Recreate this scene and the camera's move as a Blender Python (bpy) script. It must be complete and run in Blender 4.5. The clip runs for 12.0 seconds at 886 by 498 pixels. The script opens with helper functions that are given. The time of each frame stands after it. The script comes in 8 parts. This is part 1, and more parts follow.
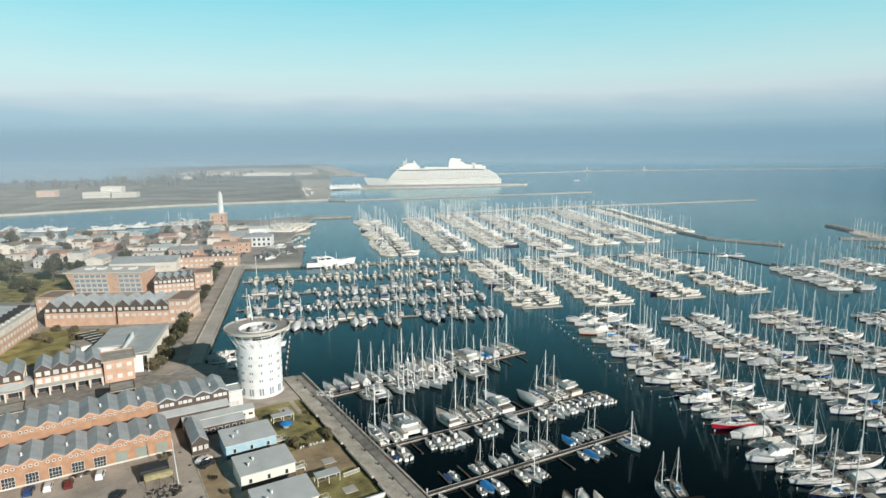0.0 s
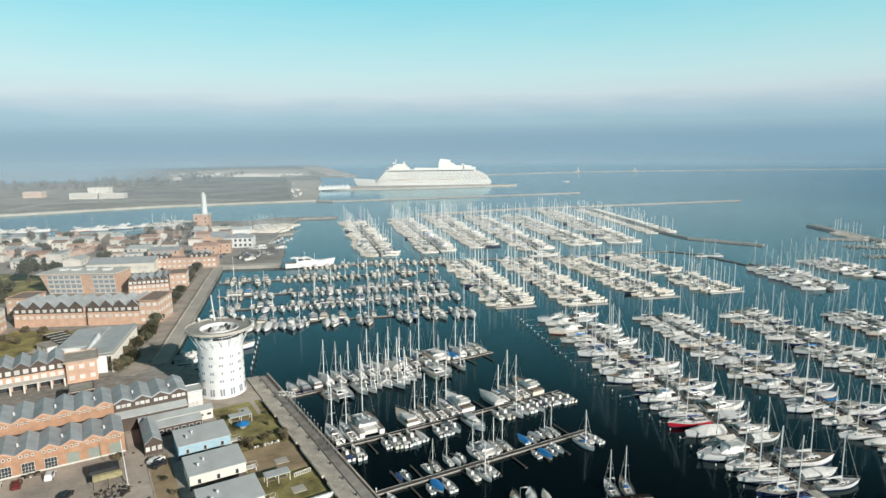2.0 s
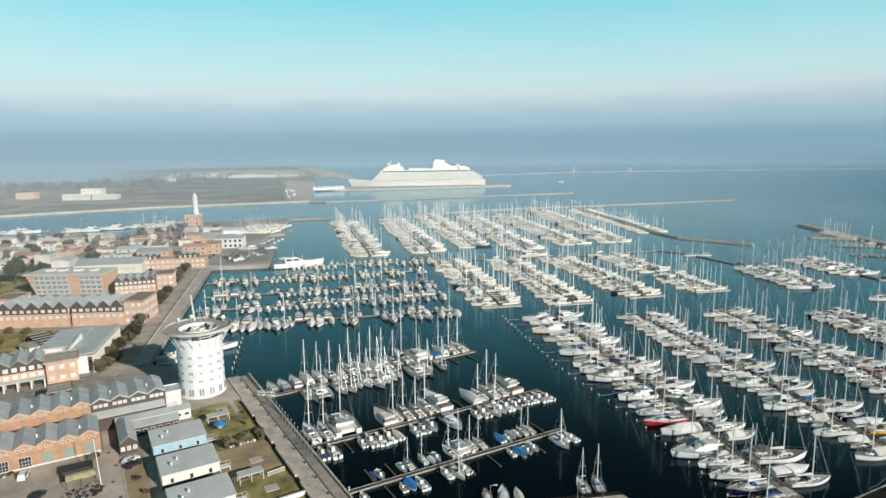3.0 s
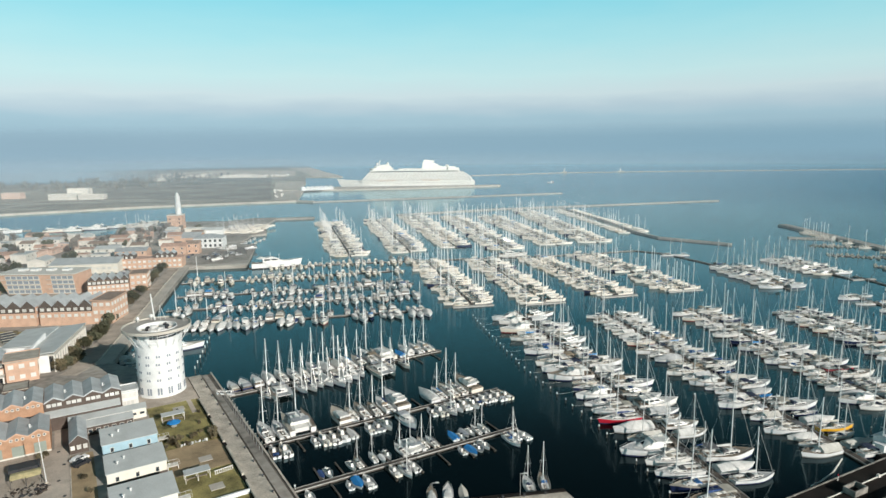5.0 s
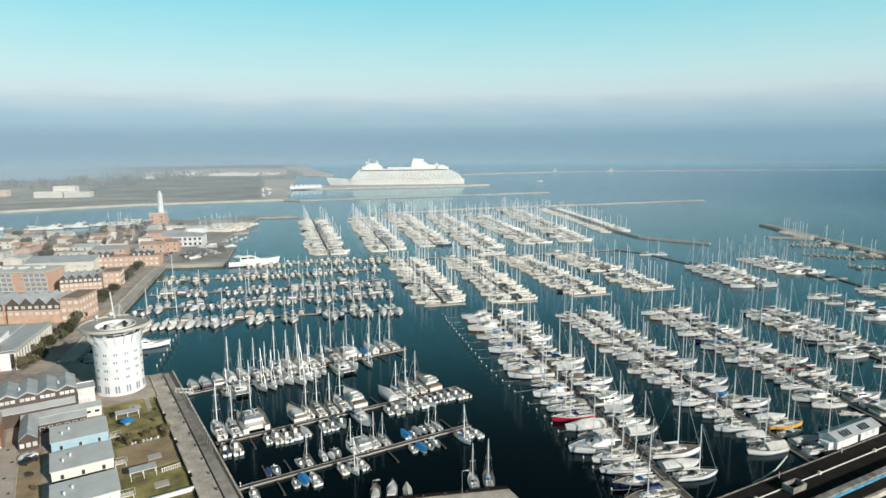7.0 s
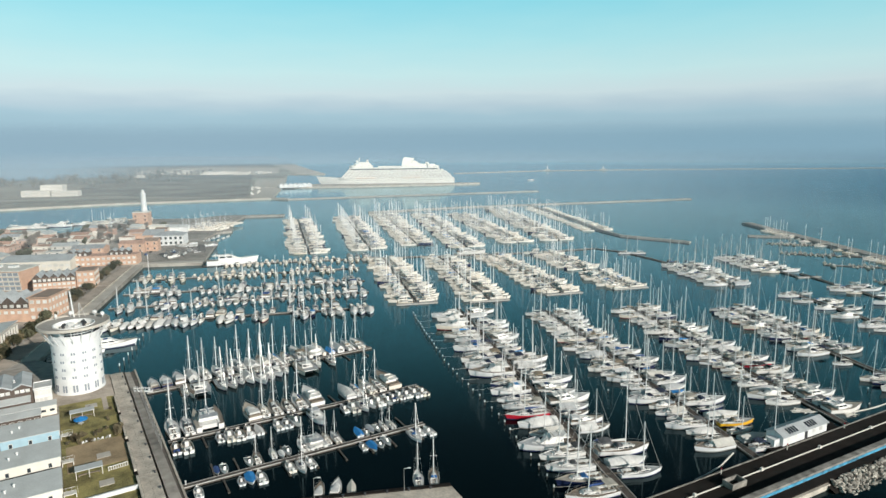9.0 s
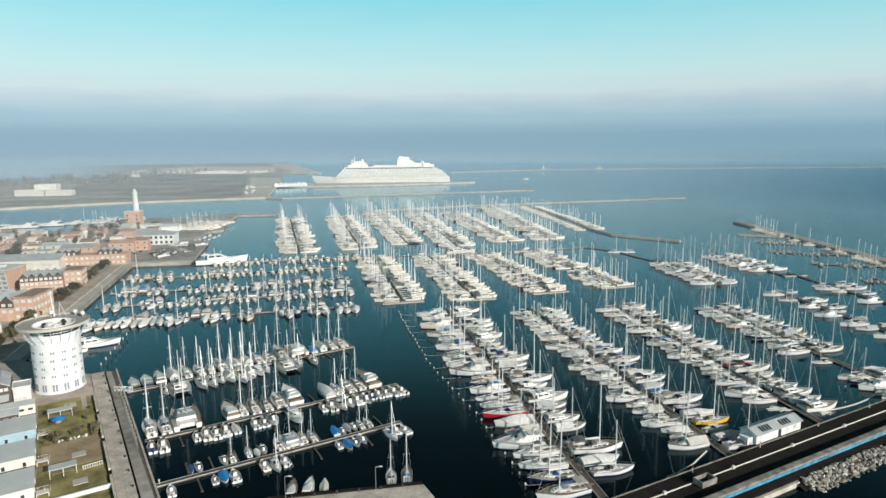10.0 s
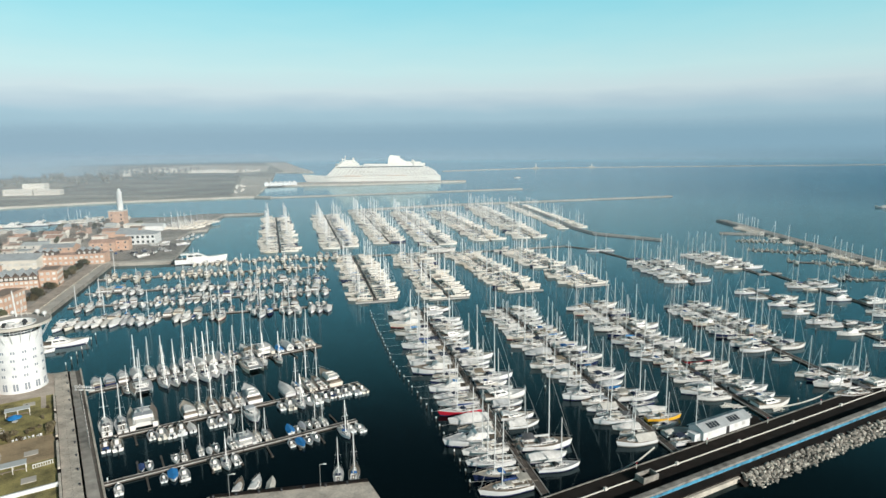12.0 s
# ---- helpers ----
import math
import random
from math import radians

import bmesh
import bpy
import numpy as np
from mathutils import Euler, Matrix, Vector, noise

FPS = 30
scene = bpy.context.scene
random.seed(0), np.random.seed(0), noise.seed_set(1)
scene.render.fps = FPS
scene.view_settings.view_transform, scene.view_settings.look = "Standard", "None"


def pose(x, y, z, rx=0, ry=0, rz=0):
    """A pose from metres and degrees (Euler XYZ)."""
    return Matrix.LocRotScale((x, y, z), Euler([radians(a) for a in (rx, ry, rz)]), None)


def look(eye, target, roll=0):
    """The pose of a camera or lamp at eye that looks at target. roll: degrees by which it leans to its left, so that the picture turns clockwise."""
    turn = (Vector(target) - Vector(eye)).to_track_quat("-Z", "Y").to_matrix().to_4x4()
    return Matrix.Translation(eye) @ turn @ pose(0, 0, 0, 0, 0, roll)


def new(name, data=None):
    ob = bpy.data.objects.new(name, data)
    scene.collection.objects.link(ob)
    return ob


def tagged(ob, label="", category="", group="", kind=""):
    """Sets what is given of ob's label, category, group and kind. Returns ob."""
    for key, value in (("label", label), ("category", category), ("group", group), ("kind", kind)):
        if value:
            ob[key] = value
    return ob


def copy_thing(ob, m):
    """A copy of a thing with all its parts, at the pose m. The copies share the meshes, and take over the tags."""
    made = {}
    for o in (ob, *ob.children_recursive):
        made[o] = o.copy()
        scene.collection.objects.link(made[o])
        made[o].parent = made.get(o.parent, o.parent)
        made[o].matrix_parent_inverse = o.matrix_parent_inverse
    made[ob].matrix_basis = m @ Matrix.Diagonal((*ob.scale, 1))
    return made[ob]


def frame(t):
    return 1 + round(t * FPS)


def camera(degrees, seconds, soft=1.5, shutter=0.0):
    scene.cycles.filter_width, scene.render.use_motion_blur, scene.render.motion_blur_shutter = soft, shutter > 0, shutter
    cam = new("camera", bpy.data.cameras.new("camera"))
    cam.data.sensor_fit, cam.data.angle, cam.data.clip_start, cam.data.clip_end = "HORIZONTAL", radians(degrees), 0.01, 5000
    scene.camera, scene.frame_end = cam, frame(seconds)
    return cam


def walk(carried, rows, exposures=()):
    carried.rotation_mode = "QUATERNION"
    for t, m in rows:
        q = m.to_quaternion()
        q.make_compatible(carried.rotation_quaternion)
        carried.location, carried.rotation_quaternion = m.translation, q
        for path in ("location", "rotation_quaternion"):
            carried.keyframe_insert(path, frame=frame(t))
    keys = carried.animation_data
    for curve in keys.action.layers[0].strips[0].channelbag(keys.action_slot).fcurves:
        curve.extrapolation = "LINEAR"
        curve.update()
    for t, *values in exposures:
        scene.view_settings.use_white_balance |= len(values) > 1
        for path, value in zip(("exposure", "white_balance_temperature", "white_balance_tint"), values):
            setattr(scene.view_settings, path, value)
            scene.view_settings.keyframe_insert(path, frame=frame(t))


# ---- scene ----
cam = camera(72.0, 12.0, soft=1.45)
PATH = [
    (0, (4.07, -3.18, 83.02), (-2.88, 95.17, 66.32), -0.6),
    (0.5, (6.67, -2.80, 82.87), (-0.18, 95.55, 66.17), -0.6),
    (1, (9.48, -2.65, 82.75), (2.88, 95.75, 66.15), -0.6),
    (1.5, (12.00, -2.73, 82.71), (5.70, 95.67, 66.11), -0.6),
    (2, (15.23, -2.87, 82.61), (9.08, 95.58, 66.06), -0.6),
    (2.5, (18.26, -2.99, 82.42), (12.26, 95.46, 66.02), -0.6),
    (3, (21.40, -3.02, 82.23), (15.65, 95.43, 65.78), -0.7),
    (5, (33.27, -3.01, 81.77), (28.37, 95.54, 65.37), -0.6),
    (5.5, (36.27, -3.17, 81.75), (31.52, 95.33, 65.40), -0.6),
    (6, (39.35, -3.28, 81.80), (34.80, 95.27, 65.35), -0.5),
    (6.5, (42.24, -3.18, 81.79), (37.94, 95.32, 65.24), -0.5),
    (7, (45.28, -3.22, 81.76), (41.23, 95.33, 65.16), -0.4),
    (9, (57.98, -3.51, 81.82), (54.53, 95.04, 65.02), -0.4),
    (9.5, (61.04, -3.62, 81.88), (57.74, 94.88, 64.98), -0.4),
    (10, (64.28, -3.89, 81.96), (61.13, 94.61, 65.01), -0.4),
    (10.5, (67.30, -4.15, 82.10), (64.30, 94.35, 65.10), -0.4),
    (11, (70.58, -4.47, 82.23), (67.73, 94.03, 65.18), -0.4),
    (11.5, (73.48, -4.73, 82.36), (70.78, 93.77, 65.21), -0.4),
    (12, (77.03, -4.97, 82.41), (74.38, 93.48, 65.21), -0.5),
]
walk(cam, [(t, look(eye, target, roll)) for t, eye, target, roll in PATH])

# ---------------------------------------------------------------- world, sun, light
SUN_AZ, SUN_EL = 131.0, 22.0          # compass-like bearing of the sun seen from the place (degrees from +y, clockwise), height


def make_world():
    w = bpy.data.worlds.new("hazy_sky")
    scene.world = w
    w.use_nodes = True
    nt = w.node_tree
    nt.nodes.clear()
    out = nt.nodes.new("ShaderNodeOutputWorld")
    bg = nt.nodes.new("ShaderNodeBackground")
    co = nt.nodes.new("ShaderNodeTexCoord")
    sep = nt.nodes.new("ShaderNodeSeparateXYZ")
    nt.links.new(co.outputs["Generated"], sep.inputs[0])
    nz = nt.nodes.new("ShaderNodeTexNoise")
    nz.inputs["Scale"].default_value = 9.0
    nz.inputs["Detail"].default_value = 5.0
    sq = nt.nodes.new("ShaderNodeMapping")
    sq.inputs["Scale"].default_value = (1.0, 1.0, 5.0)
    nt.links.new(co.outputs["Generated"], sq.inputs[0])
    nt.links.new(sq.outputs[0], nz.inputs["Vector"])
    ma = nt.nodes.new("ShaderNodeMath")
    ma.operation = "MULTIPLY_ADD"
    ma.inputs[1].default_value = 0.022
    ma.inputs[2].default_value = -0.011
    nt.links.new(nz.outputs["Fac"], ma.inputs[0])
    ad = nt.nodes.new("ShaderNodeMath")
    nt.links.new(sep.outputs["Z"], ad.inputs[0])
    nt.links.new(ma.outputs[0], ad.inputs[1])
    mr = nt.nodes.new("ShaderNodeMapRange")
    mr.inputs["From Min"].default_value = -0.05
    mr.inputs["From Max"].default_value = 0.45
    nt.links.new(ad.outputs[0], mr.inputs["Value"])
    ramp = nt.nodes.new("ShaderNodeValToRGB")
    stops = [(-0.05, (0.20, 0.38, 0.50)), (0.0, (0.29, 0.44, 0.54)), (0.022, (0.330, 0.50, 0.592)), (0.046, (0.38, 0.56, 0.65)),
             (0.064, (0.49, 0.63, 0.70)), (0.080, (0.60, 0.74, 0.775)), (0.110, (0.56, 0.80, 0.82)), (0.16, (0.42, 0.77, 0.83)),
             (0.235, (0.23, 0.68, 0.81)), (0.30, (0.205, 0.62, 0.71)), (0.36, (0.14, 0.42, 0.48)), (0.44, (0.03, 0.09, 0.12))]
    el = ramp.color_ramp.elements
    while len(el) < len(stops):
        el.new(0.5)
    for e, (p, c) in zip(el, stops):
        e.position = (p + 0.05) / 0.5
    for e, (p, c) in zip(el, stops):
        e.position = (p + 0.05) / 0.5
        e.color = (*c, 1)
    nt.links.new(mr.outputs[0], ramp.inputs[0])
    sky = nt.nodes.new("ShaderNodeTexSky")
    sky.sky_type = "NISHITA"
    sky.sun_disc = False
    sky.sun_elevation = radians(SUN_EL)
    sky.sun_rotation = radians(SUN_AZ)
    sc = nt.nodes.new("ShaderNodeVectorMath")
    sc.operation = "SCALE"
    sc.inputs["Scale"].default_value = 0.030
    nt.links.new(sky.outputs[0], sc.inputs[0])
    up = nt.nodes.new("ShaderNodeMapRange")
    up.inputs["From Min"].default_value = 0.38
    up.inputs["From Max"].default_value = 0.85
    nt.links.new(sep.outputs["Z"], up.inputs["Value"])
    mx = nt.nodes.new("ShaderNodeMix")
    mx.data_type = "RGBA"
    nt.links.new(up.outputs[0], mx.inputs["Factor"])
    nt.links.new(ramp.outputs[0], mx.inputs["A"])
    nt.links.new(sc.outputs[0], mx.inputs["B"])
    # the haze is a little brighter over the land than over the open sea
    side = nt.nodes.new("ShaderNodeMapRange")
    side.inputs["From Min"].default_value, side.inputs["From Max"].default_value = -0.6, 0.6
    side.inputs["To Min"].default_value, side.inputs["To Max"].default_value = 1.0, -1.0
    nt.links.new(sep.outputs["X"], side.inputs["Value"])
    amp = nt.nodes.new("ShaderNodeMapRange")
    amp.inputs["From Min"].default_value, amp.inputs["From Max"].default_value = 0.04, 0.10
    amp.inputs["To Min"].default_value, amp.inputs["To Max"].default_value = 0.05, 0.05
    nt.links.new(sep.outputs["Z"], amp.inputs["Value"])
    one = nt.nodes.new("ShaderNodeMath")
    one.operation = "MULTIPLY_ADD"
    one.inputs[2].default_value = 1.0
    nt.links.new(side.outputs[0], one.inputs[0])
    nt.links.new(amp.outputs[0], one.inputs[1])
    fin = nt.nodes.new("ShaderNodeVectorMath")
    fin.operation = "SCALE"
    nt.links.new(mx.outputs["Result"], fin.inputs[0])
    nt.links.new(one.outputs[0], fin.inputs["Scale"])
    nt.links.new(fin.outputs[0], bg.inputs["Color"])
    bg.inputs["Strength"].default_value = 1.0
    nt.links.new(bg.outputs[0], out.inputs[0])


make_world()
sun = new("sun", bpy.data.lights.new("sun", "SUN"))
sun.data.energy, sun.data.angle, sun.data.color = 5.0, radians(0.6), (1.0, 0.95, 0.875)
_a = radians(SUN_AZ)
_s = Vector((math.sin(_a) * math.cos(radians(SUN_EL)), math.cos(_a) * math.cos(radians(SUN_EL)), math.sin(radians(SUN_EL))))
sun.matrix_world = look(_s * 300, (0, 0, 0))


# ---------------------------------------------------------------- materials
def mat(name, color, rough=0.6, metal=0.0, vary=0.12, scale=0.6, grain=12.0, bump=0.05, dist=0.02, per=0.0, palette=None, spec=0.5, island=False, world=False):
    """Principled surface with stains (scale) and grain, fine bump, and a little difference from piece to piece (per, or a palette)."""
    m = bpy.data.materials.new(name)
    m.use_nodes = True
    nt = m.node_tree
    b = nt.nodes["Principled BSDF"]
    b.inputs["Roughness"].default_value = rough
    b.inputs["Metallic"].default_value = metal
    b.inputs["Specular IOR Level"].default_value = spec
    co = nt.nodes.new("ShaderNodeTexCoord")
    n1 = nt.nodes.new("ShaderNodeTexNoise")
    n1.inputs["Scale"].default_value = scale
    n1.inputs["Detail"].default_value = 6
    n2 = nt.nodes.new("ShaderNodeTexNoise")
    n2.inputs["Scale"].default_value = grain
    n2.inputs["Detail"].default_value = 3
    gp = nt.nodes.new("ShaderNodeNewGeometry")
    for n in (n1, n2):
        nt.links.new(gp.outputs["Position"] if world else co.outputs["Object"], n.inputs["Vector"])
    if palette:
        info = nt.nodes.new("ShaderNodeObjectInfo")
        rp = nt.nodes.new("ShaderNodeValToRGB")
        rp.color_ramp.interpolation = "CONSTANT"
        el = rp.color_ramp.elements
        while len(el) < len(palette):
            el.new(0.99)
        for e, (p, c) in zip(el, palette):
            e.position = p
            e.color = (*c, 1)
        nt.links.new(info.outputs["Random"], rp.inputs[0])
        base = rp.outputs[0]
    else:
        rgb = nt.nodes.new("ShaderNodeRGB")
        rgb.outputs[0].default_value = (*color, 1)
        base = rgb.outputs[0]
    add = nt.nodes.new("ShaderNodeMath")
    add.operation = "MULTIPLY_ADD"
    add.inputs[1].default_value = 0.6
    nt.links.new(n1.outputs["Fac"], add.inputs[0])
    sub = nt.nodes.new("ShaderNodeMath")
    sub.operation = "MULTIPLY"
    sub.inputs[1].default_value = 0.4
    nt.links.new(n2.outputs["Fac"], sub.inputs[0])
    nt.links.new(sub.outputs[0], add.inputs[2])
    mr = nt.nodes.new("ShaderNodeMapRange")
    mr.inputs["From Min"].default_value, mr.inputs["From Max"].default_value = 0.3, 0.7
    mr.inputs["To Min"].default_value, mr.inputs["To Max"].default_value = 1 - 1.6 * vary, 1 + 0.7 * vary
    nt.links.new(add.outputs[0], mr.inputs["Value"])
    val = mr.outputs[0]
    if per:
        info = nt.nodes.new("ShaderNodeObjectInfo")
        pr = nt.nodes.new("ShaderNodeMapRange")
        pr.inputs["To Min"].default_value, pr.inputs["To Max"].default_value = 1 - per, 1 + per
        if island:
            geo = nt.nodes.new("ShaderNodeNewGeometry")
            nt.links.new(geo.outputs["Random Per Island"], pr.inputs["Value"])
        else:
            nt.links.new(info.outputs["Random"], pr.inputs["Value"])
        mu = nt.nodes.new("ShaderNodeMath")
        mu.operation = "MULTIPLY"
        nt.links.new(val, mu.inputs[0])
        nt.links.new(pr.outputs[0], mu.inputs[1])
        val = mu.outputs[0]
    vm = nt.nodes.new("ShaderNodeVectorMath")
    vm.operation = "SCALE"
    nt.links.new(base, vm.inputs[0])
    nt.links.new(val, vm.inputs["Scale"])
    nt.links.new(vm.outputs[0], b.inputs["Base Color"])
    if bump:
        bp = nt.nodes.new("ShaderNodeBump")
        bp.inputs["Strength"].default_value = bump * 4
        bp.inputs["Distance"].default_value = dist
        nt.links.new(n2.outputs["Fac"], bp.inputs["Height"])
        nt.links.new(bp.outputs[0], b.inputs["Normal"])
    return m


def water_mat():
    """Dark turbid water: a diffuse body colour under a Fresnel gloss that is tinted blue-green."""
    m = bpy.data.materials.new("harbour_water")
    m.use_nodes = True
    nt = m.node_tree
    nt.nodes.clear()
    out = nt.nodes.new("ShaderNodeOutputMaterial")
    mx = nt.nodes.new("ShaderNodeMixShader")
    body = nt.nodes.new("ShaderNodeBsdfDiffuse")
    gl = nt.nodes.new("ShaderNodeBsdfGlossy")
    gl.inputs["Color"].default_value = (0.66, 0.90, 1.0, 1)
    gl.inputs["Roughness"].default_value = 0.11
    fr = nt.nodes.new("ShaderNodeFresnel")
    fr.inputs["IOR"].default_value = 1.30
    co = nt.nodes.new("ShaderNodeTexCoord")
    big = nt.nodes.new("ShaderNodeTexNoise")
    big.inputs["Scale"].default_value = 0.006
    big.inputs["Detail"].default_value = 4
    nt.links.new(co.outputs["Object"], big.inputs["Vector"])
    rp = nt.nodes.new("ShaderNodeValToRGB")
    rp.color_ramp.elements[0].position, rp.color_ramp.elements[0].color = 0.35, (0.0011, 0.0018, 0.0016, 1)
    rp.color_ramp.elements[1].position, rp.color_ramp.elements[1].color = 0.7, (0.0016, 0.0042, 0.0037, 1)
    nt.links.new(big.outputs["Fac"], rp.inputs[0])
    nt.links.new(rp.outputs[0], body.inputs["Color"])
    last = None
    for s, d, k in ((0.30, 0.06, 0.14), (2.2, 0.012, 0.30)):
        n = nt.nodes.new("ShaderNodeTexNoise")
        n.inputs["Scale"].default_value = s
        n.inputs["Detail"].default_value = 4
        nt.links.new(co.outputs["Object"], n.inputs["Vector"])
        bp = nt.nodes.new("ShaderNodeBump")
        bp.inputs["Strength"].default_value = k
        bp.inputs["Distance"].default_value = d
        nt.links.new(n.outputs["Fac"], bp.inputs["Height"])
        if last:
            nt.links.new(last.outputs[0], bp.inputs["Normal"])
        last = bp
    nt.links.new(last.outputs[0], gl.inputs["Normal"])
    nt.links.new(fr.outputs[0], mx.inputs[0])
    nt.links.new(body.outputs[0], mx.inputs[1])
    nt.links.new(gl.outputs[0], mx.inputs[2])
    nt.links.new(mx.outputs[0], out.inputs[0])
    return m


WHITE = (0.78, 0.77, 0.74)
M_WATER = water_mat()
M_GELCOAT = mat("white_gelcoat", WHITE, 0.3, vary=0.08, scale=0.5, per=0.06, bump=0.0,
                palette=[(0.0, (0.85, 0.845, 0.83)), (0.50, (0.82, 0.80, 0.76)), (0.76, (0.77, 0.77, 0.77)), (0.92, (0.76, 0.70, 0.60))])
M_NAVY = mat("navy_gelcoat", (0.018, 0.028, 0.075), 0.25, vary=0.1, bump=0.0, per=0.3)
M_REDHULL = mat("red_gelcoat", (0.50, 0.02, 0.04), 0.3, vary=0.1, bump=0.0)
M_YELLOW = mat("yellow_gelcoat", (0.90, 0.50, 0.03), 0.3, vary=0.1, bump=0.0)
M_DECK = mat("boat_deck", (0.6, 0.6, 0.55), 0.55, vary=0.2, scale=1.0, per=0.12, palette=[(0.0, (0.68, 0.67, 0.65)), (0.36, (0.50, 0.50, 0.50)), (0.58, (0.40, 0.36, 0.30)), (0.78, (0.22, 0.18, 0.14))])
M_CABIN = mat("boat_cabin", (0.77, 0.75, 0.71), 0.35, vary=0.08, per=0.05, bump=0.0)
M_TEAK = mat("weathered_teak", (0.22, 0.18, 0.14), 0.7, vary=0.3, scale=2.0, per=0.25)
M_GLASSD = mat("dark_pane_and_well_shade", (0.012, 0.016, 0.022), 0.08, vary=0.1, bump=0.0)
M_ALU = mat("mast_aluminium", (0.78, 0.77, 0.75), 0.45, 0.05, vary=0.06, bump=0.0, per=0.12)
M_WIRE = mat("rigging_wire", (0.55, 0.54, 0.52), 0.4, 0.5, vary=0.05, bump=0.0)
M_COVER = mat("boat_canvas", (0.6, 0.6, 0.58), 0.85, vary=0.16, scale=1.5, bump=0.1, per=0.08,
              palette=[(0.0, (0.70, 0.69, 0.66)), (0.38, (0.60, 0.57, 0.50)), (0.58, (0.36, 0.38, 0.40)), (0.74, (0.75, 0.74, 0.72)), (0.88, (0.03, 0.07, 0.20)), (0.95, (0.05, 0.25, 0.55))])
M_TARP = mat("white_tarpaulin", (0.66, 0.65, 0.62), 0.8, vary=0.16, scale=1.2, bump=0.1,
             palette=[(0.0, (0.70, 0.69, 0.66)), (0.5, (0.58, 0.56, 0.51)), (0.78, (0.45, 0.46, 0.46))], per=0.06)
M_BLUETARP = mat("blue_tarpaulin", (0.02, 0.22, 0.55), 0.7, vary=0.2, scale=1.5, bump=0.1)
M_ENGINE = mat("outboard_cowl", (0.03, 0.03, 0.035), 0.35, vary=0.1, bump=0.0)
M_RUBBER = mat("grey_inflatable_tube", (0.35, 0.36, 0.37), 0.7, vary=0.1)
M_ANTIFOUL = mat("waterline_band", (0.04, 0.05, 0.10), 0.6, vary=0.1, bump=0.0, palette=[(0.0, (0.02, 0.03, 0.09)), (0.45, (0.05, 0.05, 0.05)), (0.62, (0.30, 0.29, 0.27)), (0.94, (0.25, 0.03, 0.03))])
M_PONTOON = mat("pontoon_planks", (0.115, 0.10, 0.088), 0.8, vary=0.3, scale=0.7, grain=6, world=True, spec=0.08)
M_PONTOONC = mat("pontoon_concrete_edge", (0.46, 0.44, 0.41), 0.85, vary=0.2)
M_CONC = mat("quay_concrete", (0.56, 0.50, 0.42), 0.9, vary=0.34, scale=0.3, grain=2.2, bump=0.1, world=True)
M_CONCD = mat("near_black_concrete", (0.023, 0.019, 0.0165), 0.9, spec=0.12, vary=0.35, scale=0.3, grain=4, bump=0.1)
M_LANDING = mat("grey_landing_concrete", (0.14, 0.125, 0.108), 0.9, vary=0.4, scale=0.25, grain=3, bump=0.1, world=True)
M_PAVE = mat("promenade_paving", (0.52, 0.48, 0.42), 0.9, vary=0.18, scale=0.12, grain=3)
# dark asphalt tone, worn by the added shade strip between the warehouse rows
M_GAPSHADE = mat("asphalt", (0.085, 0.082, 0.08), 0.9, vary=0.3, scale=0.12, grain=5)
M_YARD = mat("yard_paving", (0.52, 0.445, 0.37), 0.9, vary=0.34, scale=0.15, grain=4)
M_GRASS = mat("lawn_grass", (0.37, 0.32, 0.12), 0.95, vary=0.6, scale=0.18, grain=5, bump=0.3, dist=0.1)
M_EARTH = mat("dry_earth", (0.40, 0.30, 0.18), 0.95, vary=0.35, scale=0.2, grain=4, bump=0.2)
# base colour is lightened: distance haze over the scrub is put into it
M_SCRUB = mat("hazed_scrub_ground", (0.38, 0.345, 0.285), 0.95, vary=0.4, scale=0.02, grain=0.3, bump=0.2, dist=0.5)
M_FIELD = mat("dark_scrub_field", (0.26, 0.24, 0.205), 0.95, vary=0.45, scale=0.012, grain=0.15, bump=0.2, dist=0.5)
M_SAND = mat("beach_sand", (0.60, 0.52, 0.43), 0.95, vary=0.15, scale=0.03, grain=1)
M_TOWNGR = mat("town_ground", (0.40, 0.365, 0.32), 0.95, vary=0.4, scale=0.03, grain=0.4)
M_BRICK = mat("orange_brick", (0.46, 0.265, 0.165), 0.85, vary=0.24, scale=0.5, grain=5, bump=0.1)
M_BRICKD = mat("dark_brown_brick", (0.10, 0.075, 0.062), 0.85, vary=0.2, scale=0.5, grain=5)
M_BRICKP = mat("pale_orange_brick", (0.59, 0.385, 0.28), 0.85, vary=0.16, scale=0.4, grain=5)
M_ROOFG = mat("grey_metal_roof", (0.44, 0.46, 0.465), 0.6, 0.0, vary=0.2, scale=0.3, grain=3, per=0.10)
M_ROOFL = mat("light_grey_flat_roof", (0.53, 0.55, 0.54), 0.7, vary=0.14, scale=0.25, grain=3)
M_ROOFT = mat("terracotta_roof", (0.50, 0.32, 0.24), 0.85, vary=0.25, scale=0.4, grain=3, per=0.2)
M_ROOFB = mat("brown_flat_roof", (0.30, 0.22, 0.17), 0.85, vary=0.2, scale=0.4)
M_TRIM = mat("white_trim", (0.66, 0.63, 0.57), 0.7, vary=0.1)
M_WHITEW = mat("white_render", (0.76, 0.76, 0.75), 0.75, vary=0.14, scale=0.3, grain=3, per=0.04)
M_CREAM = mat("cream_render", (0.76, 0.71, 0.62), 0.8, vary=0.12, scale=0.3, per=0.12)
M_BLUEW = mat("pale_blue_boarding", (0.36, 0.52, 0.60), 0.7, vary=0.12)
M_GLASS = mat("building_glass", (0.045, 0.055, 0.065), 0.12, vary=0.1, bump=0.0)
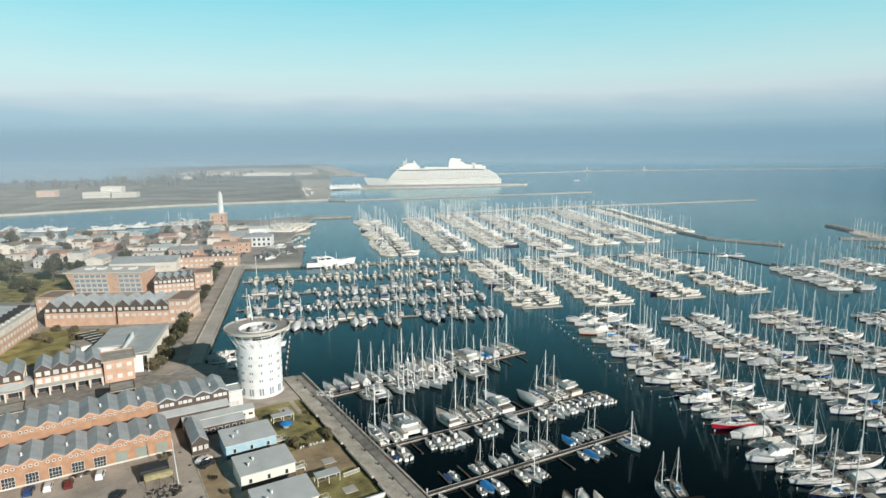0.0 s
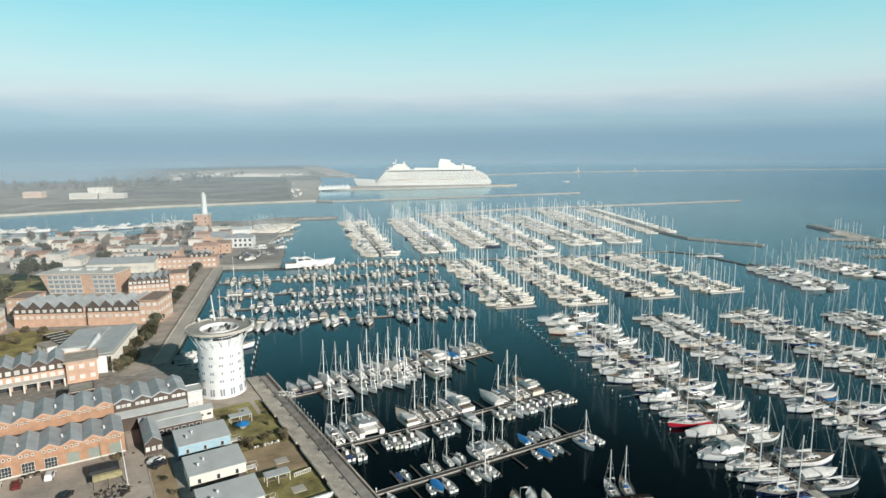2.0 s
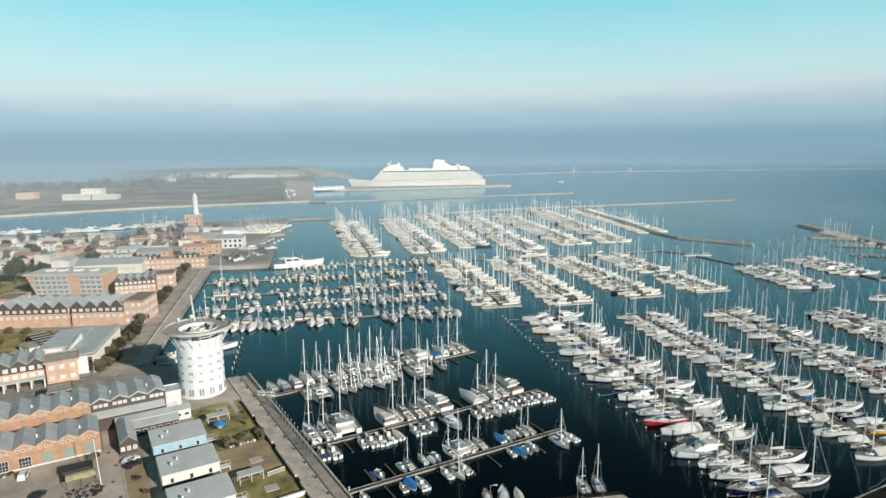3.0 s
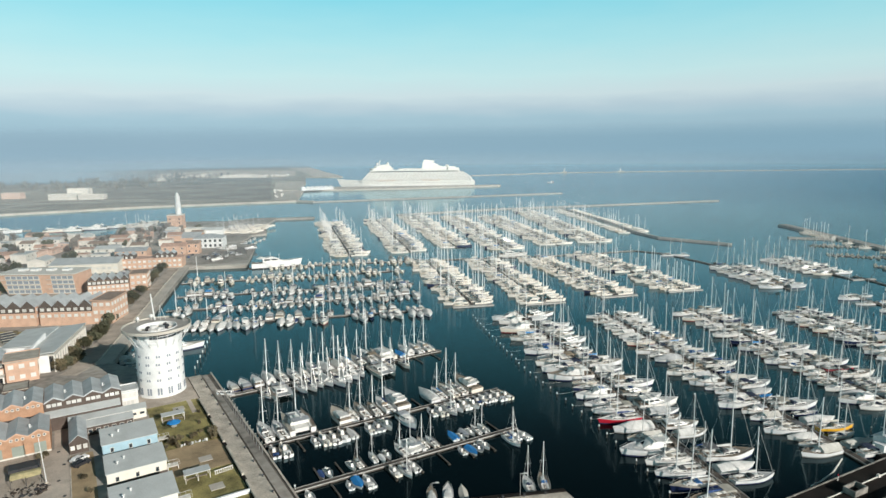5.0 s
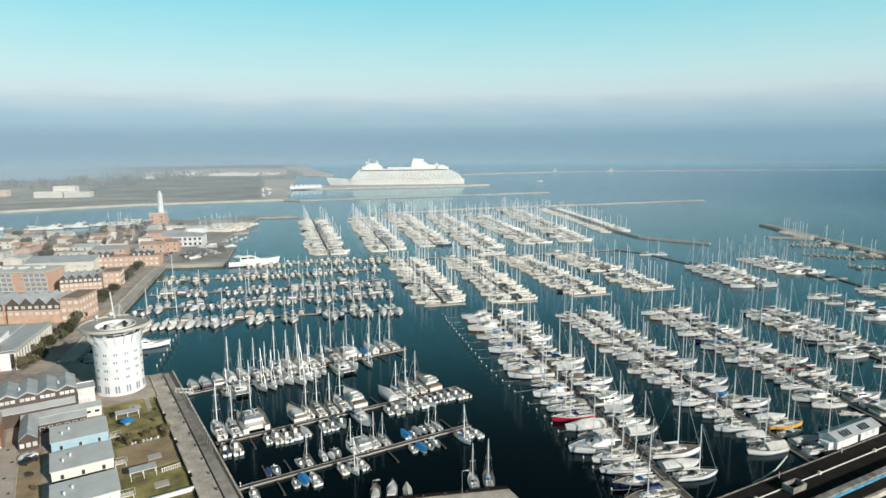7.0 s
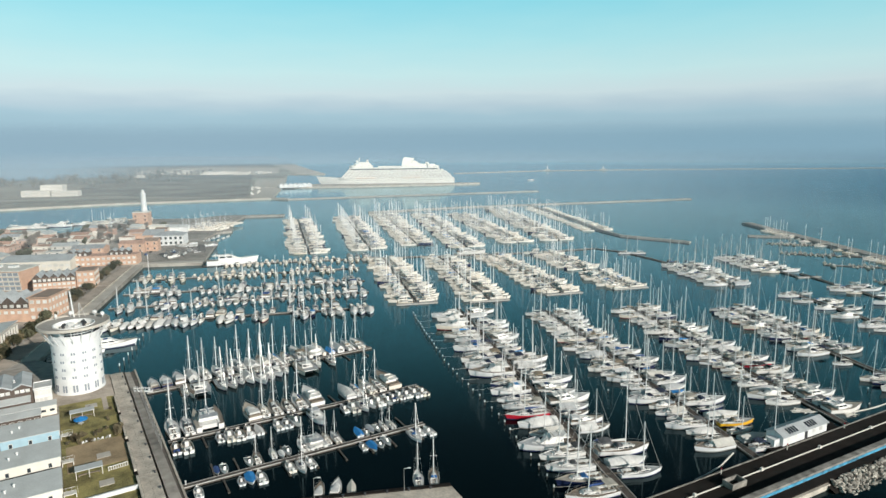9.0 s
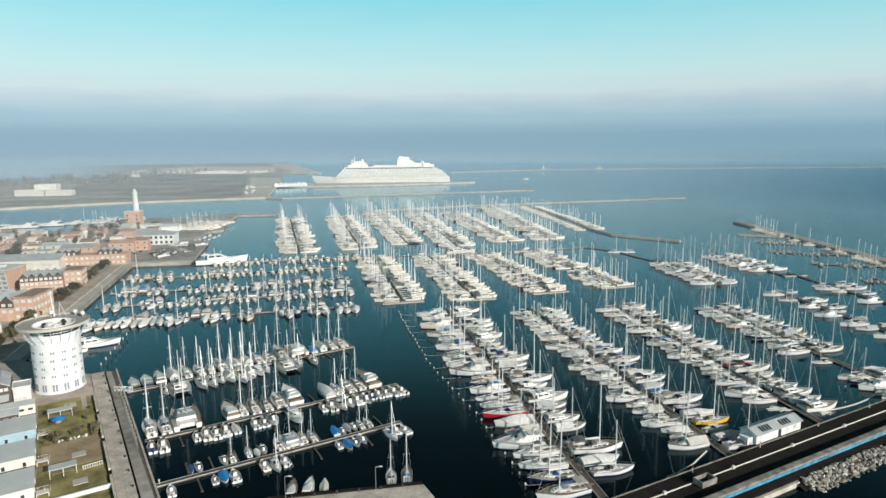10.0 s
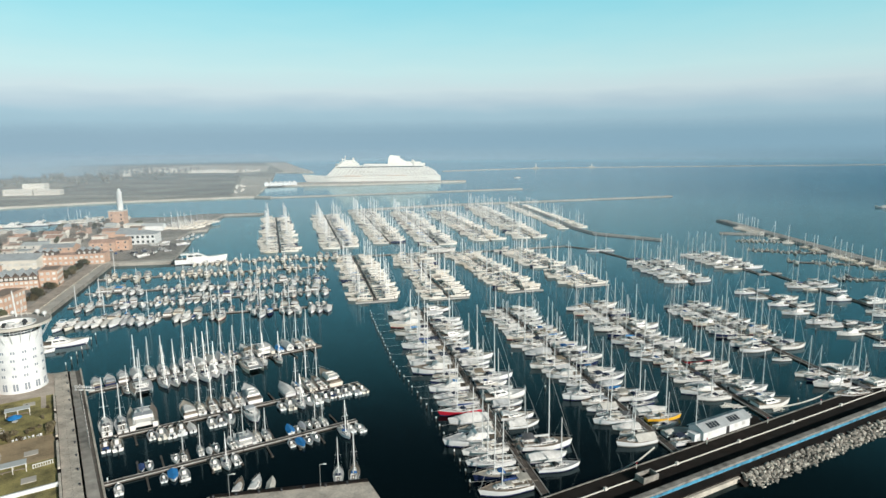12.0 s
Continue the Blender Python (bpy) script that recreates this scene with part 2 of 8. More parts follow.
M_GREENDR = mat("grey_green_roller_door", (0.27, 0.30, 0.26), 0.6, vary=0.12)
M_CURT = mat("curtained_window", (0.62, 0.61, 0.58), 0.4, vary=0.12, per=0.2, bump=0.0)
M_STEELW = mat("white_painted_steel", (0.72, 0.71, 0.69), 0.45, 0.1, vary=0.08, bump=0.0)
M_STEELD = mat("dark_steel", (0.06, 0.06, 0.065), 0.5, 0.3, vary=0.2)
M_RUST = mat("rusty_scrap", (0.06, 0.045, 0.035), 0.85, vary=0.5, scale=1.5, per=0.5)
M_BLUEP = mat("turquoise_painted_stripe", (0.07, 0.33, 0.52), 0.75, vary=0.6, scale=0.5)
M_PARAPET = mat("pale_concrete_parapet", (0.29, 0.27, 0.24), 0.85, vary=0.55, scale=0.45)
M_ROCK = mat("breakwater_rock", (0.36, 0.33, 0.285), 0.9, vary=0.5, scale=0.9, grain=4, bump=0.4, per=0.5)
M_ROCKR = mat("loose_breakwater_rock", (0.42, 0.39, 0.335), 0.9, vary=0.4, scale=0.9, grain=4, bump=0.4, per=0.6, island=True)
M_SHIP = mat("ship_white_paint", (0.90, 0.86, 0.79), 0.4, vary=0.05, scale=0.03, bump=0.0)
M_SHIPB = mat("ship_balcony_glass", (0.42, 0.40, 0.37), 0.4, vary=0.1, scale=0.05, bump=0.0)
M_LEAF = mat("evergreen_leaves", (0.105, 0.105, 0.06), 0.8, vary=0.4, scale=1.0, per=0.3, bump=0.0)
M_LEAFO = mat("olive_leaves", (0.17, 0.14, 0.08), 0.8, vary=0.4, scale=1.0, per=0.3, bump=0.0)
M_LEAFB = mat("bare_winter_twigs", (0.25, 0.22, 0.19), 0.9, vary=0.3, per=0.25, bump=0.0)
M_BARK = mat("bark", (0.10, 0.08, 0.06), 0.9, vary=0.3, scale=2)
M_CAR = mat("car_paint", (0.5, 0.5, 0.5), 0.3, 0.1, vary=0.03, bump=0.0)
M_CARB = mat("blue_car_paint", (0.03, 0.07, 0.18), 0.3, 0.1, vary=0.03, bump=0.0)
M_CARW = mat("white_car_paint", (0.75, 0.75, 0.74), 0.3, vary=0.03, bump=0.0)
M_TYRE = mat("tyre_rubber", (0.02, 0.02, 0.02), 0.9, vary=0.1)
M_YELLOWC = mat("yellow_cream_tarpaulin", (0.62, 0.52, 0.28), 0.8, vary=0.25, scale=1.0)
M_WOODP = mat("weathered_pile", (0.10, 0.085, 0.07), 0.85, vary=0.3, scale=1.5)
M_TOWERG = mat("tower_window", (0.27, 0.30, 0.34), 0.2, vary=0.1, bump=0.0)
M_RINGR = mat("ring_roof_covering", (0.36, 0.34, 0.31), 0.8, vary=0.15, scale=0.4)
# paler than the near trees: the haze in front is put into this colour
M_FARWOOD = mat("hazy_winter_wood", (0.26, 0.25, 0.22), 0.95, vary=0.3, scale=0.05, bump=0.0)
M_GELF = mat("white_gelcoat_far", (0.84, 0.79, 0.71), 0.35, vary=0.1, scale=0.08, bump=0.0)
M_CREAMF = mat("cream_gelcoat", (0.72, 0.64, 0.52), 0.35, vary=0.1, scale=0.08, bump=0.0)
M_DECKF = mat("mixed_boat_decks", (0.50, 0.44, 0.37), 0.6, vary=0.3, scale=0.12, bump=0.0)
M_TARPF = mat("pale_canvas", (0.76, 0.69, 0.60), 0.85, vary=0.2, scale=0.15, bump=0.0)
M_GREYF = mat("grey_canvas", (0.24, 0.26, 0.29), 0.85, vary=0.3, scale=0.12, bump=0.0)
M_DIKE = mat("grey_rubble_stone", (0.40, 0.38, 0.345), 0.9, vary=0.25, scale=0.3, bump=0.2)
M_TOWNW = mat("dull_town_render", (0.66, 0.62, 0.56), 0.85, vary=0.15, scale=0.3, per=0.15)
M_TOWNP = mat("dull_pink_render", (0.60, 0.43, 0.35), 0.85, vary=0.15, scale=0.3, per=0.15)
M_BANKS = mat("pale_bank_stone", (0.50, 0.455, 0.39), 0.95, vary=0.2, scale=0.05)
M_REDCAR = mat("dark_red_car_paint", (0.14, 0.025, 0.025), 0.35, vary=0.05, bump=0.0)
M_POST = mat("galvanised_post", (0.30, 0.30, 0.29), 0.5, 0.2, vary=0.2)

M_CANVASD = mat("dark_boat_canvas", (0.1, 0.1, 0.1), 0.85, vary=0.2, scale=1.5, bump=0.1,
                palette=[(0.0, (0.025, 0.035, 0.07)), (0.3, (0.13, 0.13, 0.135)), (0.5, (0.45, 0.42, 0.36)), (0.68, (0.05, 0.05, 0.052)), (0.8, (0.30, 0.24, 0.17)), (0.92, (0.02, 0.12, 0.32))])
M_ENGINEW = mat("pale_outboard_cowl", (0.55, 0.55, 0.54), 0.35, vary=0.1, bump=0.0, palette=[(0.0, (0.03, 0.03, 0.035)), (0.4, (0.62, 0.62, 0.60)), (0.75, (0.30, 0.31, 0.32))])
M_LIFEB = mat("lifeboat_orange", (0.76, 0.62, 0.52), 0.5, vary=0.1, bump=0.0)
M_ROOFC = mat("pale_brown_roof_felt", (0.44, 0.40, 0.34), 0.85, vary=0.25, scale=0.4)


# ---------------------------------------------------------------- mesh helpers
class Geo:
    """Collects vertices and faces; faces carry a material slot."""

    def __init__(self):
        self.v, self.f, self.m = [], [], []

    def add(self, verts, faces, slot=0):
        o = len(self.v)
        self.v += [tuple(p) for p in verts]
        self.f += [tuple(i + o for i in f) for f in faces]
        self.m += [slot] * len(faces)
        return self

    def box(self, x0, x1, y0, y1, z0, z1, slot=0, taper=0.0):
        t = taper
        return self.add([(x0, y0, z0), (x1, y0, z0), (x1, y1, z0), (x0, y1, z0),
                         (x0 + t, y0 + t, z1), (x1 - t, y0 + t, z1), (x1 - t, y1 - t, z1), (x0 + t, y1 - t, z1)],
                        [(0, 3, 2, 1), (4, 5, 6, 7), (0, 1, 5, 4), (1, 2, 6, 5), (2, 3, 7, 6), (3, 0, 4, 7)], slot)

    def prism(self, poly, z0, z1, slot=0):
        """An upright prism over a plan polygon, counter-clockwise."""
        n = len(poly)
        vs = [(x, y, z0) for x, y in poly] + [(x, y, z1) for x, y in poly]
        return self.add(vs, [tuple(range(n))[::-1], tuple(range(n, 2 * n))] + [(i, (i + 1) % n, n + (i + 1) % n, n + i) for i in range(n)], slot)

    def profile(self, poly, y0, y1, slot=0):
        """A profile in x and z, drawn out along y."""
        n = len(poly)
        vs = [(x, y0, z) for x, z in poly] + [(x, y1, z) for x, z in poly]
        return self.add(vs, [tuple(range(n)), tuple(range(n, 2 * n))[::-1]] + [(i, n + i, n + (i + 1) % n, (i + 1) % n) for i in range(n)], slot)

    def rod(self, a, b, r0, r1=None, n=6, slot=0, cap=True):
        a, b = Vector(a), Vector(b)
        r1 = r0 if r1 is None else r1
        d = (b - a).normalized()
        s = d.orthogonal().normalized()
        t = d.cross(s)
        vs = []
        for p, r in ((a, r0), (b, r1)):
            for i in range(n):
                w = 2 * math.pi * i / n
                vs.append(p + (s * math.cos(w) + t * math.sin(w)) * r)
        fs = [(i, (i + 1) % n, n + (i + 1) % n, n + i) for i in range(n)]
        if cap:
            fs += [tuple(range(n))[::-1], tuple(range(n, 2 * n))]
        return self.add(vs, fs, slot)

    def lathe(self, rings, n=24, slot=0, centre=(0, 0)):
        """Rings of (radius, z) turned about an upright axis."""
        vs, fs = [], []
        for r, z in rings:
            for i in range(n):
                w = 2 * math.pi * i / n
                vs.append((centre[0] + r * math.cos(w), centre[1] + r * math.sin(w), z))
        for k in range(len(rings) - 1):
            for i in range(n):
                fs.append((k * n + i, k * n + (i + 1) % n, (k + 1) * n + (i + 1) % n, (k + 1) * n + i))
        return self.add(vs, fs, slot)

    def loft(self, rows, closed=False, slot=0, caps=True):
        """Skin through rows of equal length."""
        n = len(rows[0])
        vs = [p for r in rows for p in r]
        fs = []
        for k in range(len(rows) - 1):
            for i in range(n if closed else n - 1):
                j = (i + 1) % n
                fs.append((k * n + i, k * n + j, (k + 1) * n + j, (k + 1) * n + i))
        if caps:
            fs += [tuple(range(n))[::-1], tuple(range((len(rows) - 1) * n, len(rows) * n))]
        return self.add(vs, fs, slot)

    def joined(self, other, m, slots=None):
        """Takes over another Geo, moved by m."""
        o = len(self.v)
        self.v += [tuple(m @ Vector(p)) for p in other.v]
        self.f += [tuple(i + o for i in f) for f in other.f]
        self.m += [slots[s] if slots else s for s in other.m]
        return self

    def mesh(self, name, *mats, smooth=False):
        me = bpy.data.meshes.new(name)
        me.from_pydata(self.v, [], self.f)
        for m in mats:
            me.materials.append(m)
        if len(mats) > 1:
            me.polygons.foreach_set("material_index", self.m)
        if smooth:
            me.polygons.foreach_set("use_smooth", [True] * len(me.polygons))
            me.set_sharp_from_angle(angle=radians(40))
        me.update()
        return me


def part(name, geo, material, parent, label="", smooth=False, at=None):
    me = geo if isinstance(geo, bpy.types.Mesh) else geo.mesh(name, *(material if isinstance(material, tuple) else (material,)), smooth=smooth)
    ob = new(name, me)
    ob.parent = parent
    if at is not None:
        ob.matrix_basis = at
    if label:
        ob["label"] = label
    return ob


def thing(name, m, label="", category="", group="", kind=""):
    ob = new(name)
    ob.empty_display_size = 0.5
    ob.matrix_basis = m
    return tagged(ob, label, category, group, kind)


def solid(name, geo, material, m=None, label="", category="", group="", kind="", smooth=False):
    ob = new(name, geo.mesh(name, *(material if isinstance(material, tuple) else (material,)), smooth=smooth))
    if m is not None:
        ob.matrix_basis = m
    return tagged(ob, label, category, group, kind)


# plan frames: W for the old harbour quarter by the round tower, N for the marina's main grid
W_ANG, W_O = 34.7, (-80.9, 145.8)
LAND = 2.4


def W(u, v, z=0.0, turn=0.0):
    c, s = math.cos(radians(W_ANG)), math.sin(radians(W_ANG))
    return pose(W_O[0] + u * c - v * s, W_O[1] + u * s + v * c, z, 0, 0, W_ANG + turn)


def Wp(u, v):
    m = W(u, v)
    return (m.translation.x, m.translation.y)


# ---------------------------------------------------------------- sea, land, quays
def sheet(name, poly, z, material, label, category="ground", skirt=4.0):
    g = Geo().prism(poly, z - skirt, z)
    return solid(name, g, material, label=label, category=category, kind="structure")


g = Geo().add([(-6000, -2500, 0), (6000, -2500, 0), (6000, 6000, 0), (-6000, 6000, 0)], [(0, 1, 2, 3)])
solid("water", g, M_WATER, label="dark teal harbour and sea water, slightly rippled", category="sea", kind="structure")

# the town's land, one sheet with its basin edges
TOWN = [(-1500, -300), (30, -300), (30, 70), (-4, 119), (-62.6, 202), (-69, 199), (-82, 203), (-104, 213), (-163, 402), (-124.5, 409),
        (-134.5, 443), (-152, 504), (-168, 505), (-176, 560), (-165, 570), (-190, 640), (-196, 694), (-155, 704), (-155, 712),
        (-226, 700), (-246, 672), (-309, 668), (-343, 668), (-340, 617), (-315, 569), (-328, 554), (-388, 545), (-408, 534), (-460, 553), (-520, 560), (-1500, 300)]
sheet("ground", TOWN, LAND - 0.4, M_TOWNGR, "greyish brown town ground of paving and dry earth")
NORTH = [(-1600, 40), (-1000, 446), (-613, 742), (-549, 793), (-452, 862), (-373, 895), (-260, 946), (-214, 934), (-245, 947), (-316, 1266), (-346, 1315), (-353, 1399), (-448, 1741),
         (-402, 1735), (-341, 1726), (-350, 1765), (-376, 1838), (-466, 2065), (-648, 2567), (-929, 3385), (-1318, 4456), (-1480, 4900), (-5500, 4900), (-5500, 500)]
sheet("ground_north", NORTH, 2.0, M_SCRUB, "flat scrubland beyond the canal, haze put into its pale colour")
BEACH = [(-338, 1722), (-344, 1765), (-370, 1838), (-459, 2065), (-641, 2567), (-922, 3385), (-1310, 4456), (-1472, 4900), (-1680, 4900), (-1440, 4300), (-1050, 3385), (-740, 2567), (-540, 2065), (-450, 1838), (-430, 1744)]
sheet("beach", BEACH, 2.15, M_SAND, "pale sandy beach along the far shore", "beach")
BANK = [(-1600, 20), (-1000, 428), (-606, 730), (-542, 781), (-446, 850), (-369, 883), (-242, 936), (-212, 925), (-212, 931), (-243, 946), (-374, 895), (-453, 862), (-550, 793), (-614, 742), (-1000, 440), (-1600, 32)]
sheet("canal_bank", BANK, 2.6, M_BANKS, "pale stone bank along the canal", "embankment")
sheet("ship_quay", [(-350, 1160), (-274, 1183), (-115, 1208), (85, 1278), (92, 1290), (92, 1303), (-322, 1262), (-350, 1262)], 3.0, M_CONC, "long pale concrete cruise ship quay", "quay")
sheet("quay_apron", [(-284, 958), (-243, 948), (-312, 1240), (-326, 1290), (-391, 1523), (-467, 1532)], 2.5, M_CONC, "bare concrete quay apron", "quay")

sheet("scrub_field", [(-612, 1000), (-290, 962), (-478, 1532), (-540, 1730), (-903, 1722), (-884, 1584), (-711, 1201)], 2.12, M_FIELD, "dark grey-brown field of dry scrub beyond the canal", "field", 0.5)
sheet("sand_flat", [(-924, 1764), (-545, 1742), (-503, 1836), (-637, 2303), (-960, 2371), (-1055, 2088)], 2.3, M_SAND, "pale sandy flat behind the scrub field", "sand", 0.5)


def dike(name, pts, width, z, label, material=M_DIKE):
    """A low mole of rubble and concrete along a line of points."""
    g, rnd = Geo(), random.Random(7)
    for (x0, y0), (x1, y1) in zip(pts, pts[1:]):
        d = Vector((x1 - x0, y1 - y0))
        n = Vector((-d.y, d.x)).normalized()
        steps = max(2, int(d.length / 12))
        rows = []
        for k in range(steps + 1):
            p = Vector((x0, y0)) + d * k / steps
            o = [rnd.uniform(-0.8, 0.8) for _ in range(2)]
            rows.append([(p.x + n.x * a, p.y + n.y * a, h) for a, h in
                         ((-width * 0.5 - 3 + o[0], -1.5), (-width * 0.5, z), (width * 0.5, z), (width * 0.5 + 3 + o[1], -1.5))])
        g.loft(rows)
    return solid(name, g, material, label=label, category="breakwater", kind="structure")


dike("breakwater", [(-214, 928), (0, 1006), (188, 1076)], 6, 1.8, "long pale stone breakwater beside the canal mouth")
dike("breakwater_inner", [(-60, 742), (-31, 754), (68, 805), (172, 837), (290, 877), (393, 911)], 5, 1.6, "low pale stone mole")
dike("breakwater_marina", [(146, 832), (165, 738), (179, 660), (187, 580), (199, 542), (246, 504)], 3.0, 1.5, "stone mole that closes the marina")
dike("breakwater_sea", [(30, 1775), (312, 1925), (700, 1975), (1252, 1990), (2600, 2060)], 6, 2.0, "far offshore breakwater in the haze")
dike("dock_east", [(347, 625), (356, 391), (365, 190)], 9, 1.8, "grey concrete outer dock")
dike("dock_finger", [(310, 541), (342, 532)], 5, 1.2, "short grey concrete finger dock")
dike("canal_spit", [(-500, 592), (-456, 593), (-430, 610)], 2.5, 1.2, "low stone spit in the canal")
dike("canal_spit_inner", [(-406, 606), (-378, 621), (-354, 639), (-318, 667)], 2.5, 1.2, "low stone spit that shelters the boatyard")

# promenade with its shaded kerb, cross quay
g = Geo().prism([(-104.5, 213), (-163.5, 402), (-168.4, 400.5), (-109.4, 211)], 1.9, 2.15)
solid("promenade", g, M_PAVE, label="long straight pale stone promenade beside the basin", category="promenade", kind="structure")
g = Geo().prism([(-109.9, 200), (-109.9, 210.6), (-168.9, 400.4), (-175.4, 399), (-116.4, 207), (-116.4, 200)], 1.6, 2.08)
solid("promenade_road", g, M_YARD, label="brownish paved lane along the promenade", category="road", kind="structure")
g = Geo().prism([(-109.42, 211), (-168.42, 400.5), (-168.88, 400.4), (-109.88, 210.9)], 1.9, 2.7)
solid("promenade_wall", g, M_CONC, label="low wall along the promenade", category="wall", kind="structure")
g = Geo().prism([(-176, 400), (-125, 410), (-126, 416), (-178, 407)], 1.9, 2.2)
solid("cross_quay", g, M_PAVE, label="pale stone cross quay", category="quay", kind="structure")


# ---------------------------------------------------------------- floating piers
def pontoon(a, b, width=2.4, fingers=0.0, name="floating_pier", label="long floating pier with weathered planks and concrete edges", step=10.0):
    """A floating pier from a to b: float sections, plank deck, edge kerbs, service posts."""
    a, b = Vector((*a, 0)), Vector((*b, 0))
    d = b - a
    ang = math.degrees(math.atan2(d.y, d.x))
    top = thing(name, pose(a.x, a.y, 0, 0, 0, ang), label, "pier", kind="structure")
    n = max(1, round(d.length / step))
    s = d.length / n
    sec = Geo().box(0.08, s - 0.08, -width / 2, width / 2, -0.4, 0.5).box(0.08, s - 0.08, -width / 2 - 0.02, -width / 2 + 0.13, 0.38, 0.62, 1).box(0.08, s - 0.08, width / 2 - 0.13, width / 2 + 0.02, 0.38, 0.62, 1).mesh("float", M_WOODP, M_PONTOONC)
    dk = Geo()
    for k in range(int(s / 0.5)):
        dk.box(0.1 + k * 0.5, 0.56 + k * 0.5, -width / 2 + 0.17, width / 2 - 0.17, 0.5, 0.56)
    dk = dk.mesh("deck_planks", M_PONTOON)
    post = Geo().rod((0, 0, 0.5), (0, 0, 1.5), 0.13, 0.1, 6).box(-0.16, 0.16, -0.16, 0.16, 1.35, 1.7).mesh("service_post", M_STEELW)
    for k in range(n):
        part("float", sec, None, top, at=pose(k * s, 0, 0))
        part("deck_planks", dk, None, top, at=pose(k * s, 0, 0))
        if k % 2 == 0:
            part("service_post", post, None, top, at=pose(k * s + 1, width / 2 - 0.35, 0))
    return top


PIERS = {
    "P1": ((-48.6, 186.8), (20, 234.5)), "P2": ((-24.8, 152.7), (42, 195)), "P3": ((-10.5, 130.3), (46, 166)),
    "A": ((-112, 264.5), (12, 298)), "B": ((-124, 293), (4, 331)), "C": ((-133, 322.5), (-3, 359)), "D": ((-147, 357.5), (-13, 399)), "E": ((-112, 409), (-9.5, 435)),
    "M1": ((55, 295), (97.3, 126.7)), "M2": ((98, 293), (135.5, 145)), "M3": ((141, 300), (171, 163)), "M4": ((189, 297), (213, 181)),
    "M5": ((238, 332), (254, 228)), "M6": ((202.5, 426), (213, 345)), "M7": ((250, 437), (263.5, 371)), "M8": ((270, 380), (288, 255)),
    "N1": ((-2, 436), (33, 307)), "N2": ((38.5, 443), (71, 313)), "N3": ((76, 450), (113, 329)), "N4": ((117, 462), (153, 342)),
    "F1": ((-130, 675), (-61, 454)), "F2": ((-79, 695), (-16, 470)), "F3": ((-41, 727), (20, 492)), "F4": ((7, 725), (60, 484)),
    "F5": ((51, 723), (104, 505)), "F6": ((97, 786), (140, 518)),
    "R1": ((349, 490), (308, 501)), "R2": ((351, 438), (297, 453)), "R3": ((352, 395), (302, 409)), "R4": ((354, 345), (304, 358)),
    "K1": ((-9.5, 435), (88, 452)), "K2": ((88, 452), (161, 476)), "K3": ((161, 476), (180, 461)), "K4": ((180, 461), (200, 414)),
}
PIER_OB = {}
for key, (a, b) in PIERS.items():
    PIER_OB[key] = pontoon(a, b, 1.3 if key in "ABCDE" else 1.5 if key[0] in "PNFR" else 2.2, step=56.0 if key[0] in "FKR" else 30.0 if key[0] in "NM" else 18.0)


def pier_head(key, width=20.0, shift=0.0):
    """A pale concrete float laid across the outer end of a pier."""
    a, b = (Vector(p) for p in PIERS[key])
    d = (b - a).normalized()
    top = thing("pier_head", pose(b.x + d.x * 1.6, b.y + d.y * 1.6, 0, 0, 0, math.degrees(math.atan2(d.x, -d.y))), "pale concrete float across a pier end", "pier", kind="structure")
    part("float", Geo().box(-width / 2 + shift, width / 2 + shift, -1.3, 1.3, -0.4, 0.55, taper=0.05), M_PONTOONC, top)
    for x in (-width / 2 + 1, 0, width / 2 - 1):
        part("pile", Geo().rod((x + shift, 1.5, -2), (x + shift, 1.5, 2.2), 0.2, 0.18, 7), M_WOODP, top)


for key in ("N1", "N2", "N3", "N4", "M7"):
    pier_head(key, 22.0 if key != "M7" else 16.0, 0.0 if key != "M7" else 6.0)


# ---------------------------------------------------------------- boats
def hull_rows(L, B, free=1.0, bow_up=0.35, stern=0.75, n=9):
    """Stations from stern to bow: keel, bilge, waterline, sheer on both sides."""
    rows = []
    for k in range(n):
        s = k / (n - 1)
        x = -L / 2 + L * s
        w = B / 2 * min(1.0, stern + (1 - stern) * s / 0.45) * (1.0 if s < 0.45 else max(0.02, 1 - ((s - 0.45) / 0.55) ** 2.2))
        z = free + bow_up * max(0, s - 0.35) ** 1.5 * 1.6
        xf = x + (0.05 * L if s == 1 else 0)
        rows.append([(xf, -w, z), (x, -w * 0.92, 0.12), (x, -w * 0.72, -0.25), (x, 0, -0.45), (x, w * 0.72, -0.25), (x, w * 0.92, 0.12), (xf, w, z)])
    return rows


def hull_geo(rows):
    g = Geo().loft(rows, caps=False)
    g.add(rows[0], [(0, 1, 2, 3, 4, 5, 6)])
    return g


def band_geo(rows, out=0.015):
    """Boot stripe just above the water."""
    g = Geo()
    for sgn, i, j in ((-1, 1, 0), (1, 5, 6)):
        a = [(r[i][0], r[i][1] + sgn * out, 0.02) for r in rows]
        b = [tuple(Vector(r[i]).lerp(Vector(r[j]), 0.14) + Vector((0, sgn * out, 0))) for r in rows]
        c = [(p[0], p[1] - sgn * 0.03, p[2]) for p in b]
        g.loft([a, b, c], caps=False)
    return g


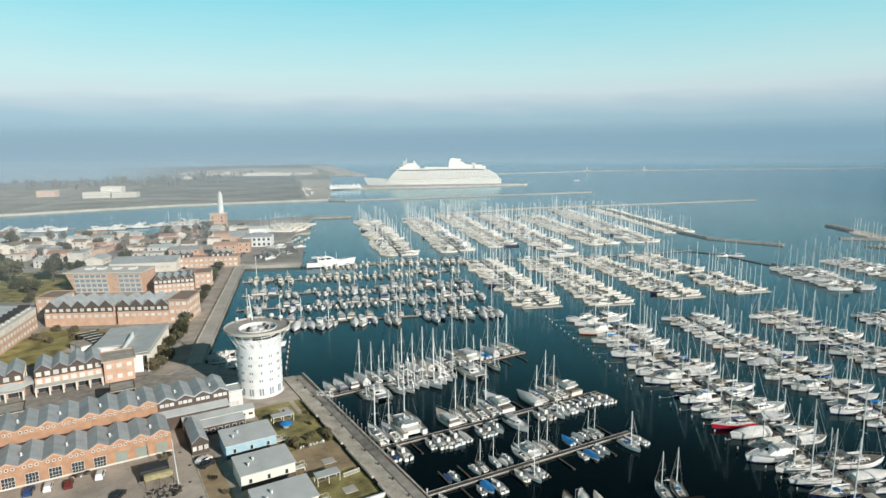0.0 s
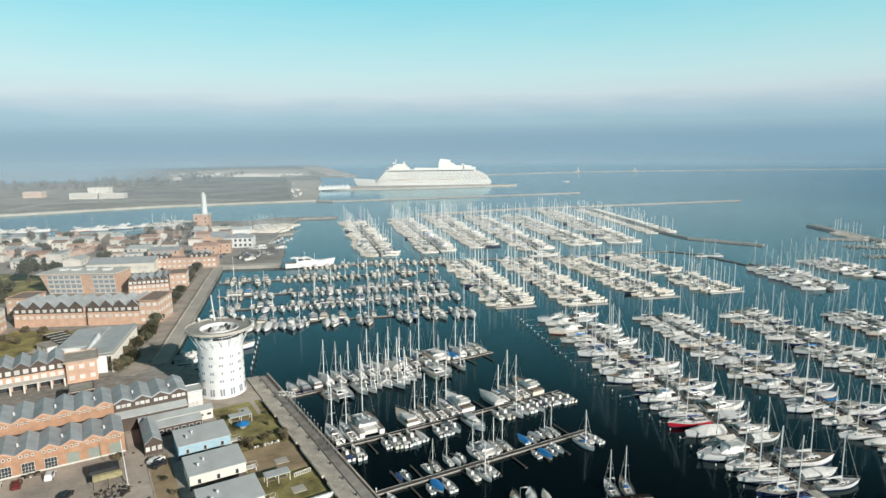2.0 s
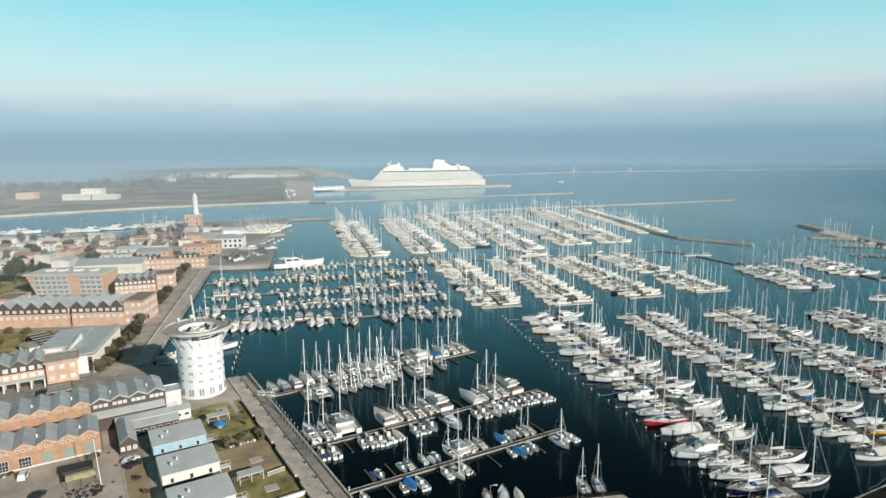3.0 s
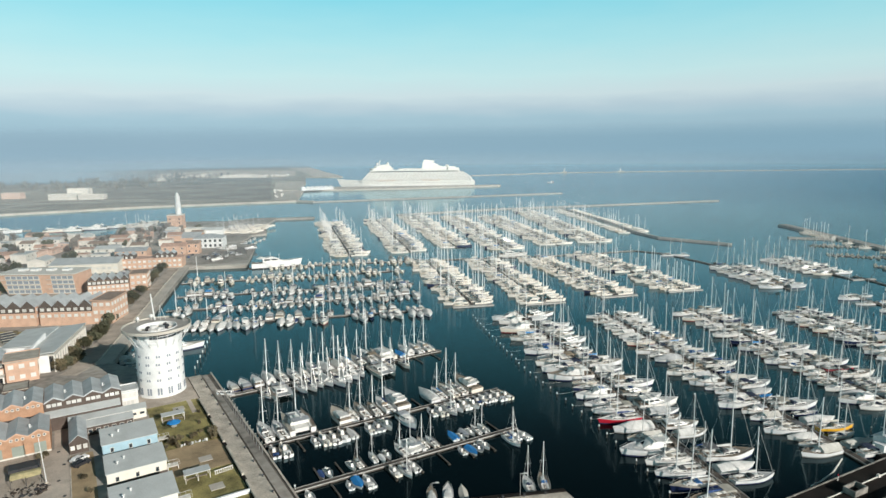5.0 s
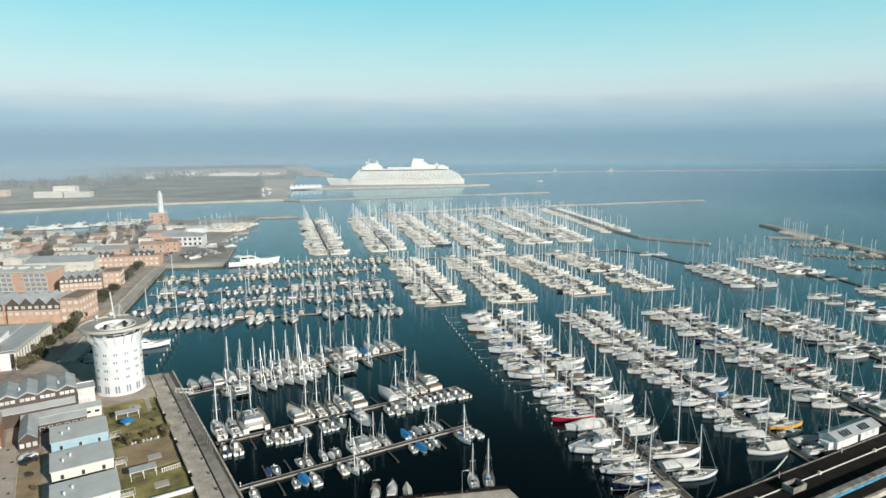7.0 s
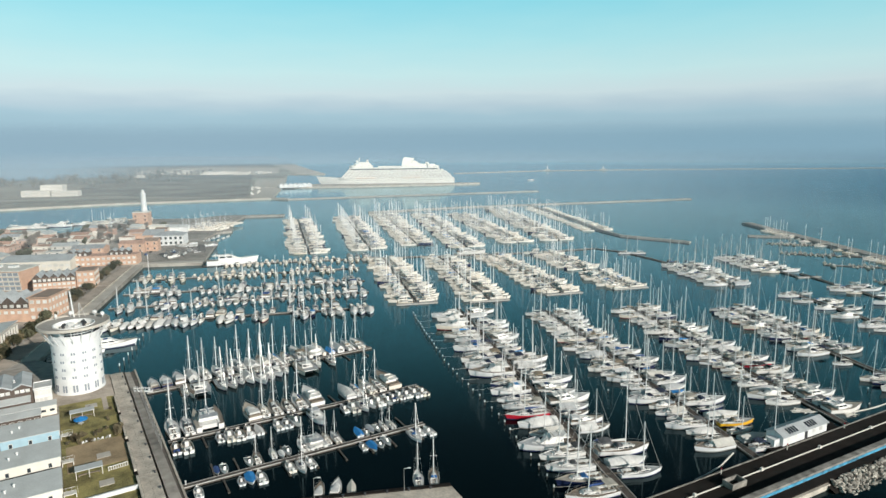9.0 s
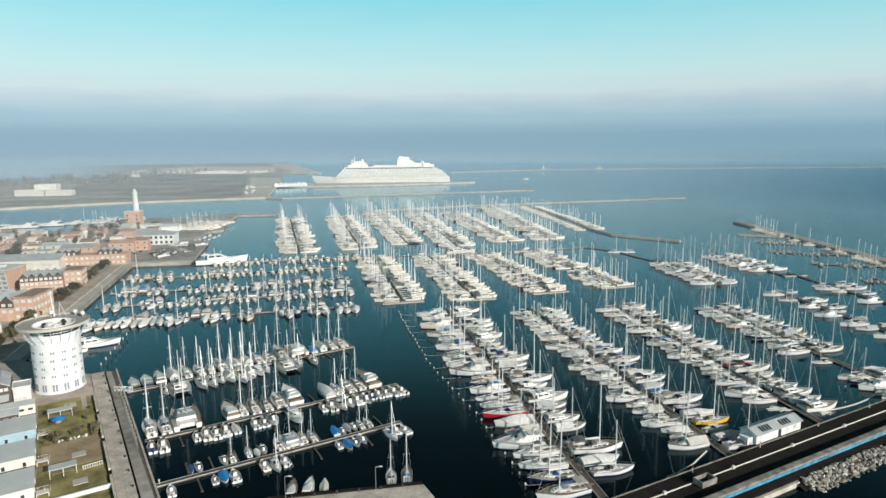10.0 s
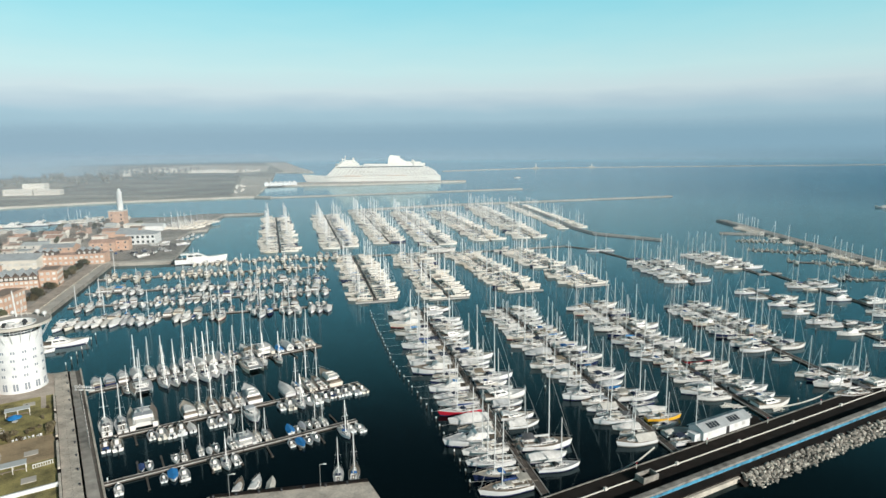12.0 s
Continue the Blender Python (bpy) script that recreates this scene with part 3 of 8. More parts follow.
def deck_geo(rows, drop=0.06, inset=0.96):
    g = Geo()
    n = len(rows)
    vs = [(r[0][0], r[0][1] * inset, r[0][2] - drop) for r in rows] + [(r[6][0], r[6][1] * inset, r[6][2] - drop) for r in rows]
    g.add(vs, [(i, i + 1, n + i + 1, n + i) for i in range(n - 1)])
    # toe rail
    for side in (0, 6):
        sgn = -1 if side == 0 else 1
        a = [(r[side][0], r[side][1], r[side][2] - 0.02) for r in rows]
        b = [(r[side][0], r[side][1], r[side][2] + 0.07) for r in rows]
        c = [(r[side][0], r[side][1] - sgn * 0.09 * min(1, abs(r[side][1])), r[side][2] + 0.07) for r in rows]
        d = [(r[side][0], r[side][1] - sgn * 0.09 * min(1, abs(r[side][1])), r[side][2] - 0.08) for r in rows]
        g.loft([a, b, c, d], caps=False)
    return g


def house(x0, x1, w0, w1, z0, z1, rake0=0.3, rake1=0.8, tumble=0.88, crown=0.06):
    """A cabin: tapered, sides leaning in, front and back raked, crowned top."""
    lo = [(x0, -w0, z0), (x1, -w1, z0), (x1, w1, z0), (x0, w0, z0)]
    xa, xb = x0 + rake0, x1 - rake1
    hi = [(xa, -w0 * tumble, z1), (xb, -w1 * tumble, z1), (xb, w1 * tumble, z1), (xa, w0 * tumble, z1)]
    top = [(xa, 0, z1 + crown), (xb, 0, z1 + crown)]
    g = Geo()
    g.add(lo + hi + top, [(0, 1, 5, 4), (2, 3, 7, 6), (1, 2, 6, 9, 5), (3, 0, 4, 8, 7), (4, 5, 9, 8), (8, 9, 6, 7)])
    return g


def house_windows(x0, x1, w0, w1, z0, z1, rake0=0.3, rake1=0.8, tumble=0.88, lo=0.35, hi=0.8, front=True, n=3):
    """Dark panes 1 cm proud of a cabin's sides and front."""
    g = Geo()

    def at(s, t, sgn):
        x = (x0 + rake0 * t) + ((x1 - rake1 * t) - (x0 + rake0 * t)) * s
        w = (w0 + (w1 - w0) * s) * (1 + (tumble - 1) * t)
        return (x, sgn * (w + 0.012), z0 + (z1 - z0) * t)
    for sgn in (-1, 1):
        for k in range(n):
            s0, s1 = 0.08 + 0.86 * k / n, 0.08 + 0.86 * (k + 0.82) / n
            g.add([at(s0, lo, sgn), at(s1, lo, sgn), at(s1, hi, sgn), at(s0, hi, sgn)], [(0, 1, 2, 3)])
    if front:
        for k in range(2):
            y0, y1 = (-0.86, -0.05) if k == 0 else (0.05, 0.86)
            p = []
            for t in (lo, hi):
                x = x1 - rake1 * t + 0.015
                w = w1 * (1 + (tumble - 1) * t)
                p.append(((x, y0 * w, z0 + (z1 - z0) * t), (x, y1 * w, z0 + (z1 - z0) * t)))
            g.add([p[0][0], p[0][1], p[1][1], p[1][0]], [(0, 1, 2, 3)])
    return g


def sail_boat(L, B, mast_h, hull_mat, label, cover=True, tent=False, detail=True, furl=True, bimini=False):
    top = thing("sailing_yacht", pose(0, 0, 0), label, "sailing boat", "moored boats")
    rows = hull_rows(L, B, 0.095 * L, 0.04 * L, 0.72)
    zf = rows[3][0][2] - 0.06
    part("hull", hull_geo(rows).joined(band_geo(rows), Matrix(), [1]), (hull_mat, M_ANTIFOUL), top, smooth=True)
    wl = Geo().box(-0.5 * L - 1.7, -0.47 * L, -0.2, 0.2, zf + 0.1, zf + 0.16).box(-0.415 * L, -0.135 * L, -B * 0.25, B * 0.25, zf - 0.03, zf + 0.03)
    part("deck", deck_geo(rows).joined(wl, Matrix(), [1]), (M_DECK, M_TEAK), top)
    args = (-0.12 * L, 0.26 * L, B * 0.30, B * 0.17, zf - 0.02, zf + 0.042 * L, 0.25, 0.9)
    # coachroof with the cockpit coaming, and the dark well
    ck = house(*args)
    for y in (-1, 1):
        ck.box(-0.42 * L, -0.13 * L, y * B * 0.27 - 0.09, y * B * 0.27 + 0.09, zf - 0.02, zf + 0.26)
    ck.box(-0.43 * L, -0.42 * L, -B * 0.27, B * 0.27, zf - 0.02, zf + 0.2)
    for x, w in ((0.155 * L, 0.2), (0.01 * L, 0.16)):
        ck.box(x - w, x + w, -w, w, zf + 0.042 * L + 0.03, zf + 0.042 * L + 0.1, 1)
    ck.box(0.31 * L, 0.34 * L, -0.2, 0.2, zf + 0.02, zf + 0.1, 1)
    # companionway, winches, wheel and pedestal, cushions on the cockpit benches, rolled dinghy or liferaft on the foredeck
    ck.box(-0.125 * L, -0.06 * L, -0.32, 0.32, zf + 0.03 * L, zf + 0.046 * L, 1)
    for x in (-0.15 * L, -0.24 * L):
        for y in (-1, 1):
            ck.rod((x, y * B * 0.27, zf + 0.26), (x, y * B * 0.27, zf + 0.45), 0.1, 0.07, 6)
    ck.rod((-0.33 * L, 0, zf), (-0.33 * L, 0, zf + 0.75), 0.12, 0.09, 6)
    for k in range(8):
        a0, a1 = k * math.pi / 4, (k + 1) * math.pi / 4
        ck.rod((-0.335 * L, 0.5 * math.cos(a0), zf + 0.75 + 0.5 * math.sin(a0)), (-0.335 * L, 0.5 * math.cos(a1), zf + 0.75 + 0.5 * math.sin(a1)), 0.03, n=3)
    for y in (-1, 1):
        ck.box(-0.40 * L, -0.15 * L, y * B * 0.2 - 0.2, y * B * 0.2 + 0.2, zf + 0.03, zf + 0.2)
    ck.rod((0.24 * L, 0.25, zf + 0.2), (0.24 * L, -0.25, zf + 0.2), 0.22, n=7)
    part("coachroof", ck.joined(house_windows(*args, lo=0.3, hi=0.75, front=False), Matrix(), [1]), (M_CABIN, M_GLASSD), top)
    mx, mz = 0.08 * L, zf + 0.04 * L
    ms = Geo().rod((mx, 0, zf), (mx - 0.012 * mast_h, 0, mast_h), 0.155, 0.115, 6)
    for h, w in ((0.42, 0.95), (0.7, 0.75)) if L > 9.5 else ((0.55, 0.85),):
        xm = mx - 0.012 * mast_h * h
        ms.rod((xm, -w, h * mast_h), (xm, w, h * mast_h), 0.05, n=4)
    part("mast", ms, M_ALU, top)
    bz = mz + 0.9
    bm = Geo().rod((mx - 0.1, 0, bz), (-0.33 * L, 0, bz + 0.1), 0.075, 0.07, 6)
    bo = part("boom", bm, M_ALU, top)
    if tent:
        rws = []
        for s in (0, 0.25, 0.5, 0.75, 1):
            x = mx - 0.2 + (-0.47 * L - mx + 0.2) * s
            w = B * (0.46 - 0.06 * s)
            zr = bz + 0.15 + 0.1 * s
            rws.append([(x, -w, zf + 0.18), (x, -w * 0.55, zf + 0.62 * (zr - zf)), (x, 0, zr), (x, w * 0.55, zf + 0.62 * (zr - zf)), (x, w, zf + 0.18)])
        part("boat_tent", Geo().loft(rws), M_TARP, top, "pale tarpaulin tent over the boom", smooth=True)
    elif cover:
        rws = []
        for s, r in ((0, 0.34), (0.2, 0.30), (0.55, 0.22), (1, 0.12)):
            x = mx - 0.05 + (-0.33 * L - mx + 0.05) * s
            z = bz + 0.1 * s + r * 0.7
            rws.append([(x, r * 0.55 * math.cos(w), z + r * math.sin(w)) for w in np.linspace(0, 2 * math.pi, 7)[:-1]])
        part("sail_cover", Geo().loft(rws, closed=True), M_COVER, bo, smooth=True)
        sp = Geo()
        rw2 = []
        for x, w, z in ((-0.13 * L, B * 0.27, zf + 0.5), (-0.08 * L, B * 0.27, zf + 0.95), (0.01 * L, B * 0.2, zf + 0.05 * L + 0.03)):
            rw2.append([(x, -w, z - 0.35), (x, -w * 0.8, z), (x, w * 0.8, z), (x, w, z - 0.35)])
        part("sprayhood", sp.loft(rw2, caps=False), M_CANVASD, top)
        if bimini:
            rw3 = [[(x, -B * 0.36, z - 0.2), (x, -B * 0.3, z), (x, B * 0.3, z), (x, B * 0.36, z - 0.2)] for x, z in ((-0.44 * L, zf + 1.75), (-0.34 * L, zf + 1.95), (-0.22 * L, zf + 1.85))]
            bi = Geo().loft(rw3, caps=False)
            for y in (-1, 1):
                bi.rod((-0.33 * L, y * B * 0.34, zf), (-0.43 * L, y * B * 0.35, zf + 1.7), 0.03, n=4).rod((-0.33 * L, y * B * 0.34, zf), (-0.23 * L, y * B * 0.35, zf + 1.75), 0.03, n=4)
            part("bimini", bi, M_CANVASD, top)
    if detail:
        rg = Geo()
        tp = (mx - 0.012 * mast_h, 0, mast_h * 0.985)
        rg.rod((0.51 * L, 0, rows[-1][0][2]), tp, 0.05 if furl else 0.016, 0.03 if furl else 0.016, 4, cap=False)
        rg.rod((-0.49 * L, 0, rows[0][0][2]), tp, 0.014, n=3, cap=False)
        for y in (-1, 1):
            w = 0.9 if L > 9.5 else 0.8
            rg.rod((mx - 0.1, y * B * 0.45, zf), (mx - 0.06, y * w, 0.45 * mast_h), 0.014, n=3, cap=False)
            rg.rod((mx - 0.06, y * w, 0.45 * mast_h), tp, 0.014, n=3, cap=False)
        # guard wires on stanchions, pulpit and pushpit
        for s in (0, 6):
            rail = [Vector(r[s]) * 1.0 for r in rows]
            for p, q in zip(rail, rail[1:]):
                rg.rod(p + Vector((0, 0, 0.62)), q + Vector((0, 0, 0.62)), 0.022, n=3, cap=False)
                rg.rod(p, p + Vector((0, 0, 0.62)), 0.022, n=3, cap=False)
        rg.rod(Vector(rows[0][0]) + Vector((0, 0, 0.62)), Vector(rows[0][6]) + Vector((0, 0, 0.62)), 0.03, n=3, cap=False)
        part("rigging", rg, M_WIRE, top)
    return top


def catamaran(L, B, mast_h, label):
    top = thing("catamaran", pose(0, 0, 0), label, "catamaran", "moored boats")
    rows = hull_rows(L, B * 0.27, 0.11 * L, 0.02 * L, 0.7)
    for y in (-B * 0.36, B * 0.36):
        part("hull", hull_geo(rows), M_GELCOAT, top, smooth=True, at=pose(0, y, 0))
        part("hull_deck", deck_geo(rows, 0.02), M_DECK, top, at=pose(0, y, 0))
    z = 0.11 * L
    part("bridge_deck", Geo().box(-0.43 * L, 0.16 * L, -B * 0.34, B * 0.34, z - 1.05, z + 0.02), M_CABIN, top)
    a = (-0.22 * L, 0.16 * L, B * 0.33, B * 0.27, z, z + 1.25, 0.1, 1.3)
    part("saloon", house(*a).joined(house_windows(*a, n=4), Matrix(), [1]), (M_CABIN, M_GLASSD), top)
    part("bimini", Geo().box(-0.40 * L, -0.2 * L, -B * 0.3, B * 0.3, z + 1.75, z + 1.85), M_COVER, top)
    for y in (-1, 1):
        part("bimini_post", Geo().rod((-0.39 * L, y * B * 0.27, z), (-0.39 * L, y * B * 0.27, z + 1.75), 0.04), M_STEELW, top)
    part("trampoline", Geo().box(0.16 * L, 0.42 * L, -B * 0.24, B * 0.24, z - 0.06, z - 0.03), M_RUBBER, top)
    part("crossbeam", Geo().rod((0.42 * L, -B * 0.36, z), (0.42 * L, B * 0.36, z), 0.12), M_ALU, top)
    part("mast", Geo().rod((0.08 * L, 0, z + 1.2), (0.07 * L, 0, mast_h), 0.13, 0.09).rod((0.075 * L, -1, mast_h * 0.6), (0.075 * L, 1, mast_h * 0.6), 0.04, n=4), M_ALU, top)
    bo = part("boom", Geo().rod((0.07 * L, 0, z + 2.2), (-0.34 * L, 0, z + 2.4), 0.1), M_ALU, top)
    part("sail_cover", Geo().rod((0.06 * L, 0, z + 2.5), (-0.32 * L, 0, z + 2.55), 0.3, 0.16, 8), M_COVER, bo)
    rg = Geo()
    for p in ((0.42 * L, 0, z), (-0.05 * L, B * 0.45, z), (-0.05 * L, -B * 0.45, z)):
        rg.rod(p, (0.07 * L, 0, mast_h * 0.97), 0.018, n=3, cap=False)
    part("rigging", rg, M_WIRE, top)
    return top


def motor_boat(L, B, label, fly=False, hull_mat=None, open_back=True):
    top = thing("motor_cruiser" if not fly else "flybridge_cruiser", pose(0, 0, 0), label, "motor boat", "moored boats")
    rows = hull_rows(L, B, 0.115 * L, 0.06 * L, 0.92)
    zf = rows[3][0][2] - 0.05
    part("hull", hull_geo(rows).joined(band_geo(rows), Matrix(), [1]), (hull_mat or M_GELCOAT, M_ANTIFOUL), top, smooth=True)
    fl = Geo().box(-0.48 * L, -0.27 * L, -B * 0.4, B * 0.4, zf - 0.02, zf + 0.05)
    fl.box(-0.58 * L, -0.5 * L, -B * 0.4, B * 0.4, 0.25, 0.38).box(-0.485 * L, -0.43 * L, -B * 0.38, B * 0.38, zf + 0.05, zf + 0.5)
    part("deck", deck_geo(rows).joined(fl, Matrix(), [1]), (M_DECK, M_TEAK), top)
    h = 0.095 * L if fly else 0.078 * L
    a = (-0.27 * L, 0.20 * L, B * 0.39, B * 0.25, zf, zf + h, 0.12, 0.19 * L, 0.82)
    wh = house(*a, 0.12).joined(house(0.04 * L, 0.42 * L, B * 0.37, B * 0.10, zf, zf + 0.034 * L, 0.1, 0.22 * L, 0.78, 0.1), Matrix())
    part("wheelhouse", wh.joined(house_windows(*a, lo=0.5, hi=0.86, n=2), Matrix(), [1]), (M_CABIN, M_GLASSD), top)
    if fly:
        zt = zf + h
        fb = house(-0.39 * L, 0.0, B * 0.36, B * 0.30, zt + 0.02, zt + 0.16, 0.05, 0.15, 0.97, 0.0)
        for y in (-1, 1):
            fb.loft([[(-0.36 * L, y * B * 0.35, zt + 0.12), (-0.36 * L, y * B * 0.31, zt + 0.12), (-0.36 * L, y * B * 0.31, zt + 0.34), (-0.36 * L, y * B * 0.35, zt + 0.34)],
                     [(-0.04 * L, y * B * 0.29, zt + 0.12), (-0.04 * L, y * B * 0.25, zt + 0.12), (-0.08 * L, y * B * 0.24, zt + 0.62), (-0.08 * L, y * B * 0.27, zt + 0.62)]], closed=True)
        fb.joined(house(-0.08 * L, -0.02 * L, B * 0.27, B * 0.25, zt + 0.12, zt + 0.66, 0.02, 0.04 * L), Matrix())
        fb.box(-0.22 * L, -0.12 * L, -B * 0.22, B * 0.22, zt + 0.14, zt + 0.5, 1)
        part("flybridge", fb, (M_CABIN, M_COVER), top)
        ar = Geo()
        for y in (-1, 1):
            ar.rod((-0.24 * L, y * B * 0.33, zt + 0.1), (-0.33 * L, y * B * 0.25, zt + 1.1), 0.1)
        ar.rod((-0.33 * L, -B * 0.25, zt + 1.1), (-0.33 * L, B * 0.25, zt + 1.1), 0.12)
        ar.rod((-0.33 * L, 0, zt + 1.1), (-0.34 * L, 0, zt + 2.0), 0.03)
        part("radar_arch", ar, M_CABIN, top)
    else:
        cn = house(-0.47 * L, -0.18 * L, B * 0.38, B * 0.38, zf + h * 0.9, zf + h + 0.22, 0.3, 0.1)
        for y in (-1, 1):
            cn.rod((-0.45 * L, y * B * 0.37, zf), (-0.45 * L, y * B * 0.37, zf + h * 0.92), 0.03, n=4)
        part("cockpit_canopy", cn, M_COVER, top)
    rl = Geo()
    for s in (0, 6):
        pts = [Vector(r[s]) + Vector((0, 0, 0.6)) for r in rows[4:-1]] + [Vector((rows[-1][s][0], 0, rows[-1][s][2] + 0.6))]
        for p, q in zip(pts, pts[1:]):
            rl.rod(p, q, 0.018, n=3, cap=False)
    part("bow_rail", rl, M_STEELW, top)
    return top


def covered_boat(L, B, label, tarp, name="covered_motor_boat"):
    """A motor boat under a whole winter cover with its ridge and folds."""
    top = thing(name, pose(0, 0, 0), label, "motor boat", "moored boats")
    rows = hull_rows(L, B, 0.12 * L, 0.05 * L, 0.9)
    part("hull", hull_geo(rows).joined(band_geo(rows), Matrix(), [1]), (M_GELCOAT, M_ANTIFOUL), top, smooth=True)
    rws = []
    for k, r in enumerate(rows):
        s = k / (len(rows) - 1)
        h = 0.115 * L * (0.7 + 0.5 * math.sin(math.pi * min(1, s * 1.15 + 0.05))) * (1 if s < 0.6 else 1 - 0.8 * (s - 0.6) / 0.4)
        y, z, x = abs(r[0][1]) + 0.04, r[0][2], r[0][0]
        sag = 0.05 * (k % 2)
        rws.append([(x, -y, z - 0.25), (x, -y, z + 0.04), (x, -y * 0.62, z + h * (0.62 - sag)), (x, 0, z + h), (x, y * 0.62, z + h * (0.62 - sag)), (x, y, z + 0.04), (x, y, z - 0.25)])
    part("winter_cover", Geo().loft(rws), tarp, top, smooth=True)
    return top


def small_boat(L, B, label, covered=None, rib=False):
    top = thing("small_motorboat", pose(0, 0, 0), label, "small boat", "small moored boats")
    rows = hull_rows(L, B, 0.11 * L, 0.05 * L, 0.9, n=7)
    zf = rows[3][0][2]
    part("hull", hull_geo(rows), M_GELCOAT, top, smooth=True)
    if rib:
        pts = [Vector(r[0]) for r in rows] + [Vector(r[6]) for r in rows[-2::-1]]
        tb = Geo().loft([[(p.x, p.y + 0.24 * math.cos(w), p.z + 0.24 * math.sin(w)) for w in np.linspace(0, 2 * math.pi, 8)[:-1]] for p in pts], closed=True)
        part("inflatable_tube", tb, M_RUBBER, top, smooth=True)
    if covered:
        rws = []
        for k, r in enumerate(rows):
            s = k / (len(rows) - 1)
            y, z, x = abs(r[0][1]) + 0.03, r[0][2], r[0][0]
            h = 0.55 * (1 - 0.75 * s)
            rws.append([(x, -y, z - 0.12), (x, -y, z + 0.04), (x, 0, z + 0.04 + h), (x, y, z + 0.04), (x, y, z - 0.12)])
        part("boat_cover", Geo().loft(rws), covered, top)
    else:
        part("floor", deck_geo(rows, 0.3, 0.9).box(-0.35 * L, -0.22 * L, -B * 0.3, B * 0.3, zf - 0.3, zf + 0.12, 1), (M_TEAK if rib else M_DECK, M_COVER), top)
        part("console", house(-0.03 * L, 0.12 * L, B * 0.17, B * 0.14, zf - 0.3, zf + 0.6, 0.1, 0.4).add([(0.07 * L, -B * 0.22, zf + 0.72), (0.07 * L, B * 0.22, zf + 0.72), (0.02 * L, B * 0.18, zf + 1.15), (0.02 * L, -B * 0.18, zf + 1.15)], [(0, 1, 2, 3)], 1).add([(0.2 * L, -B * 0.3, zf - 0.04), (0.45 * L, 0, zf + 0.02), (0.2 * L, B * 0.3, zf - 0.04)], [(0, 1, 2)]), (M_CABIN, M_GLASSD), top)
    eg = Geo().box(-0.56 * L, -0.49 * L, -0.2, 0.2, zf - 0.15, zf + 0.42, taper=0.05).box(-0.54 * L, -0.51 * L, -0.09, 0.09, -0.3, zf - 0.1)
    part("outboard_engine", eg, M_ENGINEW, top)
    return top


PROTO = {}


def proto(key, ob, length, beam):
    PROTO[key] = [ob, length, beam, False]


# kinds: s sail, S larger sail, x sail under a tent, n navy sail, c catamaran, m cruiser, M flybridge, k winter-covered, b small open, w small covered, r inflatable, u blue cover
proto("s", sail_boat(10.5, 3.4, 14.0, M_GELCOAT, "white sailing yacht with furled sails, moored at a floating pier"), 10.5, 3.4)
proto("t", sail_boat(9.0, 3.0, 12.0, M_GELCOAT, "small white sailing yacht with covered sail, moored at a pier"), 9.0, 3.0)
proto("S", sail_boat(13.0, 4.0, 17.5, M_GELCOAT, "large white sailing yacht with bare mast and cockpit awning, moored", bimini=True), 13.0, 4.0)
proto("x", sail_boat(11.0, 3.5, 14.5, M_GELCOAT, "white sailing yacht under a pale tarpaulin tent, at a pier", tent=True), 11.0, 3.5)
proto("n", sail_boat(12.0, 3.7, 16.0, M_NAVY, "navy blue sailing yacht with furled sails, moored at a pier"), 12.0, 3.7)
proto("c", catamaran(12.5, 6.6, 17.0, "white sailing catamaran moored at a pier"), 12.5, 6.6)
proto("m", motor_boat(9.5, 3.3, "white motor cruiser with dark windows and canvas canopy, moored"), 9.5, 3.3)
proto("M", motor_boat(13.0, 4.2, "white flybridge motor cruiser with dark windows, moored", fly=True), 13.0, 4.2)
proto("d", motor_boat(9.0, 3.2, "dark-hulled motor cruiser with canvas canopy, moored", hull_mat=M_NAVY), 9.0, 3.2)
proto("k", covered_boat(11.0, 3.7, "motor boat under a pale winter tarpaulin, moored", M_TARP), 11.0, 3.7)
proto("b", small_boat(6.2, 2.3, "small open white motorboat with black outboard, moored"), 6.2, 2.3)
proto("w", small_boat(6.2, 2.3, "small motorboat under a pale canvas cover, moored", covered=M_COVER), 6.2, 2.3)
proto("u", small_boat(6.4, 2.4, "small motorboat under a bright blue cover, moored", covered=M_BLUETARP), 6.4, 2.4)
proto("r", small_boat(5.6, 2.2, "grey inflatable motorboat with black outboard, moored", rib=True), 5.6, 2.2)
proto("R", sail_boat(12.5, 3.7, 16.0, M_REDHULL, "red-hulled sailing yacht with furled sails, moored at a pier"), 12.5, 3.7)
proto("Y", sail_boat(10.6, 3.1, 15.0, M_YELLOW, "bright yellow sailing yacht with bare mast, moored at a pier"), 10.6, 3.1)


def put_boat(key, x, y, heading, scale=1.0, z=0.0, beam=1.0, tall=1.0):
    """Moors one boat; heading is where its bow points, in degrees."""
    p = PROTO[key]
    m = pose(x, y, z, 0, 0, heading) @ Matrix.Diagonal((scale, scale * beam, scale * tall, 1))
    if not p[3]:
        p[3] = True
        p[0].matrix_basis = m
        return p[0]
    return copy_thing(p[0], m)


JETTY = [Geo().box(0, 7.2, -0.22, 0.22, 0.2, 0.4).box(0.4, 0.9, -0.3, 0.3, -0.2, 0.2).box(6.3, 7.0, -0.3, 0.3, -0.2, 0.22).mesh("finger_jetty", M_WOODP)]


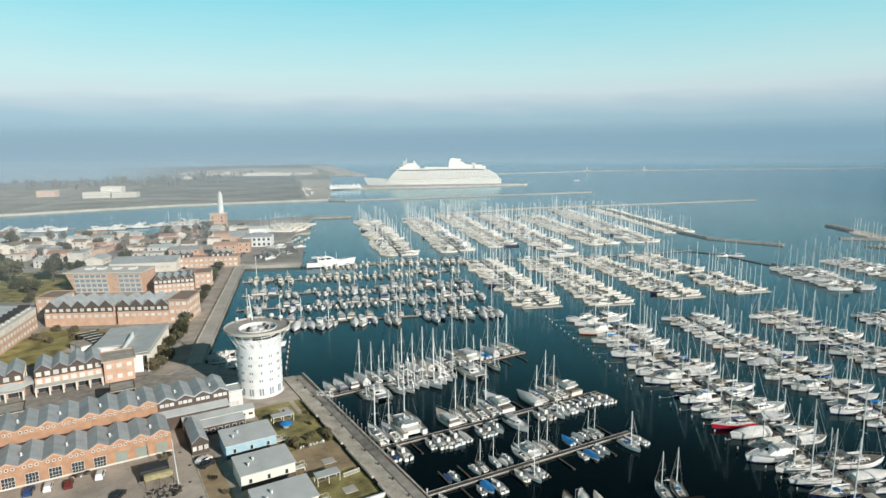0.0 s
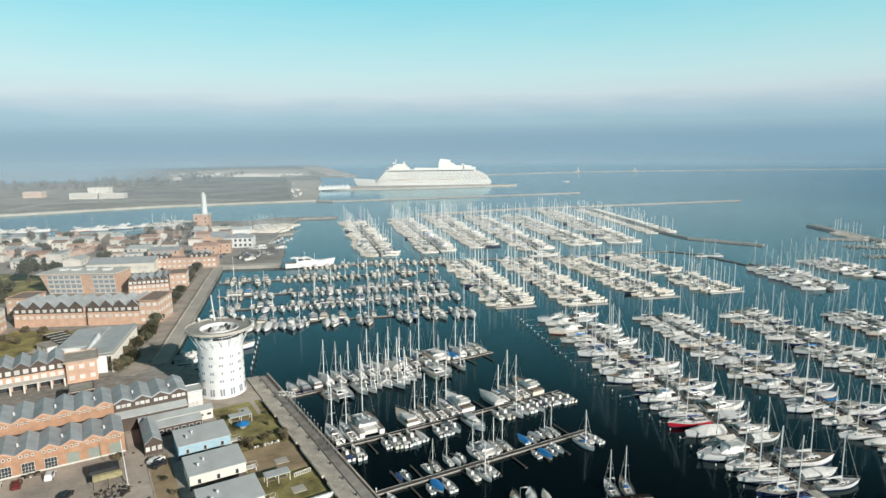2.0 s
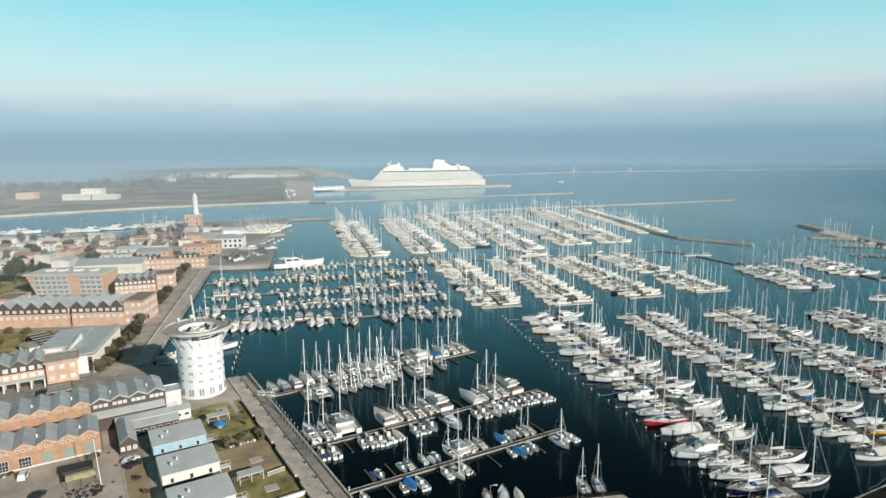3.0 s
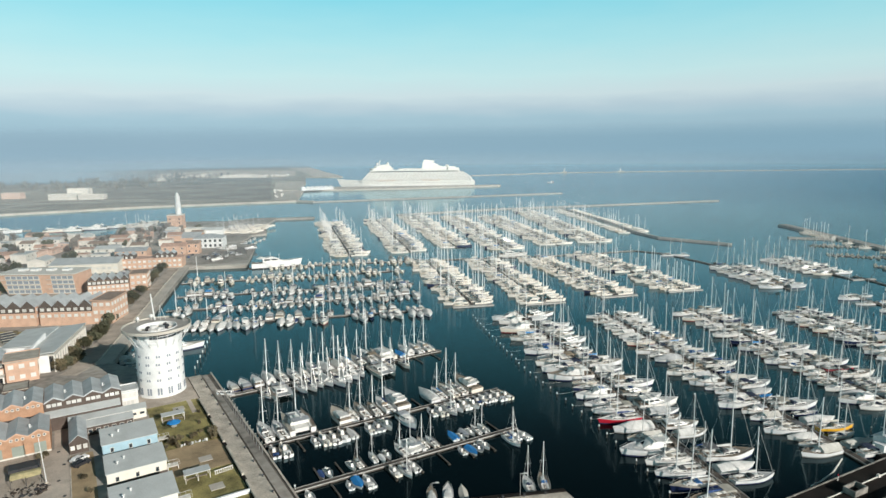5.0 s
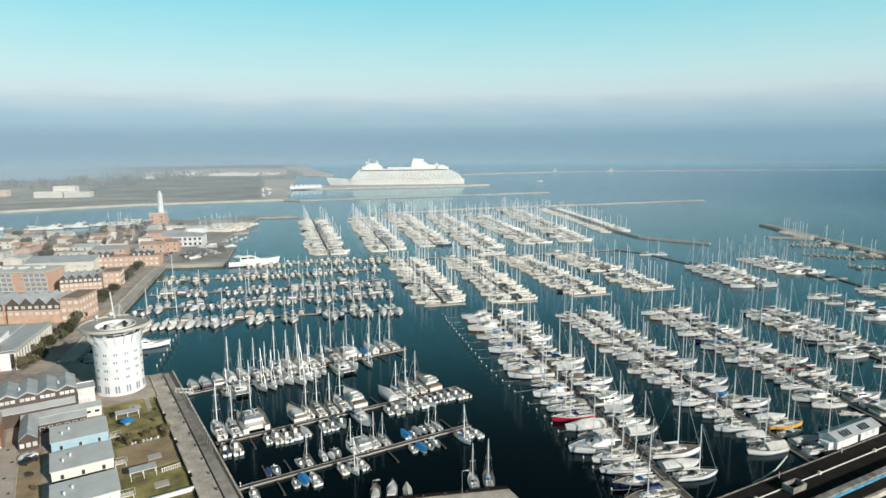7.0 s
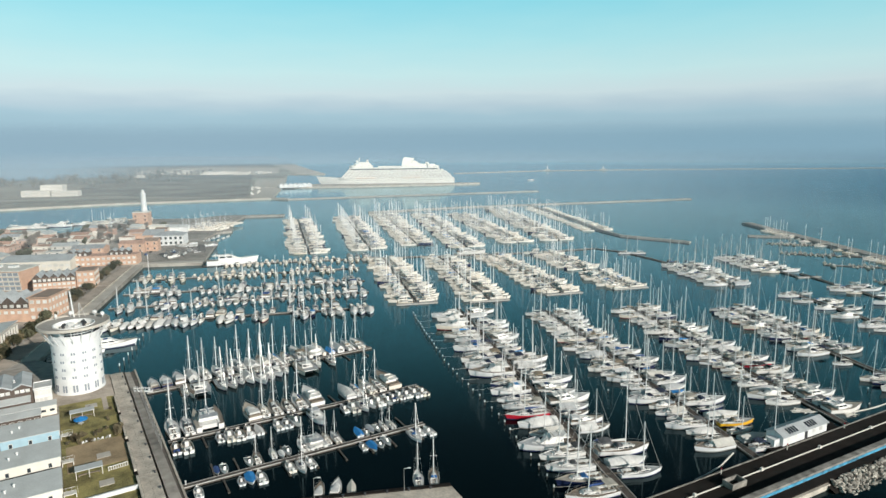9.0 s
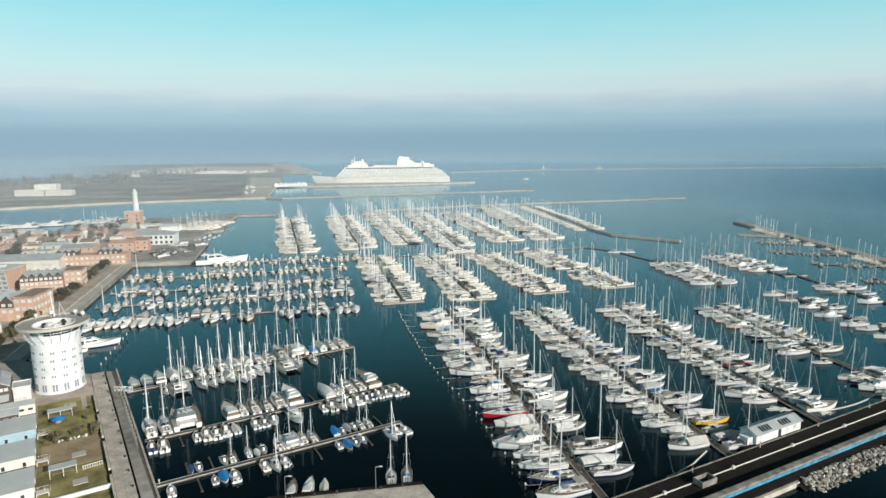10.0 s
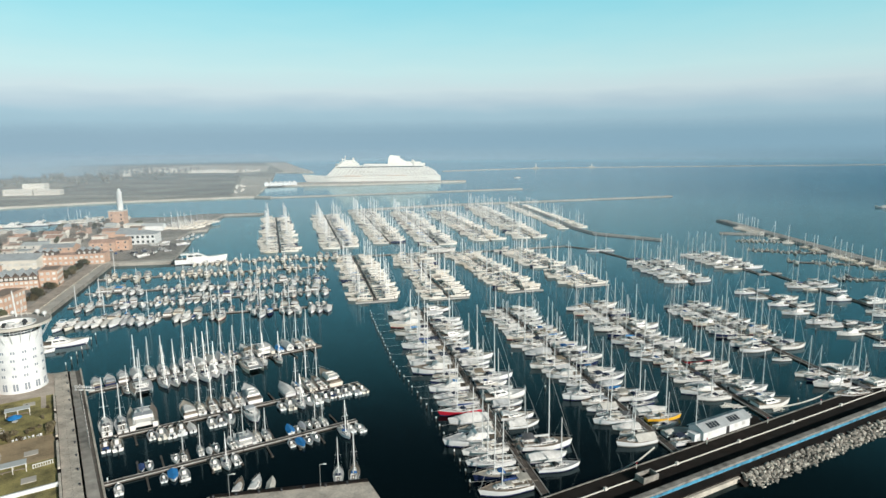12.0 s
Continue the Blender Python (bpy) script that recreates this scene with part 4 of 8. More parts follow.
def berth(pier, side, kinds, start=0.0, end=1.0, bow_out=True, sizes=(0.9, 1.1), width=2.6, seed=1, skew=3.0, gap=0.7, jetty=False, stern_out=""):
    """Moors a line of boats along one side of a pier (side +1: on its left, going from its first to its second end)."""
    rnd = random.Random(seed)
    a, b = (Vector(p) for p in PIERS[pier])
    d = b - a
    run, d = d.length, d.normalized()
    n = Vector((-d.y, d.x)) * side
    slots = []
    for k in kinds:
        sc = rnd.uniform(*sizes)
        slots.append((k, sc, 3.2 if k == "." else PROTO[k][2] * sc + gap))
    total = sum(w for *_, w in slots)
    span = (end - start) * run
    f = span / total
    pos = start * run
    count = 0
    ang = math.degrees(math.atan2(n.y, n.x))
    for k, sc, w in slots:
        w *= f
        if k != ".":
            sc2 = sc * min(1.0, max(0.75, f * 1.04))
            L = PROTO[k][1] * sc2
            c = a + d * (pos + w / 2) + n * (width / 2 + 0.45 + L / 2 + rnd.uniform(-0.2, 0.9))
            put_boat(k, c.x, c.y, ang + (0 if bow_out and not (k in stern_out and rnd.random() < 0.75) else 180) + rnd.uniform(-skew, skew), sc2, 0.0, rnd.uniform(1.0, 1.16), rnd.uniform(0.9, 1.12))
        pos += w
        count += 1
        if jetty and count % 3 == 0:
            ja = 90 * side
            at = pose(pos, side * (width / 2 - 0.3), 0.05, 0, 0, ja + rnd.uniform(-2, 2))
            part("finger_jetty", JETTY[0], None, PIER_OB[pier], at=at)


def mix(n, weights, seed):
    rnd = random.Random(seed)
    ks = "".join(weights)
    ws = [weights[k] for k in weights]
    return rnd.choices(list(ks), ws, k=n)


# old basin by the round tower
berth("P1", 1, "ddmxsstsxxssScuxss", 0.01, 0.99, True, seed=3, sizes=(0.95, 1.12), gap=0.4, jetty=True)
berth("P1", -1, "...tc.sstxSxmt.ct.t......", 0.02, 0.97, True, seed=4, sizes=(0.95, 1.1), gap=0.4, jetty=True)
berth("P2", 1, "ssc..mtstsM..ktssM.", 0.0, 0.97, True, seed=5, sizes=(0.97, 1.12), gap=0.4, jetty=True)
berth("P2", -1, "bb..rbbbw.brb.m..rbtbbbrbrbb", 0.0, 1.0, True, seed=6, sizes=(0.9, 1.15), gap=0.3, jetty=True, stern_out="brwm")
berth("P3", 1, "...wb..bt.twb.sctt..ubwbtt..", 0.02, 0.95, True, seed=7, sizes=(0.82, 1.05), jetty=True, stern_out="bw")
berth("P3", -1, "b...rub..btb.....rurb..tbb", 0.03, 1.0, True, seed=8, sizes=(0.85, 1.05), jetty=True, stern_out="brw")
# small craft basin beside the promenade
berth("A", -1, "MMkmMkkkkMSb..kMwm.sS....mSd.sSM.kSk", 0.02, 0.99, True, seed=9, sizes=(0.8, 1.05), width=2.0, skew=7)
berth("A", 1, mix(30, {"b": 4, "w": 1, "r": 1, ".": 2.5, "t": 2.6, "m": 2.4}, 10), 0.02, 0.98, True, seed=10, width=2.0, skew=8)
for i, key in enumerate("BC"):
    for side in (1, -1):
        berth(key, side, mix(31, {"b": 4.5, "w": 1.0, "r": 1, ".": 2.0, "u": 0.12, "t": 3.4, "m": 3.6}, 20 + i * 2 + side), 0.03, 0.99, True, seed=30 + i * 2 + side, sizes=(0.85, 1.3), width=2.0, skew=10, gap=0.5)
# the big berths
berth("M1", -1, "MMsMmSsxSsSSMtnMsSRkxMSsnS", 0.05, 0.99, True, seed=41, sizes=(0.86, 1.16), gap=0.7, skew=5)
berth("M1", 1, "Mk.tMSsSMmstxSSxssSMsMxsmx.tSks", 0.04, 0.95, True, seed=42, sizes=(0.74, 1.06), gap=0.7, skew=5)
berth("M2", -1, "StSmstxkMSnSsktsSxMstkSmxtSksx", 0.03, 0.95, True, seed=43, sizes=(0.70, 1.02), gap=0.6, skew=6)
berth("M2", 1, "MSkSsxMSSstkSsSntxSkusSnkYskS", 0.03, 0.97, True, seed=44, sizes=(0.70, 1.02), gap=0.6, skew=6)
berth("M3", -1, "tSkSsSxsmStnkSsMSsxmstSkMs", 0.02, 0.86, True, seed=45, sizes=(0.68, 1.0), gap=0.6, skew=6)
berth("M3", 1, "SnSntsSMSSsSkSSRSsSsMSM", 0.02, 0.92, True, seed=46, sizes=(0.68, 1.0), gap=0.6, skew=6)
berth("M4", -1, "snSSkSSMsSSnsxMS..t...SnMsS", 0.0, 0.97, True, seed=47, sizes=(0.70, 0.98), gap=0.6, skew=6)
berth("M4", 1, "SsSMSkSsSxSsMS....kMSsM.", 0.0, 0.97, True, seed=48, sizes=(0.70, 0.98), gap=0.6, skew=6)
berth("M5", -1, "mS.s.bM.bM.bSx.M..t", 0.02, 0.95, True, seed=49, sizes=(0.68, 0.95))
berth("M5", 1, "t.bMbsb.b.mSb.M", 0.02, 0.95, True, seed=50, sizes=(0.68, 0.95))
berth("M6", -1, "SMMSSsMSksMsS", 0.2, 0.98, True, seed=51, sizes=(0.80, 1.05), gap=0.6)
berth("M6", 1, "SsSSMSsSsMsSk", 0.2, 0.98, True, seed=52, sizes=(0.80, 1.05), gap=0.6)
berth("M7", -1, "SsSsSSMsSM", 0.0, 0.8, True, seed=53, sizes=(0.80, 1.05), gap=0.6)
berth("M7", 1, "MsSsMtSsM", 0.0, 0.8, True, seed=54, sizes=(0.80, 1.05), gap=0.6)
berth("M8", -1, "....sSm...M...sS..M", 0.1, 0.98, True, seed=55, sizes=(0.72, 0.95))
berth("M8", 1, "....SS.s...M...s.S.", 0.1, 0.98, True, seed=56, sizes=(0.72, 0.95))

# the far rows, too many and too small to tell apart
def far_kinds():
    """Slots: 0 white, 1 deck, 2 dark (panes, engines, painted cockpit shade), 3 mast, 4 pale cover, 5 cream, 6 grey
    cover, 7 navy, 8 blue cover.
    """
    out = {}
    for key, L, B, H, hull, cov in (("s", 12, 3.6, 16.5, 0, 4), ("S", 13.5, 4.0, 18.5, 0, 6), ("t", 10.5, 3.3, 14, 5, 4), ("n", 12.5, 3.7, 17, 7, 6), ("v", 12, 3.6, 16, 0, 8), ("M", 13, 4.2, 0, 0, 4), ("m", 10, 3.4, 0, 5, 6), ("k", 11, 3.7, 0, 0, 4), ("b", 7.0, 2.5, 0, 0, 6), ("w", 6.5, 2.4, 0, 5, 4)):
        g = Geo()
        rows = hull_rows(L, B, 0.10 * L, 0.04 * L, 0.75 if H else 0.9, n=7)
        g.joined(hull_geo(rows), Matrix(), [hull])
        g.joined(deck_geo(rows), Matrix(), [1])
        z = 0.10 * L
        if H:
            a = (-0.12 * L, 0.26 * L, B * 0.3, B * 0.17, z, z + 0.55, 0.2, 0.9)
            g.joined(house(*a), Matrix(), [0])
            g.joined(house_windows(*a, front=False), Matrix(), [2])
            # flat dark box paints the shade of the cockpit well
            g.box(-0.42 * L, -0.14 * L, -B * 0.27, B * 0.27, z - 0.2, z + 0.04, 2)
            g.rod((0.08 * L, 0, z), (0.07 * L, 0, H), 0.18, 0.14, 4, 3)
            g.rod((0.075 * L, -0.9, H * 0.5), (0.075 * L, 0.9, H * 0.5), 0.06, n=4, slot=3)
            g.rod((0.07 * L, 0, z + 1.5), (-0.32 * L, 0, z + 1.6), 0.3, 0.16, 6, cov)
            g.rod((0.5 * L, 0, z + 0.3), (0.072 * L, 0, H), 0.03, 0.02, 3, 3)
            g.joined(house(-0.15 * L, -0.08 * L, B * 0.27, B * 0.24, z, z + 1.0, 0.1, 0.5), Matrix(), [cov])
        elif key in "Mm":
            a = (-0.26 * L, 0.14 * L, B * 0.4, B * 0.34, z, z + 1.5, 0.2, 1.2)
            g.joined(house(*a), Matrix(), [0])
            g.joined(house_windows(*a), Matrix(), [2])
            # aft cockpit shade, painted as a dark box
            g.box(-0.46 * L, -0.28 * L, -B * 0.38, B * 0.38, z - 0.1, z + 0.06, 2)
            if key == "M":
                g.box(-0.34 * L, 0, -B * 0.34, B * 0.34, z + 1.6, z + 2.2, 0)
                g.rod((-0.3 * L, 0, z + 2.2), (-0.32 * L, 0, z + 4.5), 0.06, n=4, slot=3)
            else:
                g.joined(house(-0.47 * L, -0.2 * L, B * 0.38, B * 0.36, z + 1.2, z + 1.6, 0.2, 0.1), Matrix(), [cov])
        elif key == "k":
            rw = [[(r[0][0], r[0][1], r[0][2] - 0.2), (r[0][0], r[0][1], r[0][2] + 0.05), (r[0][0], 0, r[0][2] + 1.3 * (1 - 0.75 * (i / 6) ** 2)), (r[6][0], r[6][1], r[6][2] + 0.05), (r[6][0], r[6][1], r[6][2] - 0.2)] for i, r in enumerate(rows)]
            g.loft(rw, slot=4)
        elif key == "b":
            # shade inside the open boat, painted dark
            g.box(-0.3 * L, 0.2 * L, -B * 0.3, B * 0.3, z - 0.1, z + 0.03, 2)
            g.joined(house(-0.1 * L, 0.18 * L, B * 0.28, B * 0.22, z, z + 1.0, 0.1, 0.5), Matrix(), [0])
            g.box(-0.56 * L, -0.49 * L, -0.2, 0.2, 0.2, z + 0.5, 2)
        else:
            rw = [[(r[0][0], r[0][1] * 1.02, r[0][2] - 0.1), (r[0][0], 0, r[0][2] + 0.6 * (1 - 0.7 * i / 6)), (r[6][0], r[6][1] * 1.02, r[6][2] - 0.1)] for i, r in enumerate(rows)]
            g.loft(rw, slot=4)
            g.box(-0.56 * L, -0.49 * L, -0.2, 0.2, 0.2, z + 0.5, 2)
        out[key] = (g, L, B)
    return out


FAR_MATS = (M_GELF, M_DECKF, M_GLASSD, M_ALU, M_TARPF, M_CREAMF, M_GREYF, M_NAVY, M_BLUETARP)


def far_rows():
    kinds = far_kinds()
    rnd = random.Random(90)

    def row(g, a, b, side, off, weights, fill=0.93, gap=(1.0, 2.2), size=(0.72, 1.02), ends=(3, 2)):
        a, b = Vector(a), Vector(b)
        d = b - a
        run = d.length
        d.normalize()
        n = Vector((-d.y, d.x)) * side
        ang = math.degrees(math.atan2(n.y, n.x))
        s = ends[0]
        while s < run - ends[1]:
            k, L, B = kinds[rnd.choices(list(weights), list(weights.values()))[0]]
            sc = rnd.uniform(*size)
            if rnd.random() < fill:
                c = a + d * (s + B / 2) + n * (off + L * sc / 2 + rnd.uniform(-0.2, 0.7))
                g.joined(k, pose(c.x, c.y, 0, 0, 0, ang + rnd.uniform(-5, 5)) @ Matrix.Diagonal((sc, sc, sc, 1)))
            s += B * sc + rnd.uniform(*gap)

    sails = {"s": 5, "S": 3.5, "t": 3, "n": 1, "v": 0.5, "M": 1.6, "m": 1, "k": 0.6}
    for key in ("N1", "N2", "N3", "N4", "F1", "F2", "F3", "F4", "F5", "F6"):
        g = Geo()
        for side in (-1, 1):
            row(g, *PIERS[key], side, 1.0, {**sails, "M": 2.6, "k": 1.6} if key[0] == "N" else sails, gap=(0.1, 0.9) if key[0] == "N" else (0.2, 1.3), size=(0.75, 1.08) if key[0] == "N" else (0.92, 1.18))
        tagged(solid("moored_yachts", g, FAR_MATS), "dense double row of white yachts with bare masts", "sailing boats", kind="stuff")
    for key in "DE":
        g = Geo()
        for side in (-1, 1):
            row(g, *PIERS[key], side, 1.6, {"b": 5, "w": 2, "m": 2.5, "t": 1.6, "k": 0.5}, 0.84, (0.4, 2.2), (0.85, 1.25))
        tagged(solid("moored_small_boats", g, FAR_MATS), "row of small white motorboats at a far pier", "small boats", kind="stuff")
    # along the mole, and at the outer dock
    g = Geo()
    for a, b, side, off, fill in (((154, 795), (189, 575), 1, 3.5, 0.85), ((150, 795), (186, 575), -1, 3.5, 0.92), ((352, 585), (357, 400), -1, 6, 0.7), ((357, 400), (366, 250), -1, 6, 0.7)):
        row(g, a, b, side, off, {"s": 4, "t": 4, "b": 3, "M": 1}, fill, (1.0, 4.0), (0.8, 0.95))
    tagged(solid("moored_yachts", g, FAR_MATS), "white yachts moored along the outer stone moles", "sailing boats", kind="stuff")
    for key in ("R1", "R2", "R3", "R4"):
        g = Geo()
        for side in (-1, 1):
            row(g, *PIERS[key], side, 1.5, {"t": 3.5, "n": 1, "b": 4, "w": 2, "m": 1}, 0.75, (0.3, 2.0), (0.5, 0.75), (8, 0))
        tagged(solid("moored_small_boats", g, FAR_MATS), "short row of small yachts at a finger pier of the outer dock", "small boats", kind="stuff")


far_rows()


# ---------------------------------------------------------------- round white tower
def round_tower():
    R, H = 6.7, 18.0
    top = thing("round_tower", pose(-71.5, 187.5, LAND - 0.4, 0, 0, 10) @ Matrix.Diagonal((1.08, 1.08, 1.0, 1)), "white round tower with small windows and wide ring crown", "tower")
    part("wall", Geo().lathe([(R + 0.25, 0), (R + 0.25, 0.7), (R, 0.75), (R, H), (R + 0.25, H + 0.1), (R + 0.25, H + 0.6), (5.4, H + 0.6)], 48), M_WHITEW, top, smooth=True)
    part("roof_floor", Geo().lathe([(5.6, H + 2.7), (0.01, H + 2.7)], 32), M_CREAM, top)
    part("parapet", Geo().lathe([(R - 0.1, H + 0.6), (R + 0.15, H + 0.6), (R + 0.15, H + 1.8), (R - 0.1, H + 1.8)], 48), M_WHITEW, top)
    pane = Geo().box(-0.01, 0.04, -0.21, 0.21, 0, 0.8).mesh("window", M_TOWERG)
    tall = Geo().box(-0.01, 0.04, -0.27, 0.27, 0, 2.3).mesh("window", M_TOWERG)
    for lev in range(4):
        for k in range(14):
            a = k * 360 / 14 + (2.0 if lev % 2 else 0)
            for da in ((-2.9, 2.9) if (k * 5 + lev * 3) % 7 != 2 else (0.0,)):
                w = radians(a + da)
                part("window", pane, None, top, at=pose(R * math.cos(w), R * math.sin(w), 5.6 + lev * 2.65, 0, 0, a + da))
    for k in range(14):
        for da in (-3.4, 3.4):
            a = k * 360 / 14 + da
            w = radians(a)
            part("window", tall, None, top, "tall ground floor window", at=pose((R + 0.02) * math.cos(w), (R + 0.02) * math.sin(w), 1.0, 0, 0, a))
    # crown: upper drum with strip windows, raking struts, wide ring roof with open middle
    part("upper_drum", Geo().lathe([(5.9, H + 0.6), (5.9, H + 3.6), (5.6, H + 3.6), (5.6, H + 0.6)], 48), M_WHITEW, top, smooth=True)
    cell = Geo().box(-0.01, 0.05, -0.42, 0.42, 0, 0.7).mesh("window", M_GLASS)
    for k in range(14):
        for z in (0.9, 1.9):
            w = radians(-90 + k * 9)
            part("window", cell, None, top, at=pose(5.9 * math.cos(w), 5.9 * math.sin(w), H + 0.6 + z, 0, 0, -90 + k * 9))
    ring = Geo().lathe([(5.7, H + 3.5), (8.7, H + 3.6), (9.6, H + 4.2), (9.65, H + 4.5), (9.1, H + 4.45), (5.9, H + 4.1), (5.7, H + 4.1), (5.7, H + 3.5)], 60)
    rr = part("ring_roof", ring, M_RINGR, top, "wide grey-beige ring roof", smooth=True)
    part("rim", Geo().lathe([(9.6, H + 4.1), (9.85, H + 4.1), (9.85, H + 5.0), (9.6, H + 5.0), (9.6, H + 4.1)], 60), M_PAVE, rr, smooth=True)
    part("inner_wall", Geo().lathe([(5.5, H + 3.6), (5.75, H + 3.6), (5.75, H + 4.35), (5.5, H + 4.35), (5.5, H + 3.6)], 48), M_WHITEW, rr)
    st = Geo().rod((R + 0.1, 0, H - 1.0), (9.4, 0, H + 4.0), 0.09, n=5).mesh("strut", M_STEELW)
    for k in range(20):
        part("strut", st, None, top, at=pose(0, 0, 0, 0, 0, k * 18))
    rnd = random.Random(5)
    for x, y, s in ((0.8, -0.5, 1.0), (-1.6, 0.6, 1.3), (1.5, 1.6, 0.9), (-0.5, -2.0, 0.8), (2.4, -1.5, 0.8)):
        part("plant_unit", Geo().box(-0.9 * s, 0.9 * s, -0.7 * s, 0.7 * s, 0, 1.2 * s).rod((0, 0, 1.2 * s), (0, 0, 1.35 * s), 0.5 * s, n=10), M_STEELW, top, at=pose(x, y, H + 2.7, 0, 0, rnd.uniform(0, 90)))
    for x, y in ((1.3, 2.6), (2.6, 0.6), (-2.6, -1.2)):
        part("dark_vent", Geo().rod((0, 0, 0), (0, 0, 1.5), 0.45, n=8).rod((0, 0, 1.5), (0.7, 0, 1.8), 0.45, n=8), M_STEELD, top, at=pose(x, y, H + 2.7))
    for x, y, r in ((-4, 7.6, 0.7), (3.0, 8.0, 0.8), (6.2, 5.6, 0.7), (-7.0, 4.4, 0.5)):
        g = Geo().rod((0, 0, 0), (0, 0, 0.9), 0.1, n=6).lathe([(0.05, 0.7), (r * 0.8, 0.95), (r, 1.5), (r * 0.7, 2.0), (0.02, 2.2)], 10)
        part("satellite_dome", g, M_STEELW, top, at=pose(x, y, H + 4.4), smooth=True)
    aer = Geo().rod((0, 0, 0), (-0.8, 0.6, 9.0), 0.28, 0.2, 7)
    part("aerial_mast", aer, M_STEELW, top, "tall white aerial mast", at=pose(-3.0, 7.4, H + 4.4))
    tri = Geo()
    for dx, dy in ((1.4, 0.3), (-1.0, 0.9), (0.2, -1.0)):
        tri.rod((dx, dy, 0), (0, 0, 5.0), 0.06, n=4)
    part("aerial_stay", tri, M_STEELW, top, at=pose(-1.2, 7.6, H + 4.4))


round_tower()


# ---------------------------------------------------------------- brick warehouses with saw-edged gables
def warehouse(u0, u1, v0, v1, base, eave, rise, bays, wall_mat, label, doors=True, portholes=True, name="warehouse"):
    w = (u1 - u0) / bays
    dep = v1 - v0
    top = thing(name, W(u0, v0, base), label, "warehouse", "brick warehouses")
    prof = [(0, 0), (u1 - u0, 0), (u1 - u0, eave)]
    for k in range(bays - 1, -1, -1):
        prof += [(k * w + w * 0.5, eave + rise), (k * w, eave)]
    part("wall", Geo().profile(prof, 0, dep), wall_mat, top)
    # coping that follows the gables, a touch proud
    for k in range(bays):
        cp = Geo()
        for xa, za, xb, zb in ((k * w, eave, k * w + w / 2, eave + rise), (k * w + w / 2, eave + rise, (k + 1) * w, eave)):
            cp.add([(xa, -0.12, za - 0.22), (xb, -0.12, zb - 0.22), (xb, -0.12, zb + 0.12), (xa, -0.12, za + 0.12), (xa, 0.25, za + 0.12), (xb, 0.25, zb + 0.12)],
                   [(0, 1, 2, 3), (3, 2, 5, 4)])
        part("gable_coping", cp, M_ROOFG if wall_mat is M_BRICKD else M_BRICKP, top)
    slope = math.hypot(w / 2, rise)
    for k in range(bays):
        for sgn in (-1, 1):
            xr, xe = k * w + w / 2, k * w + w / 2 + sgn * w / 2
            g = Geo()
            a, b = ((xr, eave + rise), (xe, eave)) if sgn > 0 else ((xe, eave), (xr, eave + rise))
            g.add([(a[0], 0.1, a[1] + 0.03), (b[0], 0.1, b[1] + 0.03), (b[0], dep + 0.2, b[1] + 0.03), (a[0], dep + 0.2, a[1] + 0.03),
                   (a[0], 0.1, a[1] + 0.16), (b[0], 0.1, b[1] + 0.16), (b[0], dep + 0.2, b[1] + 0.16), (a[0], dep + 0.2, a[1] + 0.16)],
                  [(4, 5, 6, 7), (0, 1, 5, 4), (2, 3, 7, 6), (1, 2, 6, 5), (3, 0, 4, 7)])
            n = 5
            for i in range(1, n):   # standing seams
                t = i / n
                x, z = a[0] + (b[0] - a[0]) * t, a[1] + (b[1] - a[1]) * t
                g.box(x - 0.03, x + 0.03, 0.1, dep + 0.2, z + 0.14, z + 0.21)
            part("roof", g, M_ROOFG, top)
        if k % 2 == 1:
            part("roof_vent", Geo().rod((0, 0, 0), (0, 0, 0.9), 0.22, n=8).rod((0, 0, 0.9), (0, 0, 1.2), 0.34, 0.2, 8).box(0.3, 0.8, -0.3, 0.3, 0, 0.5), M_STEELW, top, at=pose(k * w + 0.35, dep * 0.42, eave + 0.15))
    if portholes:
        ring = Geo().lathe([(0.26, 0), (0.42, 0), (0.42, 0.09), (0.26, 0.09)], 12)
        rm = Geo().joined(ring, pose(0, 0, 0, 90)).joined(Geo().lathe([(0.0, 0.03), (0.26, 0.03)], 12), pose(0, 0, 0, 90), [1]).mesh("porthole", M_TRIM, M_GLASS)
        for k in range(bays):
            for d in (-0.26, 0, 0.26):
                part("porthole", rm, None, top, at=pose(k * w + w * (0.5 + d), -0.02, eave - 0.35))
    if doors:
        for k in range(bays):
            kind = "glass" if k < bays - 3 else "roller"
            x0, x1, h = k * w + 0.24 * w, k * w + 0.78 * w, 3.0
            d = part("door", Geo().box(x0, x1, -0.06, -0.02, 0.1, h), M_GLASS if kind == "glass" else M_GREENDR, top, "glazed workshop door" if kind == "glass" else "grey-green roller door")
            fr = Geo()
            for x in (x0 - 0.08, x1):
                fr.box(x, x + 0.08, -0.12, 0, 0.1, h + 0.08)
            fr.box(x0, x1, -0.12, 0, h, h + 0.08)
            if kind == "glass":
                for i in range(1, 4):
                    x = x0 + (x1 - x0) * i / 4
                    fr.box(x - 0.03, x + 0.03, -0.11, -0.06, 0.1, h)
                for z in (1.0, 1.9):
                    fr.box(x0, x1, -0.11, -0.06, z, z + 0.06)
            else:
                for z in np.arange(0.4, h, 0.35):
                    fr.box(x0, x1, -0.08, -0.06, z, z + 0.03)
            part("door_frame", fr, M_TRIM if kind == "glass" else M_GREENDR, d)
    else:
        win = Geo().box(-0.55, 0.55, -0.05, 0.02, 0, 1.0).mesh("window", M_CURT)
        for k in range(bays if not portholes else 0):
            for d in (-0.27, 0, 0.27):
                part("window", win, None, top, "white framed window", at=pose(k * w + w * (0.5 + d), 0, eave - 1.5))
